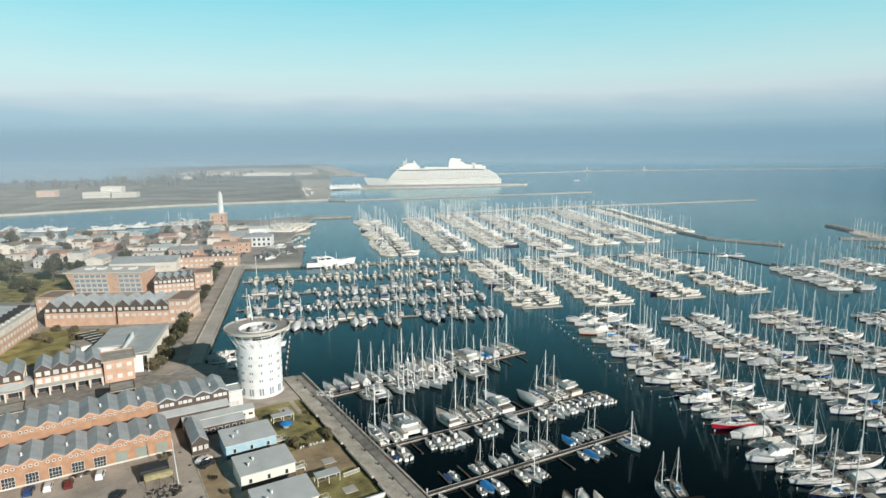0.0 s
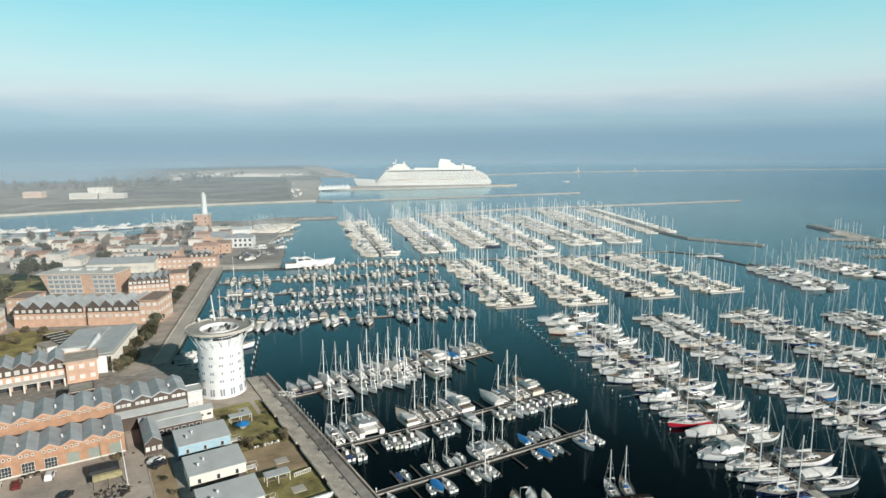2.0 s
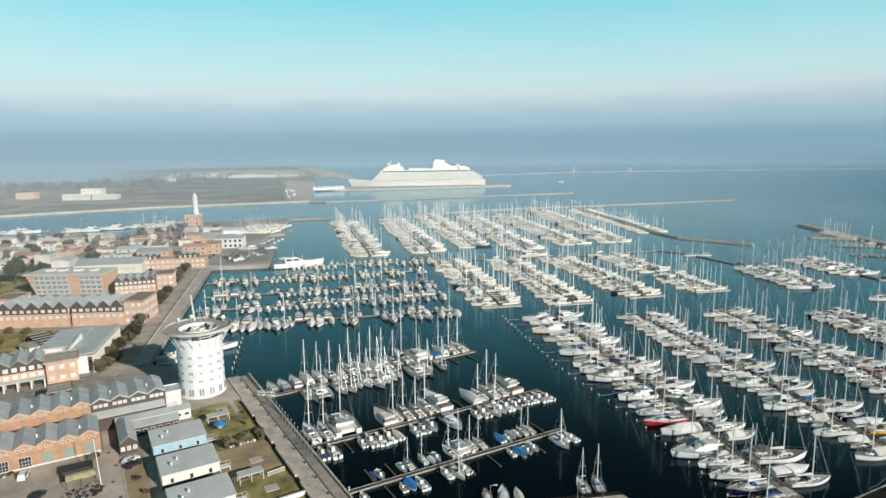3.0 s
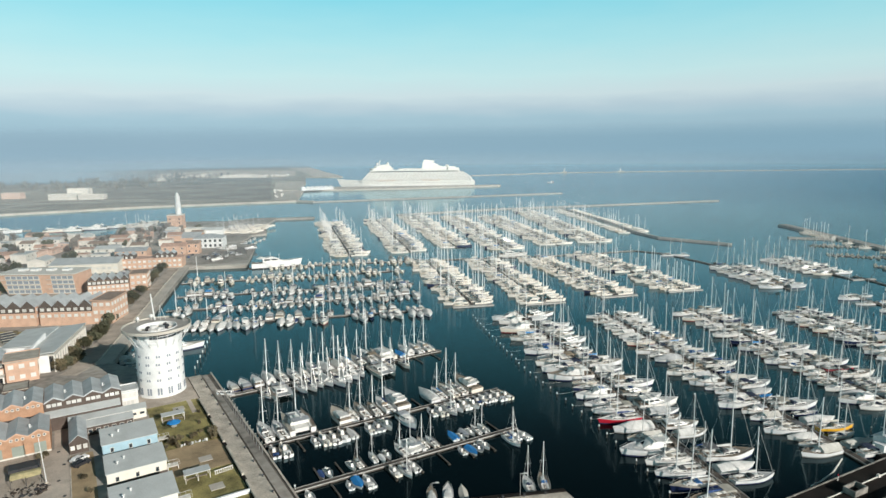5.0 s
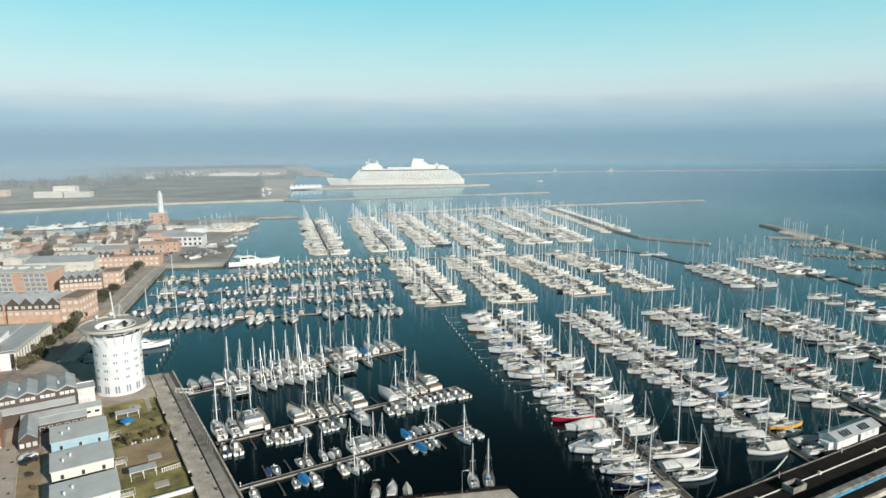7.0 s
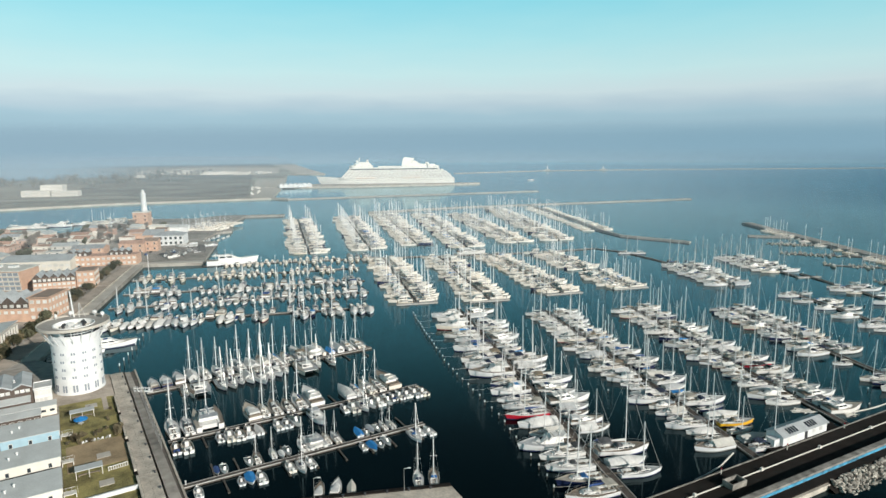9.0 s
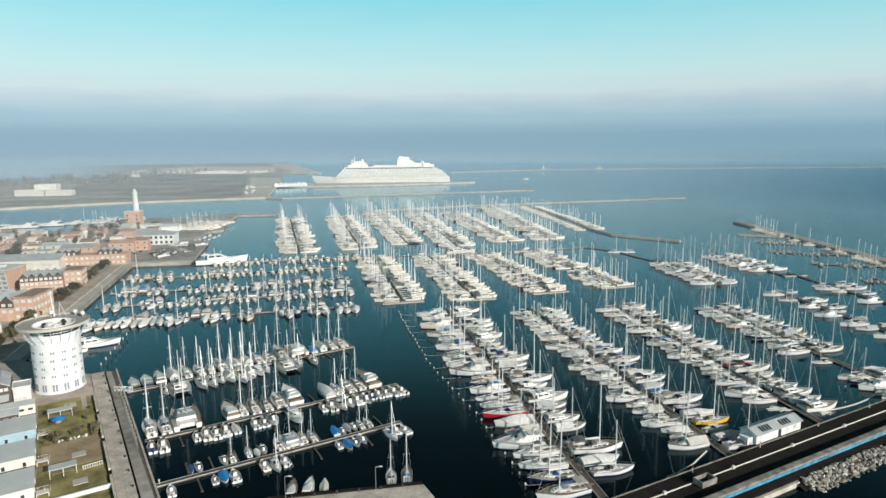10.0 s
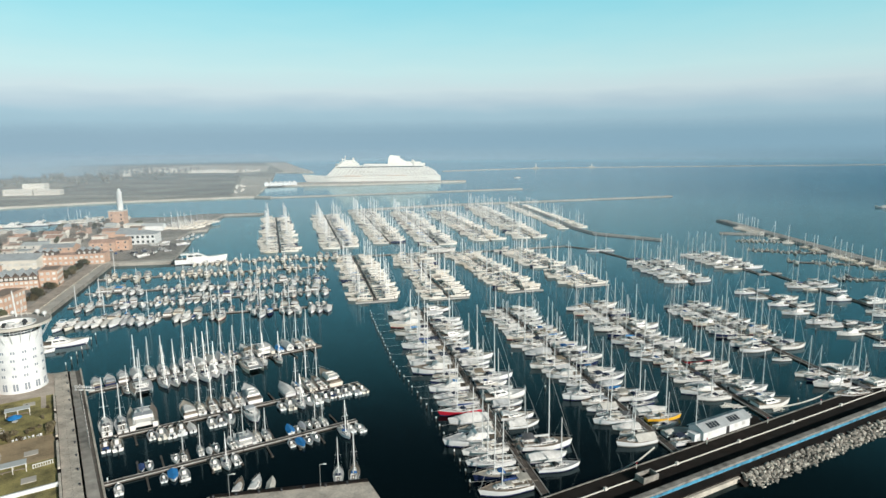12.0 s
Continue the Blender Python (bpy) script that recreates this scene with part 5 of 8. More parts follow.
    part("plinth", Geo().box(-0.05, u1 - u0 + 0.05, -0.15, -0.02, 0, 0.4), M_TRIM, top)
    return top


G0 = LAND - 0.4
warehouse(-58.5, 0, 0, 12.0, G0, 5.3, 1.3, 12, M_BRICK, "long orange brick warehouse with grey saw-tooth gables and round windows")
warehouse(-60, -1.5, 15.6, 28.5, G0, 8.0, 1.3, 12, M_BRICK, "orange brick warehouse row behind, with grey gabled roofs and round windows", doors=False)
warehouse(-1.4, 18.6, 16.2, 29, G0, 7.6, 1.3, 4, M_BRICKD, "dark brown brick building with grey gables and white windows", doors=False, portholes=False)


# ---------------------------------------------------------------- plain building blocks
def block(name, m, w, d, h, wall_mat, roof_mat, label, storeys=2, cols=4, roof="flat", rise=1.5, win_mat=None, win=(1.1, 1.3), sides="fblr", group="", gables=3, overhang=0.25, skip=0):
    """A building on a w x d plan whose front faces -y of its pose."""
    top = thing(name, m, label, "building", group)
    part("wall", Geo().box(0, w, 0, d, -0.5, h), wall_mat, top)
    o = overhang
    if roof == "flat":
        part("roof", Geo().box(-o, w + o, -o, d + o, h, h + 0.28), roof_mat, top)
        pr = Geo()
        for x0, x1, y0, y1 in ((-o, w + o, -o, -o + 0.2), (-o, w + o, d + o - 0.2, d + o), (-o, -o + 0.2, -o + 0.2, d + o - 0.2), (w + o - 0.2, w + o, -o + 0.2, d + o - 0.2)):
            pr.box(x0, x1, y0, y1, h + 0.28, h + 0.55)
        part("parapet", pr, wall_mat, top)
    elif roof == "shed":
        g = Geo().add([(-o, -o, h), (w + o, -o, h), (w + o, d + o, h + rise), (-o, d + o, h + rise), (-o, -o, h + 0.16), (w + o, -o, h + 0.16), (w + o, d + o, h + rise + 0.16), (-o, d + o, h + rise + 0.16)],
                      [(0, 3, 2, 1), (4, 5, 6, 7), (0, 1, 5, 4), (1, 2, 6, 5), (2, 3, 7, 6), (3, 0, 4, 7)])
        part("roof", g, roof_mat, top)
        part("gable", Geo().profile([(0, h - 0.01), (w, h - 0.01), (w, h + 0.1), (0, h + 0.1)], d - 0.1, d), wall_mat, top)
        part("back_wall", Geo().box(0, w, d - 0.2, d, h, h + rise * 0.9), wall_mat, top)
    elif roof == "gable_x":     # ridge along x
        g = Geo()
        for y0, z0, y1, z1 in ((-o, h - 0.1, d / 2, h + rise), (d / 2, h + rise, d + o, h - 0.1)):
            g.add([(-o, y0, z0), (w + o, y0, z0), (w + o, y1, z1), (-o, y1, z1), (-o, y0, z0 + 0.18), (w + o, y0, z0 + 0.18), (w + o, y1, z1 + 0.18), (-o, y1, z1 + 0.18)],
                  [(0, 3, 2, 1), (4, 5, 6, 7), (0, 1, 5, 4), (1, 2, 6, 5), (2, 3, 7, 6), (3, 0, 4, 7)])
        part("roof", g, roof_mat, top)
        for x in (0, w):
            part("gable", Geo().add([(x, 0, h), (x, d, h), (x, d / 2, h + rise)], [(0, 2, 1)]), wall_mat, top)
    elif roof == "gables_y":    # a row of gables facing the front
        gw = w / gables
        for k in range(gables):
            x0 = k * gw
            part("gable", Geo().profile([(x0, h), (x0 + gw, h), (x0 + gw / 2, h + rise)], 0.02, d - 0.02), M_BRICKD if wall_mat in (M_BRICKP, M_BRICK) else wall_mat, top)
            for a, b in (((x0, h), (x0 + gw / 2, h + rise)), ((x0 + gw / 2, h + rise), (x0 + gw, h))):
                part("roof", Geo().add([(a[0], -o, a[1] + 0.02), (b[0], -o, b[1] + 0.02), (b[0], d + o, b[1] + 0.02), (a[0], d + o, a[1] + 0.02),
                                        (a[0], -o, a[1] + 0.18), (b[0], -o, b[1] + 0.18), (b[0], d + o, b[1] + 0.18), (a[0], d + o, a[1] + 0.18)],
                                       [(0, 3, 2, 1), (4, 5, 6, 7), (0, 1, 5, 4), (1, 2, 6, 5), (2, 3, 7, 6), (3, 0, 4, 7)]), roof_mat, top)
    elif roof == "hip":
        e = min(w, d) / 2
        rg = [(e, d / 2), (w - e, d / 2)] if w >= d else [(w / 2, e), (w / 2, d - e)]
        g = Geo().add([(-o, -o, h), (w + o, -o, h), (w + o, d + o, h), (-o, d + o, h), (*rg[0], h + rise), (*rg[1], h + rise)],
                      [(0, 1, 5, 4), (2, 3, 4, 5), (1, 2, 5), (3, 0, 4), (3, 2, 1, 0)] if w >= d else [(0, 1, 4), (1, 2, 5, 4), (2, 3, 5), (3, 0, 4, 5), (3, 2, 1, 0)])
        part("roof", g, roof_mat, top)
    if cols and storeys:
        wm = win_mat or M_CURT
        frm = Geo()
        fw, fh = win[0] / 2, win[1]
        rings = [[(-fw - q, y, -q), (fw + q, y, -q), (fw + q, y, fh + q), (-fw - q, y, fh + q)] for q, y in ((0.1, 0.02), (0.1, -0.14), (0.0, -0.14), (0.0, -0.08))]
        frm.loft(rings, closed=True, caps=False)
        frm.f.append((12, 13, 14, 15))
        frm.m.append(1)
        pane = frm.mesh("window", M_TRIM, wm)
        sh = h / storeys
        rnd = random.Random(int(w * 100) + int(d))
        for s in range(skip, storeys):
            z = s * sh + (sh - win[1]) * 0.55
            faces = []
            if "f" in sides:
                faces += [pose((k + 0.5) * w / cols, 0, z, 0, 0, 0) for k in range(cols)]
            nd = max(1, round(cols * d / w))
            if "r" in sides:
                faces += [pose(w, (k + 0.5) * d / nd, z, 0, 0, 90) for k in range(nd)]
            if "l" in sides:
                faces += [pose(0, (k + 0.5) * d / nd, z, 0, 0, -90) for k in range(nd)]
            for m2 in faces:
                part("window", pane, None, top, at=m2)
    return top


# sheds beside the quay garden
for v, wall, lab in ((-11.8, M_BLUEW, "pale blue boarded shed with light grey roof and dark plinth"), (-29.0, M_CREAM, "cream shed with light grey roof and dark plinth"), (-46.3, M_CREAM, "cream shed with a flat light grey roof, by the garden")):
    sd = block("shed", W(11.6, v - 1.4, G0), 13.2, 9.2, 3.6, wall, M_ROOFL, lab, 1, 3, "shed", 0.7, M_GLASS, (0.7, 1.1), "fr", "sheds by the quay")
    part("dark_plinth", Geo().box(-0.06, 13.26, -0.1, -0.03, -0.3, 1.1), M_BRICKD, sd)
    part("side_plinth", Geo().box(13.22, 13.3, 0, 9.2, -0.3, 1.1), M_BRICKD, sd)
    for x, y in ((4.2, 5.6), (2.6, 3.4)):
        part("roof_vent", Geo().rod((0, 0, 0), (0, 0, 0.6), 0.2, n=8).rod((0, 0, 0.6), (0, 0, 0.85), 0.36, 0.3, 8), M_STEELW, sd, at=pose(x, y, 4.1))
    st = part("porch", Geo().box(13.4, 16.0, 1.0, 2.6, 0.9, 1.1).box(13.4, 13.6, 1.0, 2.6, -0.4, 0.9).box(15.8, 16.0, 1.0, 2.6, -0.4, 0.9), M_TRIM, sd)
    rl = Geo()
    for y in (1.0, 2.6):
        rl.rod((13.4, y, 2.0), (16.0, y, 2.0), 0.04, n=4)
        for x in (13.9, 15.1, 16.3):
            rl.rod((x, y, 1.0), (x, y, 2.0), 0.03, n=4)
    part("porch_rail", rl, M_STEELW, sd)
block("lean_to_shed", W(-1.2, 13.1, G0), 19.0, 3.0, 4.0, M_BRICKD, M_ROOFL, "lean-to shed with pale grey roof under the dark brick gables", 1, 0, "shed", 0.9)
block("workshop_shed", W(4.4, 9.2, G0), 20.0, 2.9, 2.9, M_CREAM, M_ROOFL, "low workshop shed with light grey roof", 1, 9, "shed", 0.5, M_GLASS, (1.2, 0.7), "fr")
block("workshop_shed", W(8.4, 4.0, G0), 12.0, 3.4, 2.6, M_BRICKD, M_ROOFL, "low workshop with grey roof and dark windows", 1, 6, "shed", 0.6, M_GLASS, (1.0, 0.8), "fr")
g_house = block("brick_cottage", W(4.2, -6.0, G0), 4.4, 14.0, 3.2, M_BRICKD, M_ROOFG, "narrow dark brick house with a grey gabled roof", 1, 3, "gables_y", 1.8, M_CURT, (0.8, 1.0), "f", gables=1)
block("link_building", W(18.8, 20.0, G0), 4.6, 6.0, 5.0, M_WHITEW, M_ROOFL, "white glazed link beside the round tower", 2, 4, "flat", win_mat=M_CURT, win=(0.8, 1.2), sides="f")


def canopy(u, v, w, d):
    top = thing("garden_canopy", W(u, v, G0), "open garden canopy with a light grey roof on posts", "canopy", "garden canopies")
    part("roof", Geo().box(0, w, 0, d, 2.2, 2.38), M_ROOFL, top)
    for x in (0.2, w * 0.5, w - 0.2):
        for y in (0.2, d - 0.2):
            part("post", Geo().box(x - 0.07, x + 0.07, y - 0.07, y + 0.07, 0, 2.2), M_TRIM, top)
    part("bench", Geo().box(0.6, w - 0.6, d * 0.5, d * 0.5 + 0.5, 0.4, 0.5).box(0.7, 0.9, d * 0.5, d * 0.5 + 0.5, 0, 0.4).box(w - 0.9, w - 0.7, d * 0.5, d * 0.5 + 0.5, 0, 0.4), M_TEAK, top)


canopy(27.6, 0.2, 6.4, 3.0)
canopy(27.6, -38.6, 6.0, 3.0)

# brick quarter behind the warehouses
GR = "brick quarter"
for u0, lab in ((-34, "pale brick house row with grey gables, dark dormers and white windows"), (-62, "pale brick house row with grey gables and white windows")):
    b = block("brick_row_house", W(u0, 67, G0), 20 if u0 == -34 else 25, 13, 7.7, M_BRICKP, M_ROOFG, lab, 3, 8, "gables_y", 1.9, M_CURT, (1.35, 1.3), "fr", GR, gables=4 if u0 == -34 else 5, skip=1)
    w = 20 if u0 == -34 else 25
    part("dormer_band", Geo().box(0.0, w, -0.05, -0.0, 5.2, 7.7), M_BRICKD, b)
    pv = Geo().box(0, w, -4.0, -0.2, 2.9, 3.15)
    part("loggia_slab", pv, M_TRIM, b)
    # dark panels added behind the columns give the loggia its shade
    for k in range(5):
        part("shop_window", Geo().box(k * (w - 0.5) / 5 + 0.7, (k + 1) * (w - 0.5) / 5 - 0.2, -0.08, 0, 0.1, 2.6), M_GLASS, b)
    for k in range(6):
        part("loggia_column", Geo().box(k * (w - 0.5) / 5, k * (w - 0.5) / 5 + 0.5, -4.0, -3.5, -0.3, 2.9), M_TRIM, b)
block("brick_corner_house", W(-13.6, 64.5, G0), 9.5, 11, 7.6, M_BRICKP, M_ROOFC, "pale brick corner house with brown flat roof", 2, 3, "flat", win_mat=M_CURT, win=(1.4, 1.3), sides="fr", group=GR, overhang=0.7)
block("brick_corner_house", W(-12.5, 36.5, G0), 6.5, 7.0, 6.4, M_BRICKD, M_ROOFC, "small dark brick house with a flat roof among the warehouses", 2, 3, "flat", win_mat=M_CURT, win=(0.9, 1.0), sides="f", group=GR)
block("brick_corner_house", W(-42.0, 28.0, G0), 7.5, 7.0, 8.8, M_BRICKD, M_ROOFC, "small dark brick house with a flat roof among the warehouses", 3, 3, "flat", win_mat=M_CURT, win=(0.9, 1.0), sides="f", group=GR)


# white hall with colonnade toward the promenade
def hall():
    top = thing("market_hall", W(-11.9, 73.5, G0, -17), "white hall with pale grey roof and white columns", "hall", GR)
    part("wall", Geo().box(0, 11.5, 0, 38, -0.4, 6.4), M_WHITEW, top)
    for x0, z0, x1, z1, y0, y1 in ((-9, 6.6, 3.5, 7.0, 12, 38.4), (3.5, 6.6, 13.6, 7.6, -0.5, 38.4)):
        part("roof", Geo().add([(x0, y0, z0), (x1, y0, z1), (x1, y1, z1), (x0, y1, z0), (x0, y0, z0 + 0.3), (x1, y0, z1 + 0.3), (x1, y1, z1 + 0.3), (x0, y1, z0 + 0.3)],
                               [(0, 3, 2, 1), (4, 5, 6, 7), (0, 1, 5, 4), (1, 2, 6, 5), (2, 3, 7, 6), (3, 0, 4, 7)]), M_ROOFL, top)
    part("rear_wing", Geo().box(-8.5, 0, 12.5, 38, -0.4, 6.5), M_WHITEW, top)
    part("roof_fin", Geo().add([(3.2, -0.5, 7.0), (3.2, 22, 7.0), (3.2, 22, 9.2), (3.8, -0.5, 7.0), (3.8, 22, 7.0), (3.8, 22, 9.2)], [(0, 1, 2), (3, 5, 4), (0, 3, 4, 1), (1, 4, 5, 2), (2, 5, 3, 0)]), M_WHITEW, top, "white raking roof fin")
    col = Geo().box(-0.3, 0.3, -0.3, 0.3, 0, 6.8).mesh("column", M_TRIM)
    for k in range(15):
        part("column", col, None, top, at=pose(13.3, k * 2.65 + 0.3, -0.4))
    part("beam", Geo().box(11.5, 13.7, -0.2, 38.2, 6.2, 6.6), M_TRIM, top)
    # panes fill each bay: their dark colour stands in for shade behind the columns
    gl = Geo().box(0, 0.05, 0, 2.35, 0, 5.6).mesh("window", M_GLASS)
    for k in range(14):
        part("window", gl, None, top, at=pose(11.52, k * 2.65 + 0.3, 0.2))


hall()


def Np(x, y, z=G0, ang=8.0):
    return pose(x, y, z, 0, 0, ang)


for x, y, w, ga, lab in ((-199.5, 256.5, 31, 5, "long pale brick apartment house with grey gabled dormers"), (-167.3, 261.2, 23.5, 4, "pale brick apartment house with grey gabled dormers")):
    b = block("brick_apartment_house", Np(x, y), w, 16, 9.0, M_BRICKP, M_ROOFG, lab, 3, ga * 2, "gables_y", 3.0, M_CURT, (1.5, 1.2), "fr", GR, gables=ga, skip=1)
    part("dormer_band", Geo().box(0, w, -0.05, 0, 6.3, 9.0), M_BRICKD, b)
block("brick_corner_house", Np(-144.0, 264.6), 8.5, 18, 11.0, M_BRICKP, M_ROOFB, "pale brick corner tower house with brown flat roof", 3, 3, "flat", win_mat=M_CURT, win=(1.5, 1.4), sides="fr", group=GR, overhang=0.6)
b = block("brick_apartment_house", pose(-176, 176, G0, 0, 0, 108), 82, 15, 10.0, M_BRICKP, M_ROOFL, "long low pale brick house with a grey roof and white dormers", 3, 26, "shed", 1.8, M_CURT, (1.5, 1.2), "f", GR)
part("window_band", Geo().box(0, 82, -0.05, -0.0, 6.9, 9.7), M_CREAM, b)
dmr = Geo().profile([(0, 0), (2.2, 0), (2.2, 1.5), (1.1, 2.3), (0, 1.5)], 0, 4.5).mesh("dormer", M_TRIM)
drf = Geo().profile([(-0.2, 1.42), (1.1, 2.42), (2.4, 1.42), (2.4, 1.6), (1.1, 2.6), (-0.2, 1.6)], -0.3, 4.6).mesh("dormer_roof", M_STEELD)
for k in range(16):
    o = part("dormer", dmr, None, b, at=pose(1.5 + k * 5.0, 0.6, 9.9))
    part("dormer_roof", drf, None, o)
block("brick_corner_house", Np(-212, 268), 11, 14, 10.5, M_BRICKP, M_ROOFB, "pale brick corner house with a brown flat roof", 3, 3, "flat", sides="fr", group=GR)


# office block with leaning glazed front
def office():
    top = thing("office_block", Np(-231, 321.5, G0, 4), "red brick office block with glazed white-framed front and flat pale roof", "office building", GR)
    part("wall", Geo().add([(1.5, 0, -0.4), (40, 0, -0.4), (40, 16, -0.4), (1.5, 16, -0.4), (-2.6, -2.0, 11.8), (40, -2.0, 11.8), (40, 16, 11.8), (-2.6, 16, 11.8)],
                           [(0, 3, 2, 1), (4, 5, 6, 7), (0, 1, 5, 4), (1, 2, 6, 5), (2, 3, 7, 6), (3, 0, 4, 7)]), M_BRICKP, top)
    part("roof", Geo().box(-3.4, 40.8, -2.8, 16.8, 11.8, 12.3), M_TRIM, top)
    for x in (4, 11, 20, 29):
        part("roof_plant", Geo().box(x, x + 4, 6, 10, 12.3, 13.4), M_STEELW, top)
    rings = [[(-q, y, -q), (2.6 + q, y, -q), (2.6 + q, y, 1.75 + q), (-q, y, 1.75 + q)] for q, y in ((0.22, 0.02), (0.22, -0.16), (0.0, -0.16), (0.0, -0.08))]
    gl = Geo().loft(rings, closed=True, caps=False)
    gl.f.append((12, 13, 14, 15))
    gl.m.append(1)
    gl = gl.mesh("window", M_TRIM, M_TOWERG)
    for s in range(4):
        z = 0.9 + s * 2.75
        lean = (z + 0.4) / 12.2
        part("sill_band", Geo().box(-4.1 * lean + 2.0, 20.6, -0.5, -0.03, 0, 0.18).box(24.2, 39.8, -0.5, -0.03, 0, 0.18), M_TRIM, top, at=pose(0, -2.0 * lean, z - 0.45))
        for k in range(12):
            if k not in (6, 7):
                part("window", gl, None, top, at=pose(1.9 + k * 3.15, -2.0 * lean, z, 9.4))

office()
b = block("brick_apartment_house", pose(-182.5, 320.5, G0, 0, 0, 22), 21, 14, 7.8, M_BRICKP, M_ROOFG, "pale brick house row with grey gables and dark dormers", 3, 9, "gables_y", 2.4, M_CURT, (1.4, 1.2), "f", GR, gables=5)
part("dormer_band", Geo().box(0, 21, -0.05, 0, 5.3, 7.7), M_BRICKD, b)
block("brick_corner_house", pose(-163.0, 329.4, G0, 0, 0, 22), 9, 15, 9.8, M_BRICKP, M_ROOFB, "pale brick corner house with a flat brown roof", 3, 3, "flat", sides="fr", group=GR, win=(1.5, 1.3))
block("brick_row_house", pose(-214, 390, G0, 0, 0, 15), 48, 13, 6.6, M_BRICKP, M_ROOFT, "long pale brick row with arched openings near the cross quay", 2, 15, "flat", win_mat=M_CURT, win=(1.6, 1.3), sides="f", group=GR)
for x, y in ((-211, 394), (-186, 401)):
    block("dormer_house", pose(x, y, G0, 0, 0, 15), 13, 8, 9.2, M_BRICKD, M_ROOFG, "dark dormer house with grey gables above the brick row", 3, 4, "gables_y", 1.6, sides="f", gables=3, group=GR)
block("long_hall", pose(-243, 374, G0, 0, 0, 13), 42, 26, 6.5, M_CREAM, M_ROOFG, "long hall with grey roof and a pale band of windows", 1, 12, "gable_x", 2.5, M_CURT, (2.4, 1.4), "f")
block("harbour_office", pose(-196, 481, G0, 0, 0, 12), 23, 18, 8.0, M_WHITEW, M_ROOFG, "white harbour building with grey roof and tall openings", 2, 6, "hip", 3.0, M_GLASS, (1.8, 2.0), "f")


# lighthouse on a square brick base
def lighthouse():
    top = thing("lighthouse", pose(-271, 606, G0, 0, 0, 12), "white round lighthouse rising from a square orange brick building", "lighthouse")
    part("base_building", Geo().box(-7.2, 7.2, -6.5, 6.5, -0.4, 14.5), M_BRICKP, top, "orange brick square base building")
    part("cornice", Geo().box(-7.5, 7.5, -6.8, 6.8, 14.5, 15.2), M_TRIM, top)
    part("tower_shaft", Geo().lathe([(2.9, 15.2), (2.4, 32.5), (3.0, 33), (3.0, 33.8), (0, 33.8)], 24, centre=(2.6, 0)), M_WHITEW, top, smooth=True)
    part("lantern", Geo().lathe([(1.6, 33.8), (1.6, 36), (0.2, 37.6), (0, 38.4)], 12, centre=(2.6, 0)), M_STEELW, top)
    w = Geo().box(-0.6, 0.6, -0.08, 0, 0, 1.8).mesh("window", M_GLASS)
    for s in range(3):
        for x in (-4.5, 4.5):
            part("window", w, None, top, at=pose(x, -6.5, 2 + s * 4))


lighthouse()


# open shelter with a dark net roof and a pale slab roof beside the hall
nt = thing("net_shelter", pose(-170, 236, G0, 0, 0, -38), "low shelter with dark net roof and timber frame on the lawn", "shelter", GR)
part("net_roof", Geo().box(0, 26, 0, 7, 3.3, 3.45), M_STEELD, nt)
for k in range(6):
    for y in (0.3, 6.7):
        part("post", Geo().box(0.2 + k * 5.1, 0.5 + k * 5.1, y - 0.15, y + 0.15, -0.3, 3.3), M_TEAK, nt)
for k in range(7):
    part("rafter", Geo().box(0.5 + k * 4.1, 0.75 + k * 4.1, -0.3, 7.3, 3.45, 3.65), M_ROOFC, nt)
sb = thing("store_hut", pose(-166, 226, G0, 0, 0, -30), "small white hut with a pale flat roof on the lawn", "hut", GR)
part("wall", Geo().box(0, 9, 0, 6, -0.3, 2.6), M_WHITEW, sb)
part("roof", Geo().box(-0.3, 9.3, -0.3, 6.3, 2.6, 2.85), M_ROOFC, sb)
part("door", Geo().box(4, 5, -0.06, 0, 0, 2.05), M_GREENDR, sb)

# narrow dark strip added in the gap between the two warehouse rows, in place of the shadow there
solid("valley_roof", Geo().box(-58.5, -1.6, 12.05, 15.5, 4.6, 4.9), M_GAPSHADE, W(0, 0, G0), "narrow dark strip added as shade between the warehouse rows", "roof", kind="structure")

# round marquee roof beside the brick rows
mq = thing("marquee", pose(-155, 181, G0, 0, 0, 10), "grey fabric marquee with a pointed roof between the houses", "marquee", GR)
part("canopy", Geo().lathe([(7.2, 3.4), (7.3, 3.7), (4.4, 4.9), (2.0, 6.4), (0.02, 7.4)], 12), M_ROOFL, mq)
for k in range(8):
    part("pole", Geo().rod((6.8 * math.cos(k * 0.785), 6.8 * math.sin(k * 0.785), -0.2), (6.8 * math.cos(k * 0.785), 6.8 * math.sin(k * 0.785), 3.5), 0.09, n=5), M_STEELW, mq)


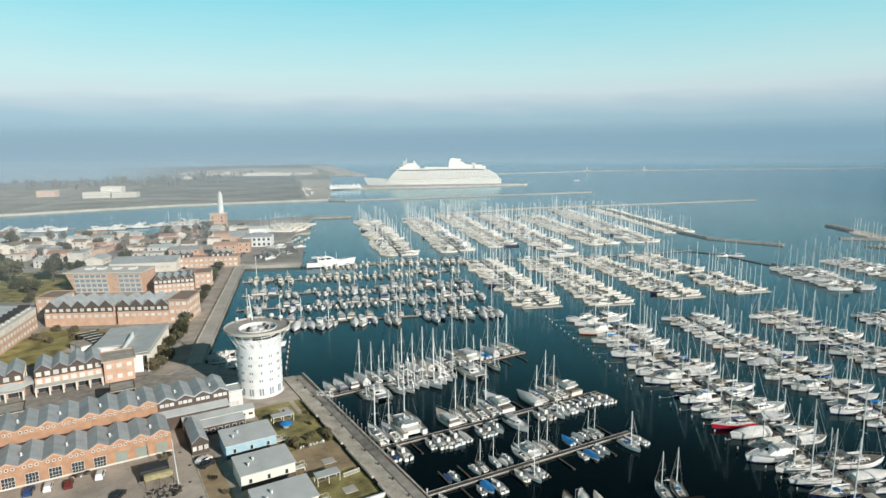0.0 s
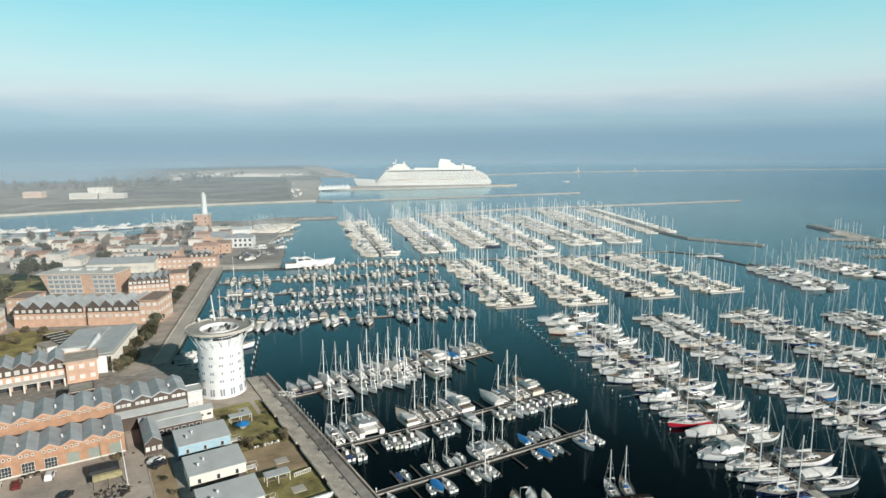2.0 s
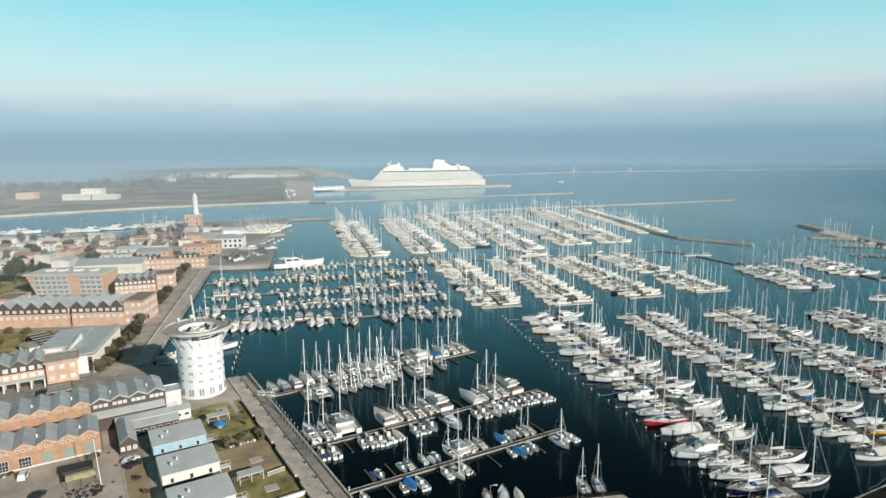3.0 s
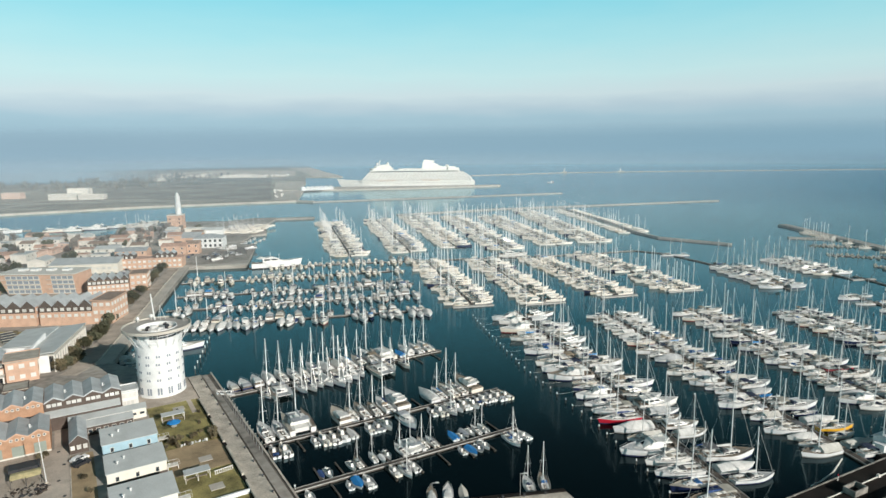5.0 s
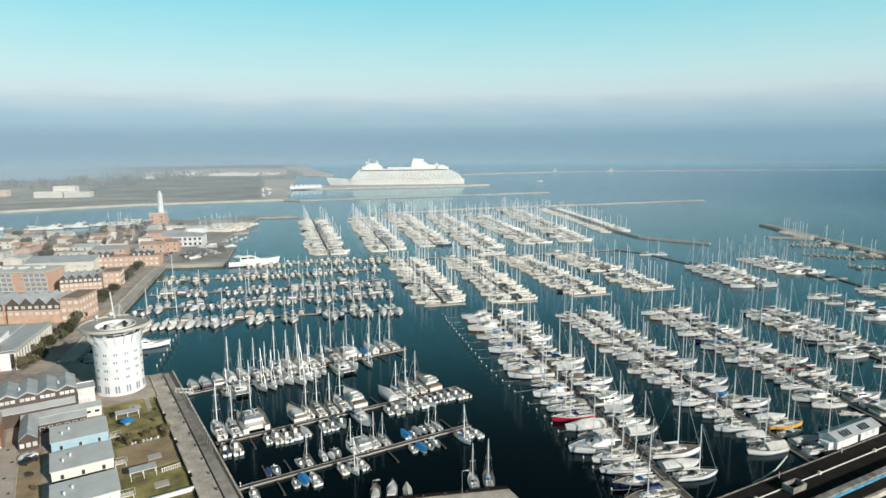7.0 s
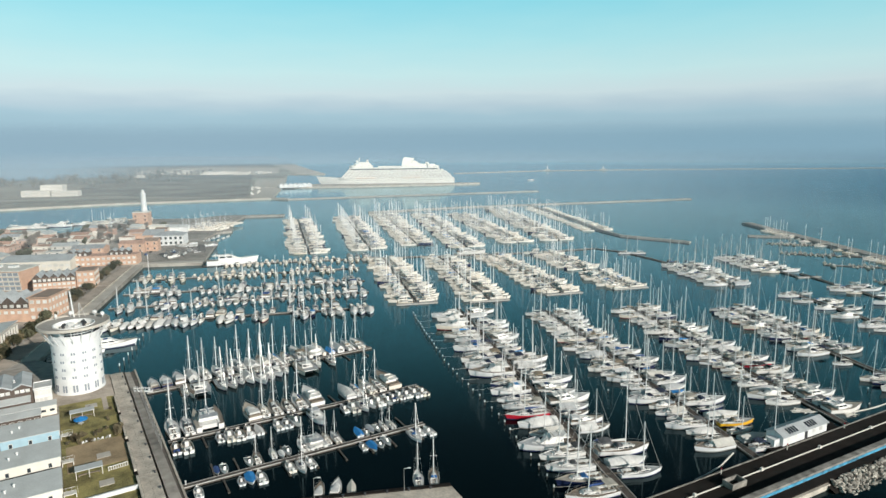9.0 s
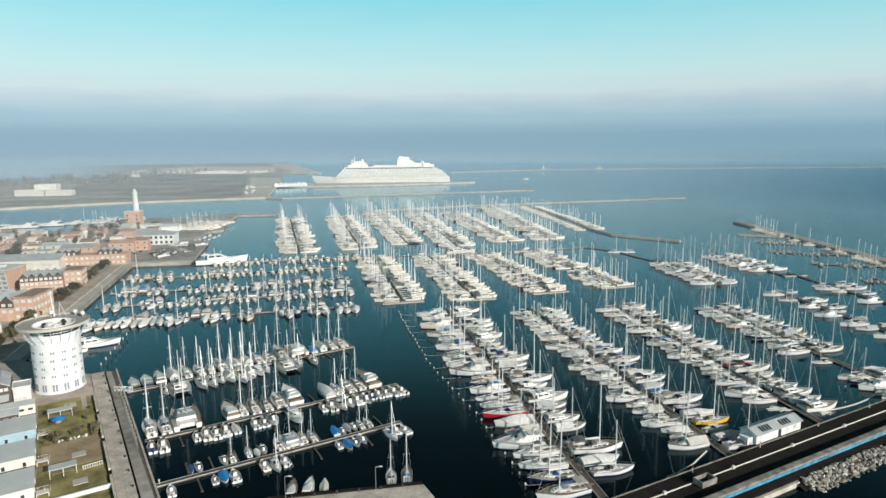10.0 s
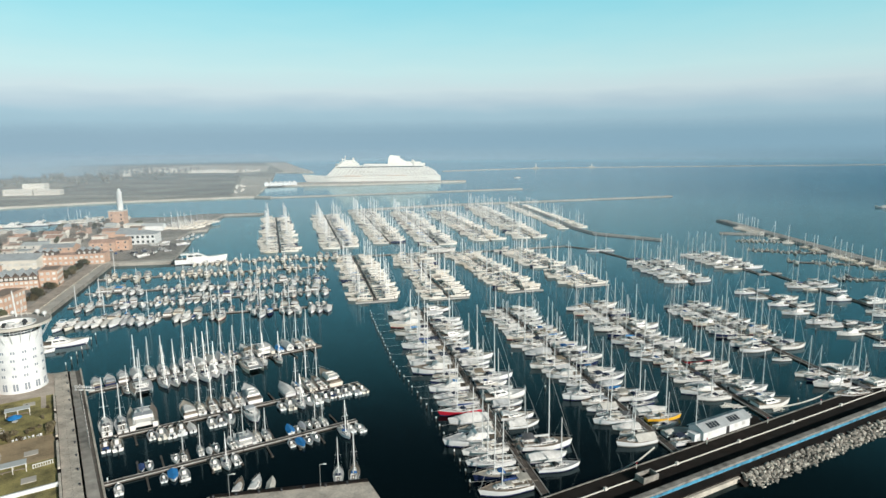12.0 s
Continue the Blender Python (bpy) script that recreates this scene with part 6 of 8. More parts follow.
# ---------------------------------------------------------------- cruise ship
def cruise_ship():
    L, B = 282.0, 34.0
    top = thing("cruise_ship", pose(-104, 1312, 0, 0, 0, 188.1), "large white cruise ship with balcony decks, moored at the long quay", "cruise ship")
    rows = []
    for k in range(17):
        s = k / 16
        x = -L / 2 + L * s
        w = B / 2 * (1.0 if s < 0.72 else max(0.015, 1 - ((s - 0.72) / 0.28) ** 2.0))
        if s < 0.08:
            w *= 0.9 + 1.25 * s
        z = 12.5 + (5.5 * ((s - 0.78) / 0.22) ** 1.3 if s > 0.78 else 0)
        over = 12 * max(0, (s - 0.8) / 0.2) ** 2
        rows.append([(x + over, -w, z), (x + over * 0.5, -w * 0.95, 5), (x, -w * (0.9 if s < 0.8 else 0.9 - 1.5 * (s - 0.8)), -1), (x, w * (0.9 if s < 0.8 else 0.9 - 1.5 * (s - 0.8)), -1), (x + over * 0.5, w * 0.95, 5), (x + over, w, z)])
    part("hull", hull_ship(rows), M_SHIP, top, smooth=True)
    part("main_deck", Geo().add([r[0] for r in rows] + [r[5] for r in rows], [(i, i + 1, 17 + i + 1, 17 + i) for i in range(16)]), M_SHIP, top)
    # superstructure decks: each with a shaded balcony recess behind a white edge
    decks = [(12.5, -134, 100), (15.6, -132, 96), (18.7, -130, 93), (21.8, -126, 90), (24.9, -121, 87), (28.0, -115, 84), (31.0, -108, 81)]
    fin = Geo().box(-0.12, 0.12, -0.0, 1.6, 0, 2.9)
    for i, (z, x0, x1) in enumerate(decks):
        d = part("deck_storey", Geo().box(x0, x1, -B / 2 + 1.6, B / 2 - 1.6, z, z + 3.0), M_SHIPB if i < 6 else M_SHIP, top, "cabin deck with shaded balconies" if i < 6 else "")
        g = Geo()
        for y in (-1, 1):
            ya, yb = sorted((y * (B / 2 - 1.7), y * (B / 2 - 0.02 * i)))
            g.box(x0 - 1, x1 + 1, ya, yb, z - 0.25, z + 0.15)
            yc, yd = sorted((y * (B / 2 - 0.15), y * (B / 2)))
            g.box(x0, x1, yc, yd, z + 0.1, z + 1.0)
            if i < 6:
                n = int((x1 - x0) / 8.0)
                for k in range(n + 1):
                    x = x0 + (x1 - x0) * k / n
                    g.box(x - 2.2, x + 2.2, ya, yb, z, z + 3.0)
        g.box(x1 - 3, x1 + 2, -B / 2 + 1, B / 2 - 1, z, z + 3.0)
        g.box(x0 - 2, x0, -B / 2 + 1, B / 2 - 1, z, z + 1.2)
        part("deck_edge", g, M_SHIP, d)
    part("lido_deck", Geo().box(-106, 83, -B / 2, B / 2, 34.0, 35.2), M_SHIP, top)
    part("windows_band", Geo().box(-104, 80, -B / 2 - 0.05, B / 2 + 0.05, 31.6, 33.4), M_GLASS, top)
    fw = Geo().prism([(22, -13), (66, -13), (72, 0), (66, 13), (22, 13)], 35.2, 40).prism([(26, -11), (58, -11), (63, 0), (58, 11), (26, 11)], 40, 44).prism([(30, -9), (52, -9), (52, 9), (30, 9)], 44, 47)
    part("forward_house", fw, M_SHIP, top, at=pose(11, 0, 0))
    part("bridge_window", Geo().prism([(65.9, -13.1), (72.2, 0), (65.9, 13.1), (65, 13.1), (65, -13.1)], 36.4, 38), M_GLASS, top, at=pose(11, 0, 0))
    part("pool_wind_screen", Geo().box(-38, 22, -B / 2 + 0.5, -B / 2 + 0.9, 35.2, 38).box(-38, 22, B / 2 - 0.9, B / 2 - 0.5, 35.2, 38), M_SHIP, top)
    part("mast", Geo().rod((52, 0, 46), (50, 0, 57), 1.1, 0.6, 8).rod((50, -5, 52), (50, 5, 52), 0.5), M_SHIP, top, at=pose(11, 0, 0))
    for x, y, r in ((67, 5, 2.2), (45, -4, 2.6), (44, 5, 2.0), (-84, 4, 2.2), (-82, -5, 2.4)):
        z = 47 if x > 0 else 42
        part("satellite_dome", Geo().lathe([(0.4, z - 3), (r * 0.9, z + 0.6), (r, z + r), (r * 0.75, z + 1.7 * r), (0.02, z + 2 * r)], 12, centre=(x, y)), M_SHIP, top, smooth=True)
    fu = Geo().loft([[(-58, -8, 35.2), (-38, -8, 35.2), (-38, 8, 35.2), (-58, 8, 35.2)], [(-60, -6.5, 48), (-40, -6.5, 50), (-40, 6.5, 50), (-60, 6.5, 48)],
                     [(-66, -5, 54.5), (-44, -5, 57), (-44, 5, 57), (-66, 5, 54.5)]], closed=True)
    part("funnel", fu, M_SHIP, top, at=pose(10, 0, 0))
    part("funnel_fairing", Geo().profile([(-92, 35.2), (-58, 35.2), (-61, 50), (-66, 50), (-78, 43), (-92, 42)], -7, 7), M_SHIP, top, at=pose(10, 0, 0))
    af = Geo().box(-108, -84, -13, 13, 35.2, 39).box(-100, -84, -10, 10, 39, 42)
    part("aft_house", af, M_SHIP, top)
    lb = Geo().loft([[(x, y * w, z) for y, z in ((-1.6, 0), (1.6, 0), (1.8, 1.6), (0, 2.6), (-1.8, 1.6))] for x, w in ((-6, 0.3), (-4, 1), (4, 1), (6, 0.3))], closed=True).mesh("lifeboat", M_LIFEB)
    for y in (-1, 1):
        for k in range(6):
            part("lifeboat", lb, None, top, "orange-topped lifeboat", at=pose(-60 + k * 14 + (52 if k > 2 else 0), y * (B / 2 + 0.4), 12.8))
    hw = Geo().box(-1.0, 1.0, -0.05, 0.05, 0, 1.0).mesh("hull_window", M_GLASS)
    for y in (-1, 1):
        for k in range(22):
            part("hull_window", hw, None, top, at=pose(-110 + k * 8.4, y * (B / 2) * 0.985, 8.4))


def hull_ship(rows):
    g = Geo().loft(rows, caps=False)
    g.add(rows[0], [(0, 1, 2, 3, 4, 5)])
    return g


cruise_ship()


# ---------------------------------------------------------------- southern dock, D frame: a along it, b toward the open water
D_ANG, D_O = 29.6, (101.8, 127.8)


def D(a, b, z=0.0, turn=0.0):
    c, s = math.cos(radians(D_ANG)), math.sin(radians(D_ANG))
    return pose(D_O[0] + a * c + b * s, D_O[1] + a * s - b * c, z, 0, 0, D_ANG + turn)


def dbox(name, a0, a1, b0, b1, z0, z1, material, label, category):
    return solid(name, Geo().box(a0, a1, -b1, -b0, z0, z1), material, D(0, 0), label, category, kind="structure")


dbox("dock_road", -60, 240, 0.0, 11.7, -3, 1.2, M_CONCD, "near-black concrete dock road", "dock")
dbox("dock_kerb", -60, 240, 0.0, 0.28, 1.2, 1.42, M_PARAPET, "pale kerb along the dock edge", "kerb")
dbox("rail_kerb", -60, 240, 4.44, 4.6, 1.2, 1.5, M_TRIM, "long white painted kerb rail", "kerb")
dbox("parapet", -60, 240, 11.7, 13.2, -3, 3.0, M_PARAPET, "long pale concrete parapet wall", "wall")
dbox("parapet_stripe", -60, 240, 13.2, 13.32, 1.75, 2.45, M_BLUEP, "turquoise painted face of the parapet", "wall")
# the shadow lying on this path is put into its near-black colour
dbox("dock_path", -60, 240, 13.2, 15.6, -3, 1.6, M_CONCD, "service path beside the parapet, shadow in its dark colour", "path")
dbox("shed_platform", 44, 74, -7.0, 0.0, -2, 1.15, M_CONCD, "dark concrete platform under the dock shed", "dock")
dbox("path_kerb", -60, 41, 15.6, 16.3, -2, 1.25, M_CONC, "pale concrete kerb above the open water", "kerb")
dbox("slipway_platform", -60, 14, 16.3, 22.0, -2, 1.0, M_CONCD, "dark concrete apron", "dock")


def dock_shed():
    top = thing("dock_shed", D(48.5, 0, 1.2), "white dock shed with a pale gabled roof and roof windows", "shed")
    LN = 19.5
    part("wall", Geo().box(0, LN, 0.6, 5.6, 0, 2.6), M_WHITEW, top)
    for y0, z0, y1, z1 in ((0.2, 2.5, 3.1, 3.8), (3.1, 3.8, 6.0, 2.5)):
        part("roof", Geo().add([(-0.4, y0, z0), (LN + 0.4, y0, z0), (LN + 0.4, y1, z1), (-0.4, y1, z1), (-0.4, y0, z0 + 0.15), (LN + 0.4, y0, z0 + 0.15), (LN + 0.4, y1, z1 + 0.15), (-0.4, y1, z1 + 0.15)],
                               [(0, 3, 2, 1), (4, 5, 6, 7), (0, 1, 5, 4), (1, 2, 6, 5), (2, 3, 7, 6), (3, 0, 4, 7)]), M_ROOFG, top)
    for x in (0, LN):
        part("gable", Geo().add([(x, 0.6, 2.6), (x, 5.6, 2.6), (x, 3.1, 3.75)], [(0, 2, 1)]), M_WHITEW, top)
    for x in (2.6, 11.0):
        rwn = part("roof_window", Geo().add([(x, 0.8, 2.94), (x + 4.4, 0.8, 2.94), (x + 4.4, 2.5, 3.7), (x, 2.5, 3.7)], [(0, 1, 2, 3)]), M_GLASS, top, "dark roof window")
        bars = Geo()
        for k in range(5):
            xx = x + 4.4 * k / 4
            bars.rod((xx, 0.8, 2.96), (xx, 2.5, 3.72), 0.05, n=4)
        part("glazing_bar", bars, M_TRIM, rwn)
    part("door", Geo().box(9.4, 10.6, 0.52, 0.6, 0, 2.1), M_STEELD, top)
    part("lean_to", Geo().box(-2.4, -0.1, 1.5, 4.2, 0, 2.0), M_WHITEW, top)
    for x in (2, 5, 13, 16):
        part("window", Geo().box(x, x + 1.2, 0.53, 0.6, 1.0, 2.0), M_CURT, top)


dock_shed()


# ---------------------------------------------------------------- west quay with its raised walk, mooring poles, garden
def wbox(name, u0, u1, v0, v1, z0, z1, material, label, category, kind="structure"):
    return solid(name, Geo().box(u0, u1, v0, v1, z0, z1), material, W(0, 0), label, category, kind=kind)


# the quay edge runs along v at u = 46
walk_way = thing("quay_walk", W(0, 0), "weathered concrete quay walkway of large cast slabs", "quay", kind="structure")
part("bed", Geo().box(40.6, 44.8, -80, 35.5, G0 - 0.3, LAND - 0.03), M_CONCD, walk_way)
slab = [Geo().box(0.01, 2.09, 0.01, 4.25, 0, 0.06, taper=0.008).mesh("slab", M_CONC) for _ in range(2)]
for i in range(2):
    for k in range(27):
        part("slab", slab[(i * 5 + k * 3) % 4 == 0], None, walk_way, at=pose(40.6 + 2.1 * i, -80 + 4.277 * k, LAND - 0.03))

wbox("quay_ledge", 44.8, 48.6, -80, 37, -3, 1.5, M_LANDING, "lower weathered grey landing along the quay", "quay")
wbox("quay_lip", 48.6, 49.1, -80, 38.5, -3, 1.72, M_CONC, "narrow pale concrete lip along the landing", "quay")
wbox("quay_step", 44.8, 45.3, -80, 36, 1.5, 2.0, M_CONC, "pale step between walkway and landing", "step")
qw = thing("quay_wall", W(0, 0), "low weathered wall in blocks between garden and quay", "wall", kind="structure")
blk = Geo().box(0, 0.6, 0.04, 3.3, G0 - 0.3, LAND + 0.75, taper=0.02).mesh("block", M_CONC)
for k in range(27):
    if k % 6 != 4:
        part("block", blk, None, qw, at=pose(40.0, -80 + 3.4 * k, 0))
part("footing", Geo().box(39.9, 40.7, -80, 12, G0 - 0.3, LAND + 0.1), M_CONCD, qw)
wbox("lawn", 25.0, 40.0, -60, 22, G0 - 0.2, G0 + 0.06, M_GRASS, "patchy green and brown lawn of the quay garden", "lawn")
wbox("garden_wall", 27.5, 40.0, -50.8, -50.3, G0, G0 + 1.1, M_WHITEW, "low white wall across the quay garden", "wall")
wbox("garden_path", 36.6, 38.0, 4, 15, G0 - 0.2, G0 + 0.08, M_YARD, "beige path to the tower forecourt", "path")
wbox("garden_earth", 26.0, 40.0, -34, -18, G0 - 0.2, G0 + 0.1, M_EARTH, "bare brown garden earth", "earth")
wbox("tower_forecourt", 20, 40.6, 15, 37, G0 - 0.2, G0 + 0.09, M_YARD, "brownish paved forecourt round the tower", "forecourt")
wbox("yard", -70, 0.6, -60, -0.3, G0 - 0.2, G0 + 0.05, M_YARD, "brownish paved warehouse yard", "yard")
wbox("alley", 0.6, 4.0, -60, 14, G0 - 0.2, G0 + 0.06, M_YARD, "brown paved alley", "road")
wbox("verge", 4.0, 9.5, -60, -7, G0 - 0.2, G0 + 0.04, M_EARTH, "dry earth verge", "verge")
g = Geo().prism([(6, 103.5), (19, 123.3), (54.5, 130.7), (61, 118.5), (61, 30), (6, 30)], -3, 2.0)
solid("south_quay", g, M_CONC, label="pale weathered concrete quay head", category="quay", kind="structure")
g = Geo().prism([(19, 123.3), (54.5, 130.7), (54.9, 129.7), (19.3, 122.3)], 2.0, 2.3)
solid("south_quay_kerb", g, M_CONCD, label="dark kerb along the quay head", category="kerb", kind="structure")


# kerb and drain covers along the alley
ak = thing("alley_kerb", W(0, 0), "worn pale kerb stones along the alley", "kerb", kind="structure")
kb = Geo().box(0, 0.3, 0.02, 1.9, G0 - 0.1, G0 + 0.2, taper=0.02).mesh("kerb_stone", M_CONC)
for k in range(26):
    part("kerb_stone", kb, None, ak, at=pose(4.0, -58 + 2.0 * k, 0))
for k in range(7):
    solid("drain_cover", Geo().rod((0, 0, 0), (0, 0, 0.04), 0.42, n=12), M_STEELD, W(1.6 + 1.2 * (k % 2), -54 + 8.6 * k, G0 + 0.06), "dark round drain cover in the alley", "drain cover", "drain covers")


# gangway from the quay to the first pier, mooring rings and a rail along the lip
gw = thing("gangway", W(46.2, 15.2, 1.75, 0), "white steel gangway from the quay down to the floating pier", "gangway", kind="structure")
part("deck", Geo().add([(0, -0.7, 0.2), (5.6, -0.7, -1.25), (5.6, 0.7, -1.25), (0, 0.7, 0.2), (0, -0.7, 0.4), (5.6, -0.7, -1.05), (5.6, 0.7, -1.05), (0, 0.7, 0.4)], [(0, 3, 2, 1), (4, 5, 6, 7), (0, 1, 5, 4), (1, 2, 6, 5), (2, 3, 7, 6), (3, 0, 4, 7)]), M_STEELW, gw)
for y in (-0.7, 0.7):
    rl = Geo().rod((0, y, 1.4), (5.6, y, -0.05), 0.06, n=5)
    for k in range(6):
        rl.rod((k * 1.1, y, 0.3 - k * 0.285), (k * 1.1, y, 1.4 - k * 0.285), 0.04, n=4)
    part("hand_rail", rl, M_STEELW, gw)
for k in range(12):
    b = thing("bollard", W(44.3, 30 - k * 8.4, LAND + 0.03), "small rusty mooring bollard on the quay walk", "bollard", "bollards")
    part("body", Geo().lathe([(0.24, 0), (0.17, 0.3), (0.3, 0.42), (0.26, 0.52), (0, 0.56)], 10), M_STEELD, b)


# ---------------------------------------------------------------- haze sheets over the harbour and the far sea
def fog_mat(left=False, low=0.18, high=0.42, rise=35.0, edge=(-300, -620), lit=False, crest=140.0):
    """A thin sheet of haze that glows in its own colour; lit: near haze that only scatters the daylight falling on it.
    """
    m = bpy.data.materials.new("distance_haze")
    m.use_nodes = True
    nt = m.node_tree
    nt.nodes.clear()
    out = nt.nodes.new("ShaderNodeOutputMaterial")
    mx = nt.nodes.new("ShaderNodeMixShader")
    tr = nt.nodes.new("ShaderNodeBsdfTransparent")
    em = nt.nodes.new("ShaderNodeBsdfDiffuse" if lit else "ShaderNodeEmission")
    if lit:      # fixed shading normal, so the sheet is lit alike all along, whichever way it bends
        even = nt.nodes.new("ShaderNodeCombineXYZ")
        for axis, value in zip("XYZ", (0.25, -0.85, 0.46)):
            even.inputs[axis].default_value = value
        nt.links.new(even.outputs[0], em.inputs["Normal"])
    co = nt.nodes.new("ShaderNodeTexCoord")
    sep = nt.nodes.new("ShaderNodeSeparateXYZ")
    nt.links.new(co.outputs["Object"], sep.inputs[0])
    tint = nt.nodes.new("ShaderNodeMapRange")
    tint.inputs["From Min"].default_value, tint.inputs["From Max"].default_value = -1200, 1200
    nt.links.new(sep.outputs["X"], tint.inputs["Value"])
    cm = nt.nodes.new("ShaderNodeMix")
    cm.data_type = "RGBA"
    # these tints are the distance haze laid over whatever stands behind the sheet
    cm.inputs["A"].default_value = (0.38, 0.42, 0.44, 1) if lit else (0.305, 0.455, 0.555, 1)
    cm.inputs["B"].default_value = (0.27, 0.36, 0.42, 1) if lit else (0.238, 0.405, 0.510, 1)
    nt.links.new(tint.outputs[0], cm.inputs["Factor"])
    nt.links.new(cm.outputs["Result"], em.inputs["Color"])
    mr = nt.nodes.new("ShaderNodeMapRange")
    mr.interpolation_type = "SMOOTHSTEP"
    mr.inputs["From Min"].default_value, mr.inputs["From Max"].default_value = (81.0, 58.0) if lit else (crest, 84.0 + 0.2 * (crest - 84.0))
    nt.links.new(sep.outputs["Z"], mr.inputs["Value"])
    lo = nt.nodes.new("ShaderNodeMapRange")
    lo.inputs["From Min"].default_value, lo.inputs["From Max"].default_value = 1.0, rise
    nt.links.new(sep.outputs["Z"], lo.inputs["Value"])
    both = nt.nodes.new("ShaderNodeMath")
    both.operation = "MULTIPLY"
    nt.links.new(mr.outputs[0], both.inputs[0])
    nt.links.new(lo.outputs[0], both.inputs[1])
    mr = both
    nz = nt.nodes.new("ShaderNodeTexNoise")
    nz.inputs["Scale"].default_value = 0.0022
    nz.inputs["Detail"].default_value = 3
    nt.links.new(co.outputs["Object"], nz.inputs["Vector"])
    m2 = nt.nodes.new("ShaderNodeMapRange")
    m2.inputs["From Min"].default_value, m2.inputs["From Max"].default_value = 0.3, 0.7
    m2.inputs["To Min"].default_value, m2.inputs["To Max"].default_value = low, high
    nt.links.new(nz.outputs["Fac"], m2.inputs["Value"])
    mu = nt.nodes.new("ShaderNodeMath")
    mu.operation = "MULTIPLY"
    nt.links.new(mr.outputs[0], mu.inputs[0])
    nt.links.new(m2.outputs[0], mu.inputs[1])
    if left:
        fd = nt.nodes.new("ShaderNodeMapRange")
        fd.interpolation_type = "SMOOTHSTEP"
        fd.inputs["From Min"].default_value, fd.inputs["From Max"].default_value = edge
        nt.links.new(sep.outputs["X"], fd.inputs["Value"])
        m3 = nt.nodes.new("ShaderNodeMath")
        m3.operation = "MULTIPLY"
        nt.links.new(mu.outputs[0], m3.inputs[0])
        nt.links.new(fd.outputs[0], m3.inputs[1])
        mu = m3
    nt.links.new(mu.outputs[0], mx.inputs[0])
    nt.links.new(tr.outputs[0], mx.inputs[1])
    nt.links.new(em.outputs[0], mx.inputs[2])
    nt.links.new(mx.outputs[0], out.inputs[0])
    return m


# sheets of distance haze from inside the marina out to the far sea, one behind the other; the near four are lit, the
# far three emit their colour; each begins softly above the water
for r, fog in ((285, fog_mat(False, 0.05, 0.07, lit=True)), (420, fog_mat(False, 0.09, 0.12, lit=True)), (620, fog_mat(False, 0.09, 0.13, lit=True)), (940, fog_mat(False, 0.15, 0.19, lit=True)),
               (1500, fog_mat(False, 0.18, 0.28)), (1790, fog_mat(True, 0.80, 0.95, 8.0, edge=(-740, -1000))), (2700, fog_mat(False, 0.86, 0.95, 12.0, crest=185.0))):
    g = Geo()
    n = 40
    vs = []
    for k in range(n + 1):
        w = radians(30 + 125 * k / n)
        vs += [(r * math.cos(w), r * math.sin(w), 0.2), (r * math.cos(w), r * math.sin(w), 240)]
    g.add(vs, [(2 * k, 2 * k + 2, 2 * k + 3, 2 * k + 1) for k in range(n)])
    solid("backdrop_haze", g, fog, label="thin bluish sheet added over the water for distance haze", category="haze", kind="structure")


# ---------------------------------------------------------------- trees and shrubs
def crown_geo(r, h, n, leaf, seed, limbs=7):
    """Leaf clumps round the ends of limbs: an uneven crown with gaps."""
    rnd = random.Random(seed)
    g = Geo()
    lobes = []
    for k in range(limbs):
        a = rnd.uniform(0, 2 * math.pi)
        d = rnd.uniform(0.1, 0.62) * r
        lobes.append((math.cos(a) * d, math.sin(a) * d, rnd.uniform(0.25, 0.8) * h, rnd.uniform(0.32, 0.5) * r))
    for _ in range(n):
        x, y, z, q = rnd.choice(lobes)
        v = Vector((rnd.gauss(0, 1), rnd.gauss(0, 1), rnd.gauss(0, 0.8))).normalized() * q * rnd.uniform(0.55, 1.05)
        c = Vector((x, y, z)) + v
        u = Vector((rnd.uniform(-1, 1), rnd.uniform(-1, 1), rnd.uniform(-0.6, 0.6))).normalized()
        w = u.orthogonal().normalized()
        s = leaf * rnd.uniform(0.6, 1.3)
        g.add([c - u * s, c - w * s * 0.6, c + u * s, c + w * s * 0.6], [(0, 1, 2, 3)])
    return g, lobes


def trunk_geo(h, r, lobes, base):
    g = Geo().rod((0, 0, -0.3), (0, 0, base), r, r * 0.7, 7)
    for x, y, z, q in lobes:
        g.rod((0, 0, base * 0.8), (x, y, base + z * 0.75), r * 0.45, r * 0.12, 5)
    return g


TREES = {}
for key, r, h, n, leaf, base, m in (("pine", 5.0, 4.5, 900, 0.55, 4.5, M_LEAF), ("olive", 3.2, 4.0, 650, 0.42, 1.2, M_LEAFO), ("bush", 1.7, 1.9, 320, 0.26, 0.2, M_LEAFO), ("bare", 4.0, 6.0, 420, 0.45, 2.6, M_LEAFB), ("dense", 4.0, 4.2, 900, 0.5, 1.0, M_LEAF)):
    for i in range(2):
        cg, lb = crown_geo(r, h, n, leaf, 100 + i * 7 + len(key))
        TREES[key, i] = (trunk_geo(h, 0.05 * r + 0.06, lb, base).mesh("trunk", M_BARK), cg.mesh("crown", m), base)
TREE_LABEL = {"pine": ("umbrella_pine", "dark green umbrella pine with spreading crown", "tree"), "olive": ("olive_tree", "bushy olive-green tree beside the promenade", "tree"),
              "bush": ("shrub", "low brownish green garden shrub", "shrub"), "bare": ("winter_tree", "greyish bare winter tree among the houses", "tree"), "dense": ("evergreen_tree", "dense dark evergreen tree", "tree")}


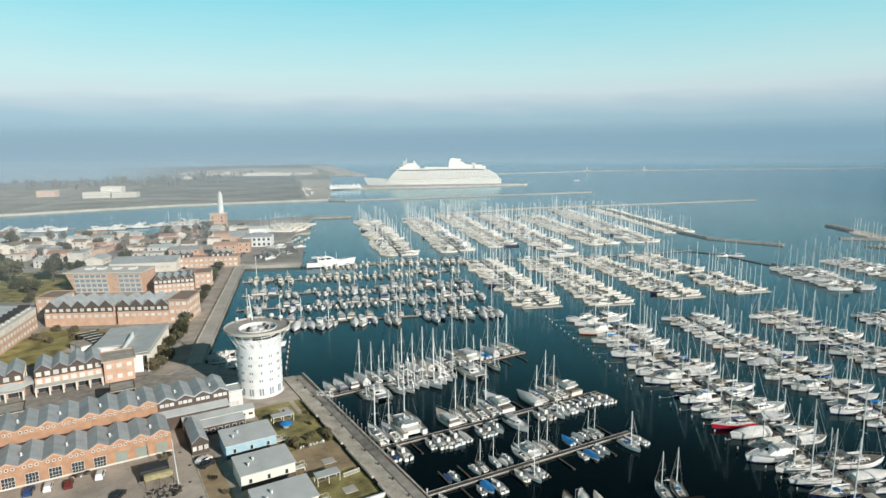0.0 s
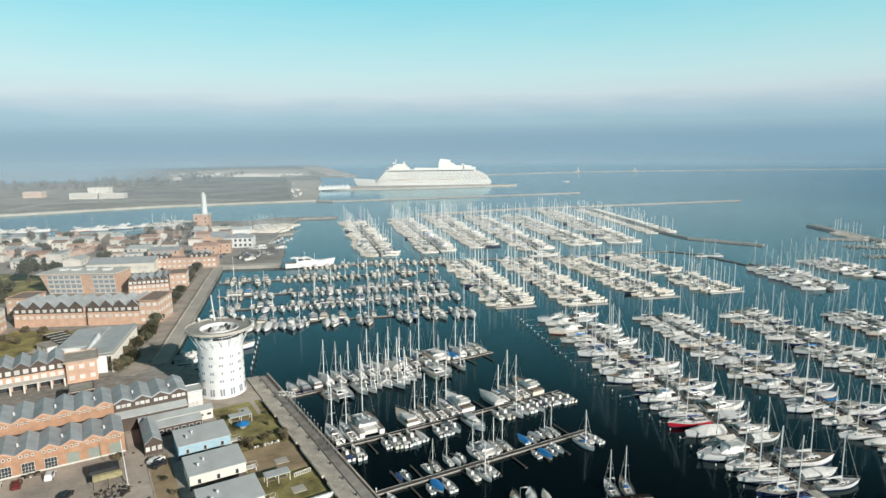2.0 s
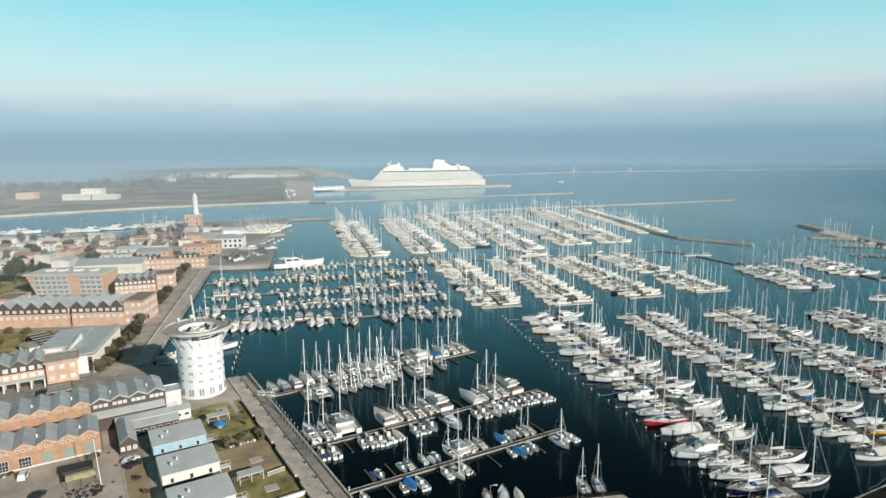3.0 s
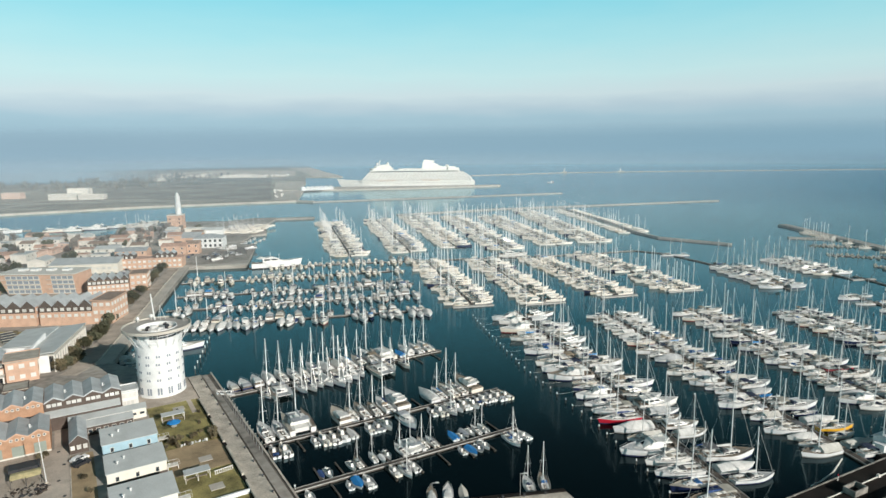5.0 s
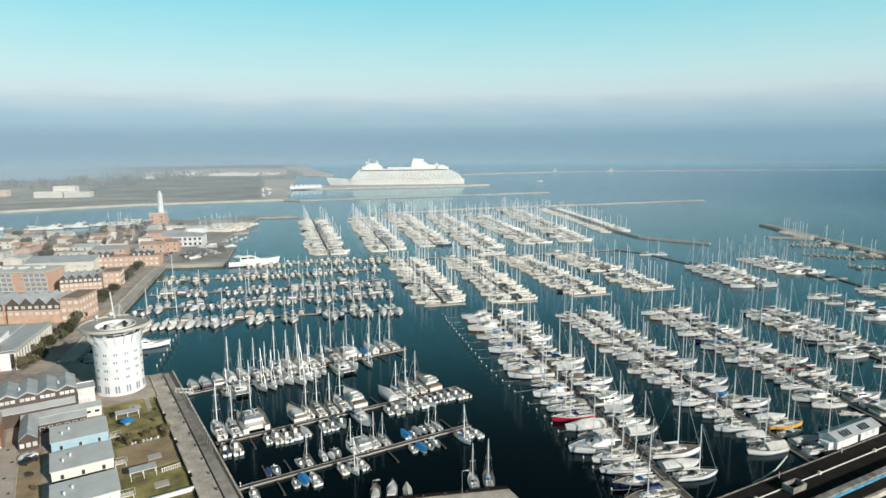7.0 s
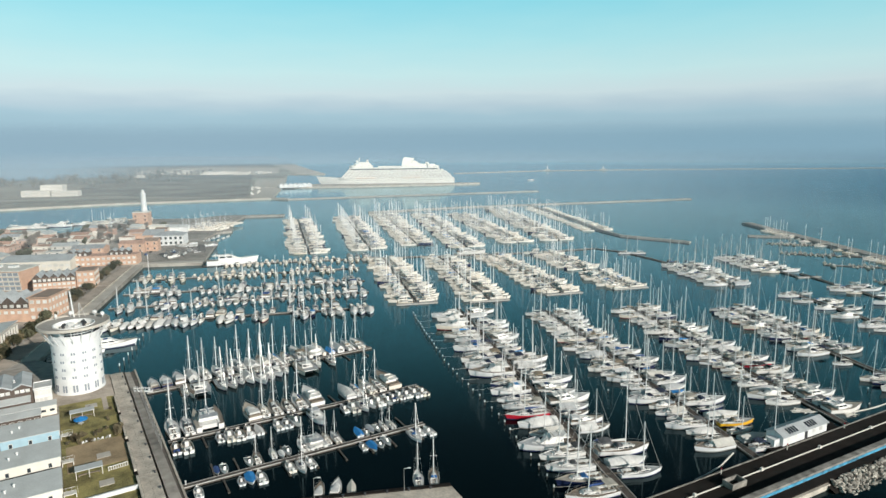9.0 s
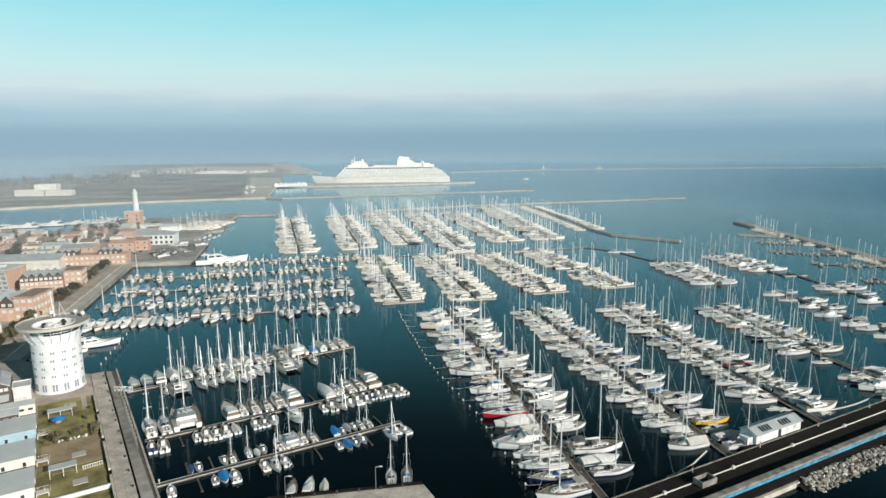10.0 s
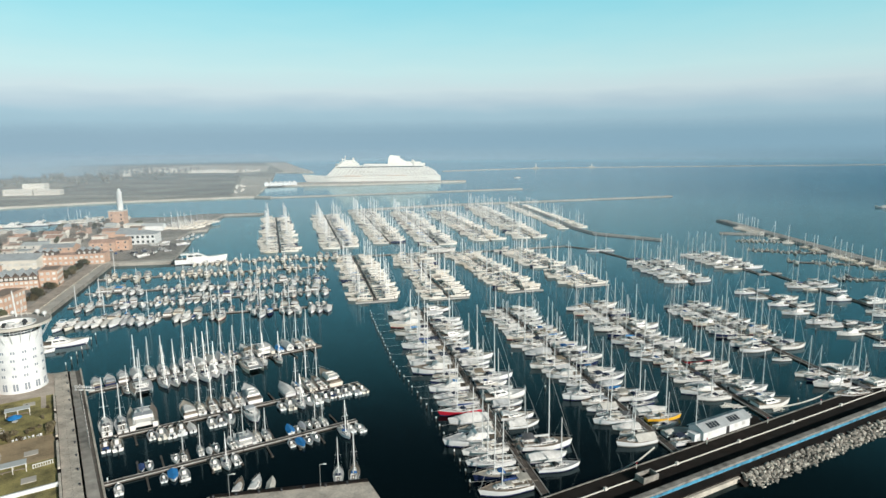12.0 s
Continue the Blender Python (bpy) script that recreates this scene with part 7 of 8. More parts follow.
def tree(key, x, y, scale=1.0, z=None, seed=0):
    t, c, base = TREES[key, seed % 2]
    nm, lab, cat = TREE_LABEL[key]
    top = thing(nm, pose(x, y, G0 if z is None else z, 0, 0, seed * 47 % 360) @ Matrix.Diagonal((scale, scale, scale, 1)), lab, cat, "trees")
    part("trunk", t, None, top)
    part("crown", c, None, top, at=pose(0, 0, base * 0.85))
    return top


rnd = random.Random(11)
for k in range(64):                        # green belt between the asphalt lane and the houses
    t = (k / 63) ** 1.3
    off = rnd.uniform(12.8, 18.5 - 3 * t)
    x, y = -103.5 - 60 * t - 0.955 * off, 208 + 192 * t - 0.298 * off + rnd.uniform(-2, 2)
    tree(("olive", "bush", "dense")[k % 3], x, y, rnd.uniform(0.55, 0.95) * (1.9 if k % 3 == 1 else 1.0), seed=k)
for x, y, s in ((-263, 349, 2.0), (-250, 352, 1.7), (-254, 320, 1.5), (-284, 340, 2.0), (-300, 352, 1.8), (-270, 330, 1.4), (-318, 372, 1.9), (-335, 360, 1.7), (-340, 395, 1.6), (-390, 470, 1.8), (-375, 482, 1.5), (-310, 330, 1.5), (-240, 300, 1.0), (-290, 300, 1.3)):
    tree("pine" if s > 1.6 else "dense", x, y, s * 0.9, seed=int(-x))
for k in range(90):                        # winter trees scattered in the town
    x, y = rnd.uniform(-470, -235), rnd.uniform(400, 590)
    if x < -310 and y > 530:
        continue
    tree("bare" if k % 4 else "dense", x, y, rnd.uniform(0.8, 1.5), seed=k)
for k in range(22):                        # courtyard
    tree("bush", -190 + rnd.uniform(0, 50), 232 + rnd.uniform(-3, 20), rnd.uniform(0.9, 1.6), seed=k)
for k in range(26):                        # hedge and shrubs of the quay garden
    u, v = rnd.uniform(26.5, 39.5), rnd.uniform(-18, -11)
    x, y = Wp(u, v)
    tree("bush", x, y, rnd.uniform(0.5, 1.0), seed=k + 3)
for u, v, s in ((38.2, 3, 0.5), (37, -5, 0.6), (30, 6, 0.4), (33, 8, 0.4), (6, -14, 0.6), (7, -22, 0.7), (8, -30, 0.6), (-2.5, -4.6, 0.9), (-1.2, -3.2, 0.7)):
    x, y = Wp(u, v)
    tree("bush", x, y, s, seed=int(u * 3))

# courtyard lawn between the brick rows
g = Geo().prism([(-196, 206), (-130, 206), (-128, 252), (-196, 252)], G0 - 0.3, G0 + 0.05)
solid("courtyard_lawn", g, M_GRASS, label="brownish green courtyard lawn", category="lawn", kind="structure")
g = Geo().prism([(-168, 222), (-132, 224), (-132, 229), (-168, 227)], G0 - 0.3, G0 + 0.12)
solid("courtyard_path", g, M_PAVE, label="pale courtyard path", category="path", kind="structure")
g = Geo().prism([(-340, 300), (-235, 300), (-240, 372), (-345, 380)], G0 - 0.3, G0 + 0.06)
solid("park_lawn", g, M_GRASS, label="green park lawn under the pines", category="lawn", kind="structure")


# ---------------------------------------------------------------- garden furniture, posts, cars
def wthing(name, u, v, label, category, group="", turn=0.0, z=None):
    return thing(name, W(u, v, G0 if z is None else z, turn), label, category, group)


def parasol():
    top = wthing("parasol", 30.2, -4.2, "bright blue round garden parasol on the lawn", "parasol")
    g = Geo()
    n = 8
    vs = [(1.9 * math.cos(2 * math.pi * k / n), 1.9 * math.sin(2 * math.pi * k / n), 2.0) for k in range(n)] + [(0, 0, 2.75)]
    vs2 = [(x, y, z - 0.22) for x, y, z in vs[:n]]
    g.add(vs + vs2, [(k, (k + 1) % n, n) for k in range(n)] + [(k, n + 1 + k, n + 1 + (k + 1) % n, (k + 1) % n) for k in range(n)])
    part("canopy", g, M_BLUETARP, top)
    part("pole", Geo().rod((0, 0, 0), (0, 0, 2.75), 0.04), M_STEELW, top)
    part("table", Geo().rod((0, 0, 0.7), (0, 0, 0.75), 0.8, n=12).rod((0, 0, 0), (0, 0, 0.7), 0.05), M_TRIM, top)


parasol()
for u, v, a in ((34.3, -28, 3), (33.9, -43.5, 3), (33.5, 9.5, 2)):
    solid("garden_slab", Geo().box(-1.6, 1.6, -1.5, 1.5, 0, 0.16), M_PAVE, W(u, v, G0 + 0.04), "square pale concrete garden slab on the lawn", "slab", "garden slabs")
bal = wthing("balustrade", 34.6, -37.6, "white garden balustrade with upright posts", "balustrade", turn=7)
part("top_rail", Geo().box(0, 4.6, -0.1, 0.1, 0.95, 1.1), M_TRIM, bal)
part("bottom_rail", Geo().box(0, 4.6, -0.1, 0.1, 0.0, 0.12), M_TRIM, bal)
pm = Geo().box(-0.09, 0.09, -0.09, 0.09, 0.12, 0.95).mesh("baluster", M_TRIM)
for k in range(9):
    part("baluster", pm, None, bal, at=pose(0.2 + k * 0.53, 0, 0))
for k in range(8):
    u, v = 30.0 + k * 0.95 + rnd.uniform(-0.2, 0.2), -17.8 + rnd.uniform(-0.3, 0.3)
    ch = wthing("garden_chair", u, v, "white plastic garden chair on the lawn", "chair", "garden chairs", turn=rnd.uniform(0, 360))
    part("seat", Geo().box(-0.28, 0.28, -0.28, 0.28, 0.4, 0.46), M_STEELW, ch)
    part("backrest", Geo().box(-0.28, 0.28, 0.22, 0.28, 0.46, 0.95), M_STEELW, ch)
    for x in (-0.24, 0.24):
        for y in (-0.24, 0.24):
            part("leg", Geo().rod((x, y, 0), (x, y, 0.4), 0.03, n=4), M_STEELW, ch)

# slim posts along the quay's landing
pst = Geo().rod((0, 0, 0), (0, 0, 3.8), 0.09, 0.07, 6).mesh("shaft", M_POST)
cpm = Geo().rod((0, 0, 3.8), (0, 0, 4.0), 0.12, n=6).mesh("cap", M_TRIM)
for k in range(16):
    p = thing("quay_post", W(47.6, 10 - k * 2.9, 1.5), "slim pale steel post on the quay landing", "post", "quay posts")
    part("shaft", pst, None, p)
    part("cap", cpm, None, p)
# white-topped mooring piles along the fairway
shaft = Geo().rod((0, 0, -2), (0, 0, 2.0), 0.16, 0.15, 7).mesh("shaft", M_WOODP)
cap = Geo().rod((0, 0, 1.6), (0, 0, 2.3), 0.2, 0.18, 8).rod((0, 0, 2.3), (0, 0, 2.45), 0.18, 0.05, 8).mesh("white_cap", M_STEELW)


rope = Geo()
for k in range(6):
    xa, xb = k * 1.1, (k + 1) * 1.1
    rope.rod((xa, 0, 1.5 - 0.16 * xa + 0.02 * xa * xa), (xb, 0, 1.5 - 0.16 * xb + 0.02 * xb * xb), 0.035, n=4, cap=False)
rope = rope.mesh("rope", M_TRIM)


def mooring_pile(x, y, s=0.72, tie=None):
    p = thing("mooring_post", pose(x, y, 0) @ Matrix.Diagonal((1, 1, s, 1)), "dark mooring post with white cap standing in the water", "mooring post", "mooring posts")
    part("shaft", shaft, None, p)
    part("white_cap", cap, None, p)
    if tie is not None:
        part("rope", rope, None, p, "pale sagging mooring rope", at=pose(0, 0, 0, 0, 0, tie))


line = [(33, 284), (52, 213), (70, 166), (81, 126.5)]
for (x0, y0), (x1, y1) in zip(line, line[1:]):
    n = int(math.hypot(x1 - x0, y1 - y0) / 4.6)
    for k in range(n):
        mooring_pile(x0 + (x1 - x0) * k / n + rnd.uniform(-0.3, 0.3), y0 + (y1 - y0) * k / n, tie=18 + rnd.uniform(-14, 14) if k % 2 else None)
for k in range(7):
    mooring_pile(-69.5 - 1.7 * k, 207.5 + 6.0 * k, 1.3)
for k in range(30):                         # loose piles behind the sterns of other rows
    key = ("M2", "M3", "M4", "M5", "M8")[k % 5]
    a, b = (Vector(q) for q in PIERS[key])
    d = (b - a).normalized()
    n = Vector((-d.y, d.x)) * (1 if k % 2 else -1)
    q = a + (b - a) * rnd.uniform(0.1, 0.95) + n * 17.5
    mooring_pile(q.x, q.y, 0.55)


def car(u, v, turn, paint, label, van=False, z0=G0 + 0.05):
    top = wthing("van" if van else "car", u, v, label, "van" if van else "car", "parked vehicles", turn=turn, z=z0)
    h = 0.35 if van else 0.0
    part("body", Geo().profile([(-2.1, 0.3), (2.1, 0.3), (2.15, 0.75), (2.0, 0.92), (1.1, 1.0), (-2.1, 1.0 + h * 0.3), (-2.15, 0.6)], -0.86, 0.86), paint, top)
    part("roof", Geo().loft([[(-2.0 if van else -1.9, -0.8, 0.95), (1.15, -0.8, 0.95), (1.15, 0.8, 0.95), (-2.0 if van else -1.9, 0.8, 0.95)],
                             [(-1.95 if van else -1.35, -0.68, 1.45 + h), (0.35, -0.68, 1.45 + h), (0.35, 0.68, 1.45 + h), (-1.95 if van else -1.35, 0.68, 1.45 + h)]], closed=True), paint, top)
    part("windscreen", Geo().add([(1.10, -0.74, 1.0), (1.10, 0.74, 1.0), (0.42, 0.64, 1.42 + h), (0.42, -0.64, 1.42 + h)], [(0, 1, 2, 3)]), M_GLASSD, top)
    wh = Geo().joined(Geo().rod((0, 0, -0.1), (0, 0, 0.1), 0.33, n=12), pose(0, 0, 0, 90)).mesh("wheel", M_TYRE)
    for x in (-1.35, 1.35):
        for y in (-0.8, 0.8):
            part("wheel", wh, None, top, at=pose(x, y, 0.33))
    sg = Geo()
    for y in (-1, 1):
        sg.add([(-1.6, y * 0.795, 1.02), (0.9, y * 0.795, 1.02), (0.35, y * 0.70, 1.4 + h), (-1.3, y * 0.70, 1.4 + h)], [(0, 1, 2, 3)])
    part("side_window", sg, M_GLASSD, top)


car(-17.2, -5.4, 78, M_CARW, "white van parked nose to the warehouse", True)
car(-32.2, -4.6, 80, M_CARB, "dark blue car parked in the yard")
car(-28.3, -4.8, 85, M_CARW, "white car parked in the yard")
car(-24.0, -6.0, 84, M_REDCAR, "dark red pickup parked in the yard")
car(6.3, -11.0, 30, M_CARW, "white car parked beside the brick cottage")
car(6.6, -13.8, 30, M_ENGINE, "black car parked beside the brick cottage")
car(-13.9, -18.0, 60, M_ENGINE, "black car parked in the yard")
for k in range(9):
    m = W(0, 0).inverted() @ Vector((-185 - k * 2.2, 345 + k * 6.5, 0))
    car(m.x, m.y, 70, (M_CARW, M_CARB, M_CAR, M_ENGINE)[k % 4], "car parked behind the promenade", z0=G0)

# yard stall with cream tarpaulin, scrap heap and dark container
st = wthing("container", -8.8, -13.2, "dark steel container in the yard", "container")
part("body", Geo().box(0, 6.6, 0, 3.6, 0, 2.6), M_STEELD, st)
rb = Geo()
for k in range(16):
    rb.box(0.2 + k * 0.4, 0.4 + k * 0.4, -0.06, 0, 0.1, 2.5)
part("rib", rb, M_STEELD, st)
st = wthing("market_stall", -8.2, -18.2, "open stall with a cream and yellow tarpaulin roof", "stall")
part("tarpaulin", Geo().loft([[(0, 0, 2.2), (2, 0, 2.35), (4, 0, 2.15), (6.4, 0, 2.3)], [(0, 1.8, 2.6), (2, 1.8, 2.8), (4, 1.8, 2.65), (6.4, 1.8, 2.75)], [(0, 3.6, 2.4), (2, 3.6, 2.5), (4, 3.6, 2.4), (6.4, 3.6, 2.5)]], caps=False), M_YELLOWC, st)
for x in (0.1, 3.2, 6.3):
    for y in (0.1, 3.5):
        part("post", Geo().rod((x, y, 0), (x, y, 2.4), 0.06, n=5), M_STEELD, st)
for k in range(46):
    s = rnd.uniform(0.2, 0.6)
    g = Geo().box(-s, s, -s * 0.5, s * 0.5, -0.1, s * 0.7, taper=0.1 * s) if k % 3 else Geo().rod((-s * 1.6, 0, 0.1), (s * 1.6, 0.3, 0.5), 0.07, n=5).rod((-s, 0.2, 0.2), (s, -0.5, 0.9), 0.06, n=5)
    solid("scrap_piece", g, M_RUST if k % 4 else M_STEELD, W(rnd.uniform(-9, -0.5), rnd.uniform(-25, -19), G0 + 0.15- 0.08, rnd.uniform(0, 360)), "rusty scrap piece heaped in the yard", "scrap", "scrap heap")
for k in range(12):
    s = rnd.uniform(0.25, 0.6)
    solid("crate", Geo().box(-s, s, -s, s, 0, s * 1.3, taper=0.03), (M_RUST, M_TEAK, M_STEELW)[k % 3], W(rnd.uniform(-24, -18), rnd.uniform(-2.6, -1.2), G0 + 0.06, rnd.uniform(0, 90)), "small crate by the warehouse wall", "crate", "crates")
fp = wthing("flag_pole", -0.9, -19.0, "tall white flag pole leaning slightly in the yard", "pole")
part("pole", Geo().rod((0, 0, 0), (-0.6, 1.0, 11.5), 0.13, 0.08, 8), M_STEELW, fp)
part("base", Geo().box(-0.4, 0.4, -0.4, 0.4, 0, 0.3), M_CONC, fp)


# ---------------------------------------------------------------- lamps
def lamp(x, y, z, h=7.0, label="slim grey street lamp beside the promenade"):
    top = thing("street_lamp", pose(x, y, z), label, "street lamp", "street lamps")
    part("post", Geo().rod((0, 0, 0), (0, 0, h), 0.08, 0.05, 6), M_POST, top)
    part("arm", Geo().rod((0, 0, h), (1.1, 0, h + 0.2), 0.05, n=5), M_STEELW, top)
    part("lamp_head", Geo().box(0.8, 1.6, -0.16, 0.16, h + 0.14, h + 0.3, taper=0.04), M_STEELW, top)


for x, y in ((24, 122.2), (44, 126.8)):
    lamp(x, y, 2.0, 6.0, "slim lamp on the quay head")
for x, y in ((-300, 470), (-340, 455), (-280, 440), (-360, 500), (-255, 470), (-310, 420)):
    lamp(x, y, G0, 26, "tall floodlight mast in the boatyard")

# quay head: bollards and tyres
for k in range(7):
    b = thing("bollard", pose(20 + k * 5.0, 122.4 + k * 1.04, 2.0), "dark iron mooring bollard on the quay head", "bollard", "bollards")
    part("body", Geo().lathe([(0.28, 0), (0.2, 0.35), (0.34, 0.5), (0.3, 0.62), (0, 0.66)], 10), M_STEELD, b)
for key, x, y, hd, s in (("m", 23.4, 129.3, 97, 0.68), ("m", 27.2, 130.4, 93, 0.72), ("w", 30.8, 130.9, 100, 0.95), ("t", 46.6, 134.9, 100, 0.9), ("t", 50.4, 135.9, 95, 0.95)):
    put_boat(key, x, y, hd, s)
# yachts lying alongside the link pier, one across a pier head, and small craft out at sea
for key, x, y, hd, sc in (("s", 179.6, 453.0, 5, 1.0), ("s", 188.8, 452.9, 185, 1.0), ("M", 62.8, 453.4, 8, 1.5), ("M", 212.1, 1414.9, 190, 1.0), ("M", 588.2, 741.9, 170, 1.1)):
    put_boat(key, x, y, hd, sc)
put_boat("M", -88, 235.5, 25, 1.15)
put_boat("m", -92, 226, 22, 1.0)
for x, y, hd in ((-100, 219, 20), (-95, 213.5, 20), (-101.5, 228, 20), (-97, 222, 200), (-103.5, 224, 20)):
    put_boat("b", x, y, hd, 1.2)
put_boat("b", -46.6, 176.5, 40, 0.8)

# large motor yacht at the cross quay
big = motor_boat(33.0, 6.8, "large white motor yacht with stacked decks at the cross quay", fly=True)
big.name = "motor_yacht"
big.matrix_basis = pose(-105, 412, 0, 0, 0, 22)


# ---------------------------------------------------------------- dock fittings and rock armour
cb = thing("concrete_box", D(18, 7.2, 1.2), "open pale concrete box on the dock", "box")
for x0, x1, y0, y1 in ((0, 5, 0, 0.25), (0, 5, 2.6, 2.85), (0, 0.25, 0.25, 2.6), (4.75, 5, 0.25, 2.6)):
    part("side_wall", Geo().box(x0, x1, y0, y1, 0, 1.5), M_PARAPET, cb)
for k in range(9):
    b = thing("dock_bollard", D(8.4 + k * 24, 4.5, 1.2), "small pale bollard on the dock edge", "bollard", "dock bollards")
    part("body", Geo().box(-0.45, 0.45, -0.35, 0.35, 0, 0.75, taper=0.1), M_TRIM, b)
for pts in ([(173, 169.6), (183.1, 175.2), (194.7, 180.3), (204.6, 187.9), (208.9, 191.2)], [(115, 137.2), (118.1, 139.1), (123.6, 143.6), (129.9, 150.6)]):
    x0, y0 = pts[0]
    bo = thing("floating_boom", pose(x0, y0, 0.15), "thin pale floating hose boom on the water", "boom", "floating booms")
    g = Geo()
    for p, q in zip(pts, pts[1:]):
        for i in range(3):
            r0, r1 = i / 3, (i + 1) / 3
            g.rod((p[0] - x0 + (q[0] - p[0]) * r0, p[1] - y0 + (q[1] - p[1]) * r0, 0), (p[0] - x0 + (q[0] - p[0]) * r1, p[1] - y0 + (q[1] - p[1]) * r1, 0), 0.2, n=6)
    part("hose", g, M_TRIM, bo)
rf = thing("jetty_frame", pose(158.5, 166.0, 0.2, 0, 0, 25), "heap of pale metal frames on a raft beside the dock", "frames")
part("raft", Geo().box(-1, 8.5, -1.2, 4.6, -0.4, 0.25), M_CONCD, rf)
for k in range(14):
    a0 = rnd.uniform(-0.6, 5.5), rnd.uniform(-0.8, 4.0)
    w = rnd.uniform(-0.7, 0.7)
    part("frame_bar", Geo().rod((a0[0], a0[1], 0.4 + 0.06 * k), (a0[0] + 3.0 * math.cos(w), a0[1] + 3.0 * math.sin(w), 0.45 + 0.06 * k), 0.09, n=5), M_STEELW, rf)
for k in range(4):
    rp = thing("ladder_post", D(22 + k * 26, 0.9, 1.2), "short red-topped post on the dock edge", "post", "dock posts")
    part("shaft", Geo().rod((0, 0, 0), (0, 0, 1.3), 0.13, n=6), M_TRIM, rp)
    part("cap", Geo().rod((0, 0, 1.3), (0, 0, 1.7), 0.15, n=6), M_REDHULL, rp)

ROCKS = []
for i in range(6):
    r2 = random.Random(200 + i)
    bm = bmesh.new()
    bmesh.ops.create_icosphere(bm, subdivisions=1, radius=1.0)
    for v in bm.verts:
        v.co = Vector((v.co.x * 1.1, v.co.y * 0.85, v.co.z * 0.75)) * r2.uniform(0.55, 1.25)
    me = bpy.data.meshes.new("rock")
    bm.to_mesh(me)
    bm.free()
    me.materials.append(M_ROCK)
    ROCKS.append(me)
arm = thing("rock_armour", D(0, 0), "sloping armour of pale angular breakwater rocks", "rocks", kind="structure")


def rock_at(a, b, big=1.0):
    t = (b - 15.6) / 5.0
    z = 1.5 - 2.1 * t + rnd.uniform(-0.25, 0.3)
    s = rnd.uniform(0.55, 1.15) * big
    return pose(a, -b, z, rnd.uniform(-40, 40), rnd.uniform(-40, 40), rnd.uniform(0, 360)) @ Matrix.Diagonal((s * rnd.uniform(0.9, 1.3), s, s * rnd.uniform(0.8, 1.1), 1))


for k in range(300):
    part("rock", ROCKS[k % 6], None, arm, at=rock_at(43 + 55 * ((k * 0.618034) % 1.0), 15.9 + 4.6 * ((k * 0.7548777 + 0.11) % 1.0), 0.8))
g = Geo()
data = [([tuple(v.co) for v in me.vertices], [tuple(p.vertices) for p in me.polygons]) for me in ROCKS]
for k in range(1300):
    vs, fs = data[k % 6]
    m = rock_at(rnd.uniform(42, 230), rnd.uniform(15.7, 20.8), 0.7)
    g.add([m @ Vector(v) for v in vs], fs)
o = part("rock_rest", g, M_ROCKR, arm)
o["kind"] = "stuff"
# near-black sheet under the rocks paints the shade in their gaps
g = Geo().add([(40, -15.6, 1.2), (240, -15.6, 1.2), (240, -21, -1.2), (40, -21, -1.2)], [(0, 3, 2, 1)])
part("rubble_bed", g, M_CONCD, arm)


# ---------------------------------------------------------------- the old town and boatyard beyond
def far_house(x, y, w, d, h, ang, wall, roof, kind="gable_x", rise=1.8, label="low pale house with a tiled roof in the old town"):
    return block("town_house", pose(x, y, G0, 0, 0, ang), w, d, h, wall, roof, label, 2 if h > 4.5 else 1, max(2, int(w / 5)) if y < 490 else 0, kind, rise, M_GLASS, (1.1, 1.3), "f", "town houses")


rnd = random.Random(31)
spots = []
tries = 0
while len(spots) < 78 and tries < 4000:
    tries += 1
    x, y = rnd.uniform(-500, -228), rnd.uniform(392, 592)
    if (x < -300 and y > 522) or (y > 560 and x > -330):
        continue
    if -250 < x < -195 and 370 < y < 412:
        continue
    if all((x - a) ** 2 + (y - b) ** 2 > 17 ** 2 for a, b in spots):
        spots.append((x, y))
for i, (x, y) in enumerate(spots):
    w, d = rnd.uniform(9, 20), rnd.uniform(8, 13)
    wall = (M_TOWNW, M_TOWNW, M_TOWNP, M_TOWNW, M_CREAM)[i % 5]
    roof = (M_ROOFT, M_ROOFG, M_ROOFT, M_ROOFG, M_ROOFL, M_ROOFB)[i % 6]
    far_house(x, y, w, d, rnd.uniform(3.2, 6.5), rnd.choice((12, 12, 20, 102, 5)), wall, roof, "gable_x" if i % 3 else "flat", 1.8,
              "low pale house with a tiled roof in the old town" if roof is M_ROOFT else "low pale building with a grey roof in the old town")
for x, y, w, d, h, ang, roof in ((-232, 430, 22, 14, 6, 14, M_ROOFG), (-205, 446, 18, 12, 7, 14, M_ROOFT), (-235, 520, 26, 14, 5, 12, M_ROOFG), (-225, 560, 20, 12, 4.5, 12, M_ROOFL), (-190, 455, 10, 9, 8, 14, M_ROOFB), (-215, 500, 14, 10, 6, 12, M_ROOFG)):
    far_house(x, y, w, d, h, ang, M_BRICKP if roof is not M_ROOFL else M_WHITEW, roof, "gable_x", 2.0, "harbour building with a pitched roof near the lighthouse")
# boats ashore and along the canal
for k in range(20):
    put_boat("kmM"[k % 3], -310 + rnd.uniform(-22, 22), 628 + rnd.uniform(-28, 28), rnd.uniform(0, 360), 1.0, z=G0 + 0.43)
for k, (x, y) in enumerate(((-486, 590), (-472, 591), (-452, 592), (-440, 599), (-396, 606), (-384, 612), (-366, 625), (-350, 638), (-505, 586), (-462, 548))):
    put_boat("M", x, y - 8, rnd.choice((20, 200)), rnd.uniform(0.9, 1.7))
for k in range(16):
    put_boat("st"[k % 2], -216 + (k % 4) * 7, 575 + (k // 4) * 14, 20, 0.95, z=G0 + 0.41)
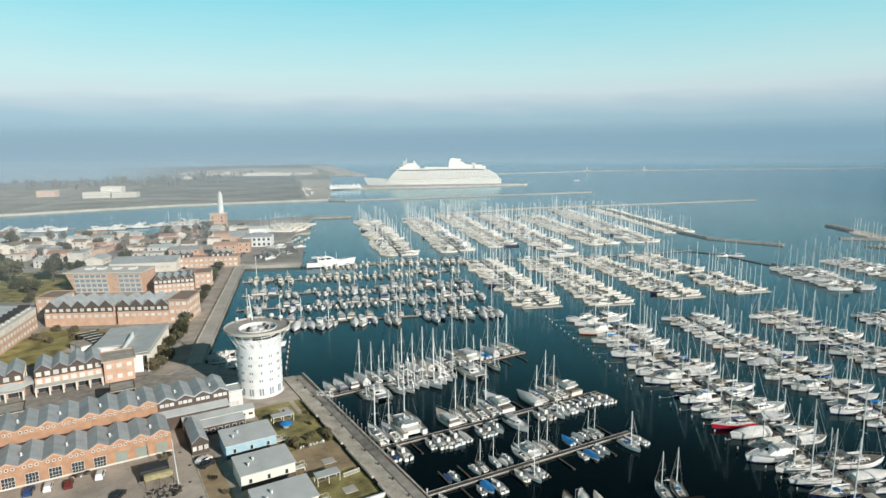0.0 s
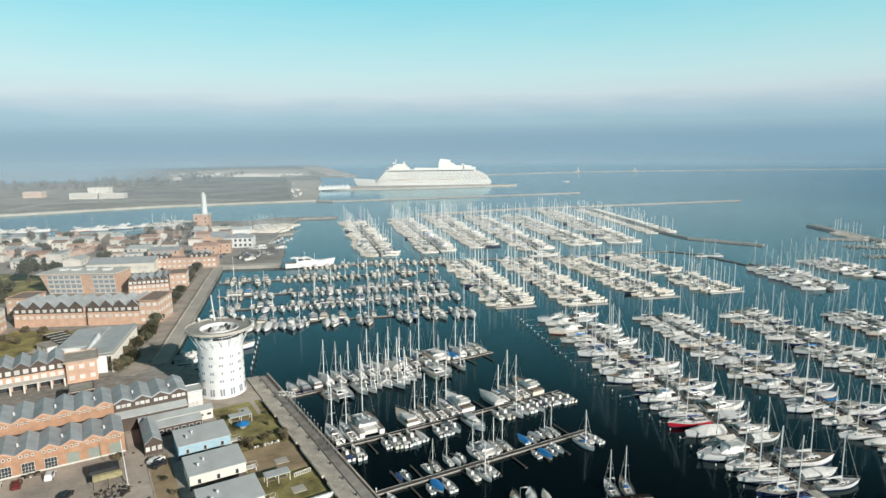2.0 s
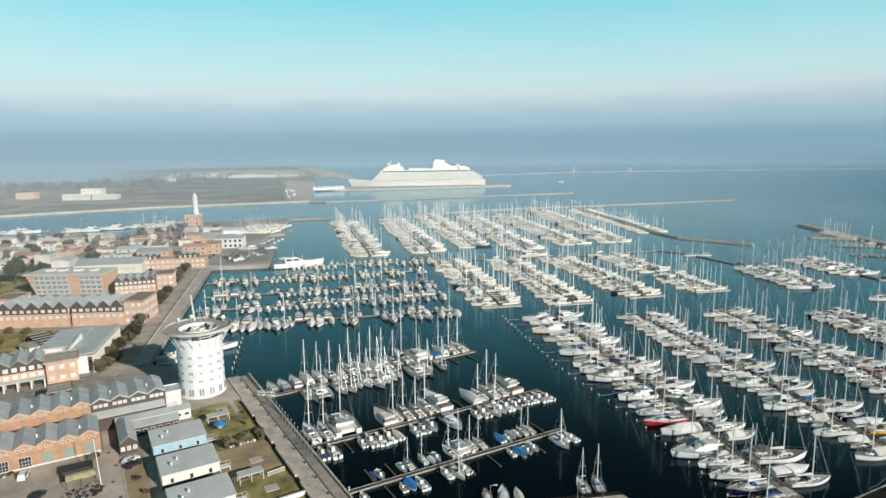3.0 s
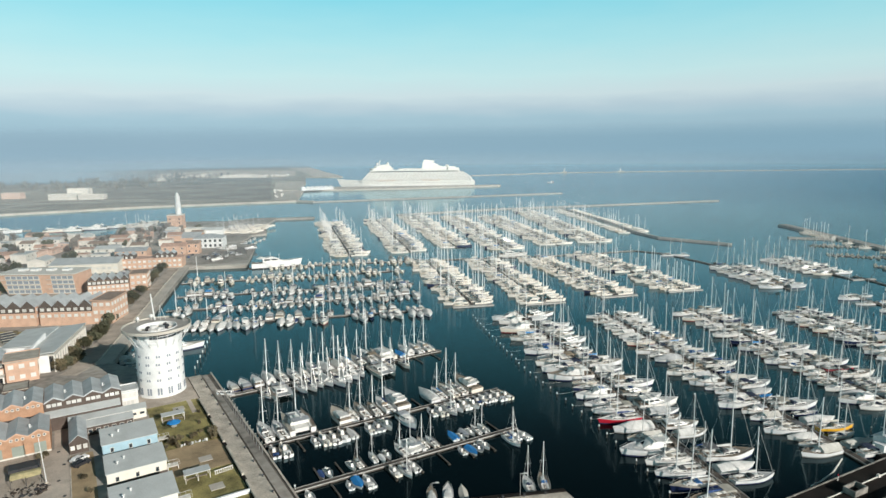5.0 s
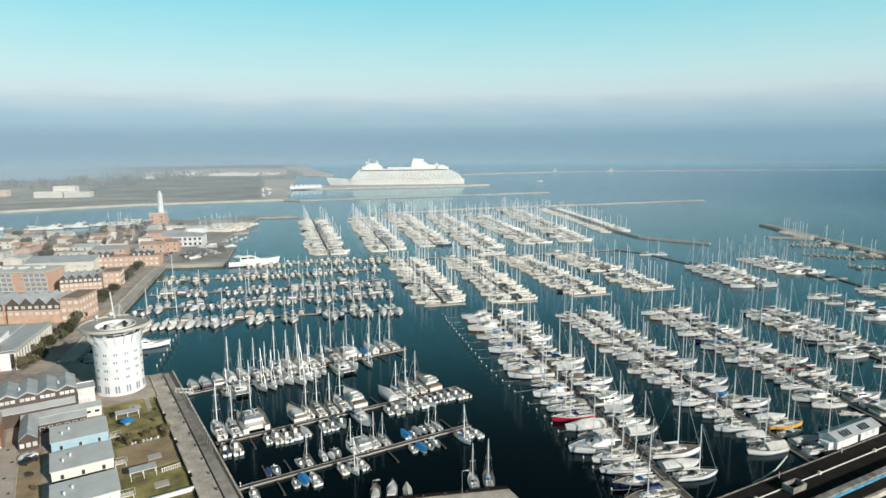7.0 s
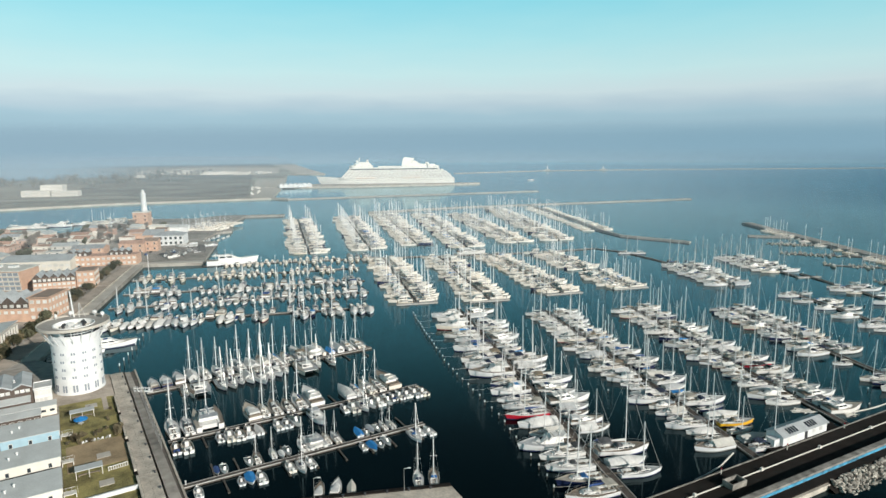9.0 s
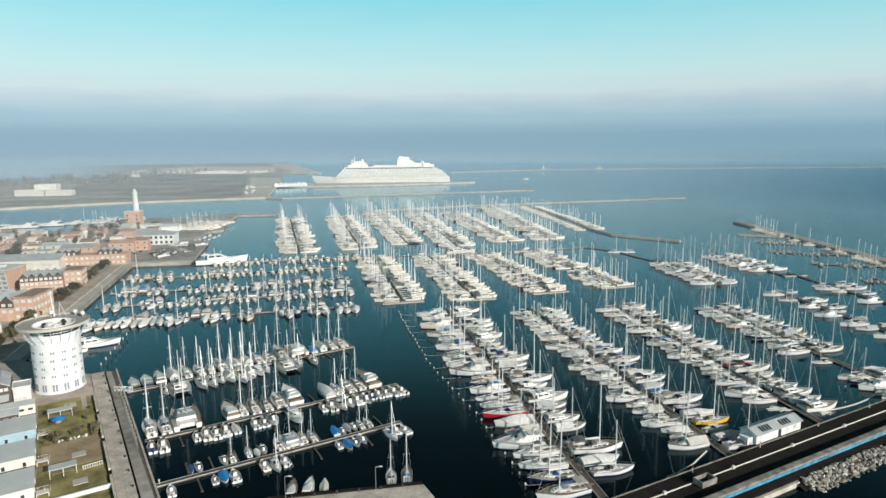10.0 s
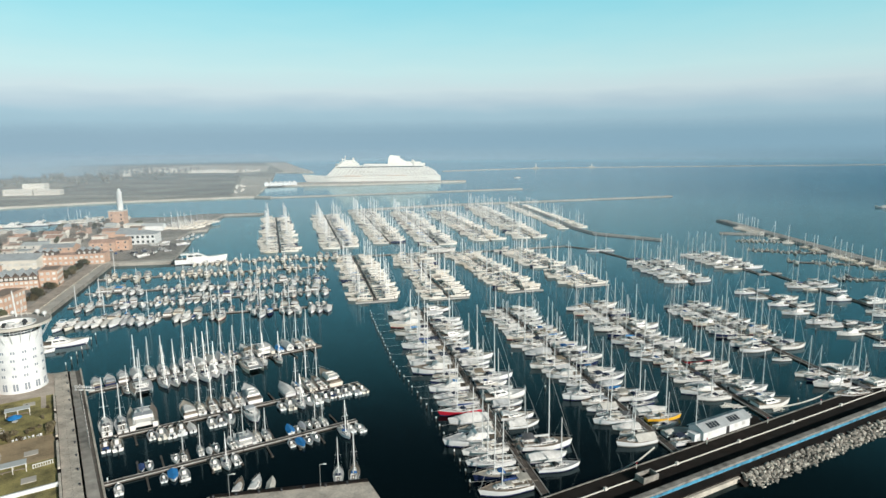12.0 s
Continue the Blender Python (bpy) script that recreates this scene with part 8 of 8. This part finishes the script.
for k in range(8):
    put_boat("bw"[k % 2], -168 + (k % 2) * 9, 512 + (k // 2) * 11, 100, 1.1)
g = Geo().prism([(-172, 507), (-156, 505), (-160, 509), (-172, 510)], 0, 0.7)
solid("boat_landing", g, M_PONTOON, label="short wooden landing", category="pier", kind="structure")

# dry racks and boats on the quay apron
for k, (x, y) in enumerate(((-160, 428), (-152, 446))):
    rk = thing("boat_rack", pose(x, y, G0, 0, 0, 15), "dark steel boat rack on the quay apron", "rack", "boat racks")
    for i in range(4):
        for jj in (0, 5):
            part("upright", Geo().box(i * 4 - 0.1, i * 4 + 0.1, jj - 0.1, jj + 0.1, 0, 5), M_STEELD, rk)
    for z in (1.6, 3.3, 5.0):
        for jj in (0, 5):
            part("beam", Geo().box(-0.1, 12.1, jj - 0.12, jj + 0.12, z, z + 0.2), M_STEELD, rk)
for k in range(14):
    put_boat("bwmr"[k % 4], -172 + rnd.uniform(0, 26), 420 + rnd.uniform(0, 70), rnd.uniform(0, 360), 1.0, z=G0 + 0.44)
for k in range(10):
    m = W(0, 0).inverted() @ Vector((-200 + rnd.uniform(0, 40), 428 + rnd.uniform(0, 45), 0))
    car(m.x, m.y, rnd.choice((0, 90)), (M_CARW, M_CARB, M_CAR, M_ENGINE)[k % 4], "car parked on the quay apron", z0=G0)

# ---------------------------------------------------------------- beyond the canal
for x, y, w, d, h, lab in ((-672, 978, 44, 20, 9, "pale flat-roofed block beyond the canal"), (-655, 1002, 34, 18, 17, "tall pale block beyond the canal"), (-625, 985, 40, 16, 8, "low pale block beyond the canal"), (-775, 1006, 30, 18, 10, "pale house beyond the canal"),
                           (-800, 1560, 50, 18, 7, "pale low hall in the haze"), (-690, 1740, 80, 18, 7, "pale low hall in the haze"), (-600, 1725, 40, 18, 6, "pale low hall in the haze"), (-820, 1860, 40, 18, 7, "pale low hall in the haze")):
    block("far_building", pose(x, y, 2.0, 0, 0, 12), w, d, h, M_TOWNP if w == 30 else M_TOWNW, M_CREAM, lab, max(1, int(h / 5)), int(w / 8), "flat", win_mat=M_SHIPB, win=(1.8, 1.3), sides="f", group="buildings beyond the canal")
g, r5 = Geo(), random.Random(63)
for k in range(70):                        # low sheds and stalls on the sandy flat
    x = r5.uniform(-940, -530)
    y = 1790 + r5.gauss(0, 22) + (k % 3) * 30
    w, d, h = r5.uniform(6, 26), r5.uniform(6, 10), r5.uniform(3, 5.5)
    g.joined(Geo().box(0, w, 0, d, -0.5, h).profile([(-0.3, h), (w + 0.3, h), (w / 2, h + 1.4)], -0.3, d + 0.3), pose(x, y, 2.2, 0, 0, r5.choice((8, 14, 98))))
solid("far_sheds", g, M_TOWNW, label="scattered low pale sheds on the far sandy flat", category="sheds", kind="stuff")
g = Geo()
for k in range(16):                        # stacked goods and vans on the cruise quay
    t = r5.random()
    x, y = -262 - 70 * t + r5.uniform(-10, 6) - 24, 985 + 210 * t
    w = r5.uniform(2.5, 6)
    g.joined(Geo().box(0, w, 0, 2.5, -0.2, r5.uniform(2, 3.2), taper=0.1), pose(x, y, 2.5, 0, 0, r5.choice((12, 102))))
solid("quay_goods", g, M_TOWNW, label="pale vans and stacked goods on the quay apron", category="goods", kind="stuff")
tent = thing("quay_tents", pose(-297, 1163, 2.4, 0, 0, 28), "row of white peaked tents on the cruise quay", "tents")
for k in range(7):
    part("tent", Geo().add([(k * 9, 0, 0), (k * 9 + 8.6, 0, 0), (k * 9 + 8.6, 9, 0), (k * 9, 9, 0), (k * 9, 0, 5), (k * 9 + 8.6, 0, 5), (k * 9 + 8.6, 9, 5), (k * 9, 9, 5), (k * 9 + 4.3, 4.5, 9)],
                           [(0, 1, 5, 4), (1, 2, 6, 5), (2, 3, 7, 6), (3, 0, 4, 7), (4, 5, 8), (5, 6, 8), (6, 7, 8), (7, 4, 8)]), M_WHITEW, tent)
wood = Geo()
r3 = random.Random(77)
cg, _ = crown_geo(5.0, 12.0, 80, 1.5, 5, 6)
for k in range(420):
    t = r3.random()
    x, y = -1700 + 1050 * t + r3.uniform(-60, 60), 900 + 500 * r3.random() + 350 * t
    if k % 3 == 0:
        x, y = r3.uniform(-1150, -680), r3.uniform(1450, 1900)
    s = r3.uniform(0.7, 1.3)
    wood.joined(cg, pose(x, y, 2.0, 0, 0, r3.uniform(0, 360)) @ Matrix.Diagonal((s, s, s, 1)))
    wood.rod((x, y, 1.5), (x, y, 5), 0.4, n=4)
solid("far_wood", wood, M_FARWOOD, label="hazy greyish woodland beyond the canal", category="trees", kind="stuff")
g = Geo()
for pts in ([(-640, 800), (-650, 895), (-562, 968), (-400, 1010)], [(-700, 905), (-560, 935), (-330, 975)]):
    for (x0, y0), (x1, y1) in zip(pts, pts[1:]):
        d = Vector((x1 - x0, y1 - y0)).normalized()
        n = Vector((-d.y, d.x)) * 4
        g.add([(x0 - n.x, y0 - n.y, 2.06), (x1 - n.x, y1 - n.y, 2.06), (x1 + n.x, y1 + n.y, 2.06), (x0 + n.x, y0 + n.y, 2.06)], [(0, 1, 2, 3)])
solid("far_road", g, M_PAVE, label="pale roads on the far shore", category="road", kind="structure")
for x, y, h in ((318, 1926, 14), (497, 1951, 11)):
    bc = thing("beacon", pose(x, y, 2), "small white beacon tower on a breakwater head", "beacon", "beacons")
    part("tower", Geo().lathe([(2.4, 0), (1.6, h * 0.75), (2.2, h * 0.78), (2.2, h * 0.82), (0, h * 0.82)], 10), M_WHITEW, bc)
    part("lantern", Geo().lathe([(1.0, h * 0.82), (1.0, h * 0.95), (0, h)], 8), M_STEELW, bc)
    if h > 10:
        part("foundation", Geo().box(-8, 8, -5, 5, -2, 2.5), M_CONC, bc)

# boats laid up close together on the quay by the lighthouse, and the far canal bank's moored craft
kinds_far = far_kinds()
g, r4 = Geo(), random.Random(55)
for i in range(5):
    for k in range(9):
        x, y = -212 + i * 8.5 + r4.uniform(-1, 1), 570 + k * 7.5 + r4.uniform(-1, 1)
        if x < -236 + (y - 570) * 0.1 or (x > -176 and y < 600):
            continue
        kd = kinds_far[r4.choice("stmkbw")][0]
        g.joined(kd, pose(x, y, G0 + 0.45, 0, 0, 20 + r4.uniform(-8, 8)) @ Matrix.Diagonal((0.75, 0.75, 0.75, 1)))
tagged(solid("laid_up_boats", g, FAR_MATS), "rows of pale boats laid up on the harbour quay", "boats", kind="stuff")
g = Geo()
for k in range(60):
    x, y = r4.uniform(-336, -286), r4.uniform(585, 660)
    if x < -322 + (y < 600) * 14:
        y = max(y, 622)
    kd = kinds_far[r4.choice("MmkkbwMs")][0]
    g.joined(kd, pose(x, y, G0 + 0.45, 0, 0, r4.choice((15, 105, 195))) @ Matrix.Diagonal((0.9, 0.9, 0.9, 1)))
tagged(solid("laid_up_boats", g, FAR_MATS), "pale motor boats laid up in the boatyard by the canal", "boats", kind="stuff")

for key, p in PROTO.items():
    if not p[3]:
        for o in (*p[0].children_recursive, p[0]):
            bpy.data.objects.remove(o)


# ---------------------------------------------------------------- floating booms beside the dock
def floating_boom(pts, label, r=0.22):
    """White boom of short floats strung on the water along a line of points."""
    top = thing("floating_boom", pose(*pts[0], 0), label, "boom", "floating booms")
    base = Vector((*pts[0], 0))
    for (x0, y0), (x1, y1) in zip(pts, pts[1:]):
        a, b = Vector((x0, y0, 0.12)) - base, Vector((x1, y1, 0.12)) - base
        n = max(1, round((b - a).length / 2.4))
        for k in range(n):
            part("float", Geo().rod(a.lerp(b, k / n + 0.02), a.lerp(b, (k + 0.98) / n), r, r, 6), M_TRIM, top)


def bow_curve(p0, p1, p2, n=8):
    return [tuple((1 - u) ** 2 * a + 2 * u * (1 - u) * b + u * u * c for a, b, c in zip(p0, p1, p2)) for u in (k / n for k in range(n + 1))]


floating_boom(bow_curve((175.0, 176.0), (194.9, 182.2), (205.2, 195.6), 9), "white floating boom in a long curve beside the dark dock")
rnd = random.Random(41)
for cx, cy, n, w, label in ((162.6, 177.6, 13, 5.0, "tangled white floating boom heaped beside a pier"), (175.0, 174.6, 8, 3.0, "short tangle of white floating boom at the dock")):
    ring = [(k * 2.3 + rnd.uniform(-0.5, 0.5), rnd.uniform(0.45, 1.0)) for k in range(n)]
    floating_boom([(cx + w * q * math.cos(u) + 0.35 * q * math.sin(u), cy + 0.5 * w * q * math.sin(u)) for u, q in ring], label, 0.14)
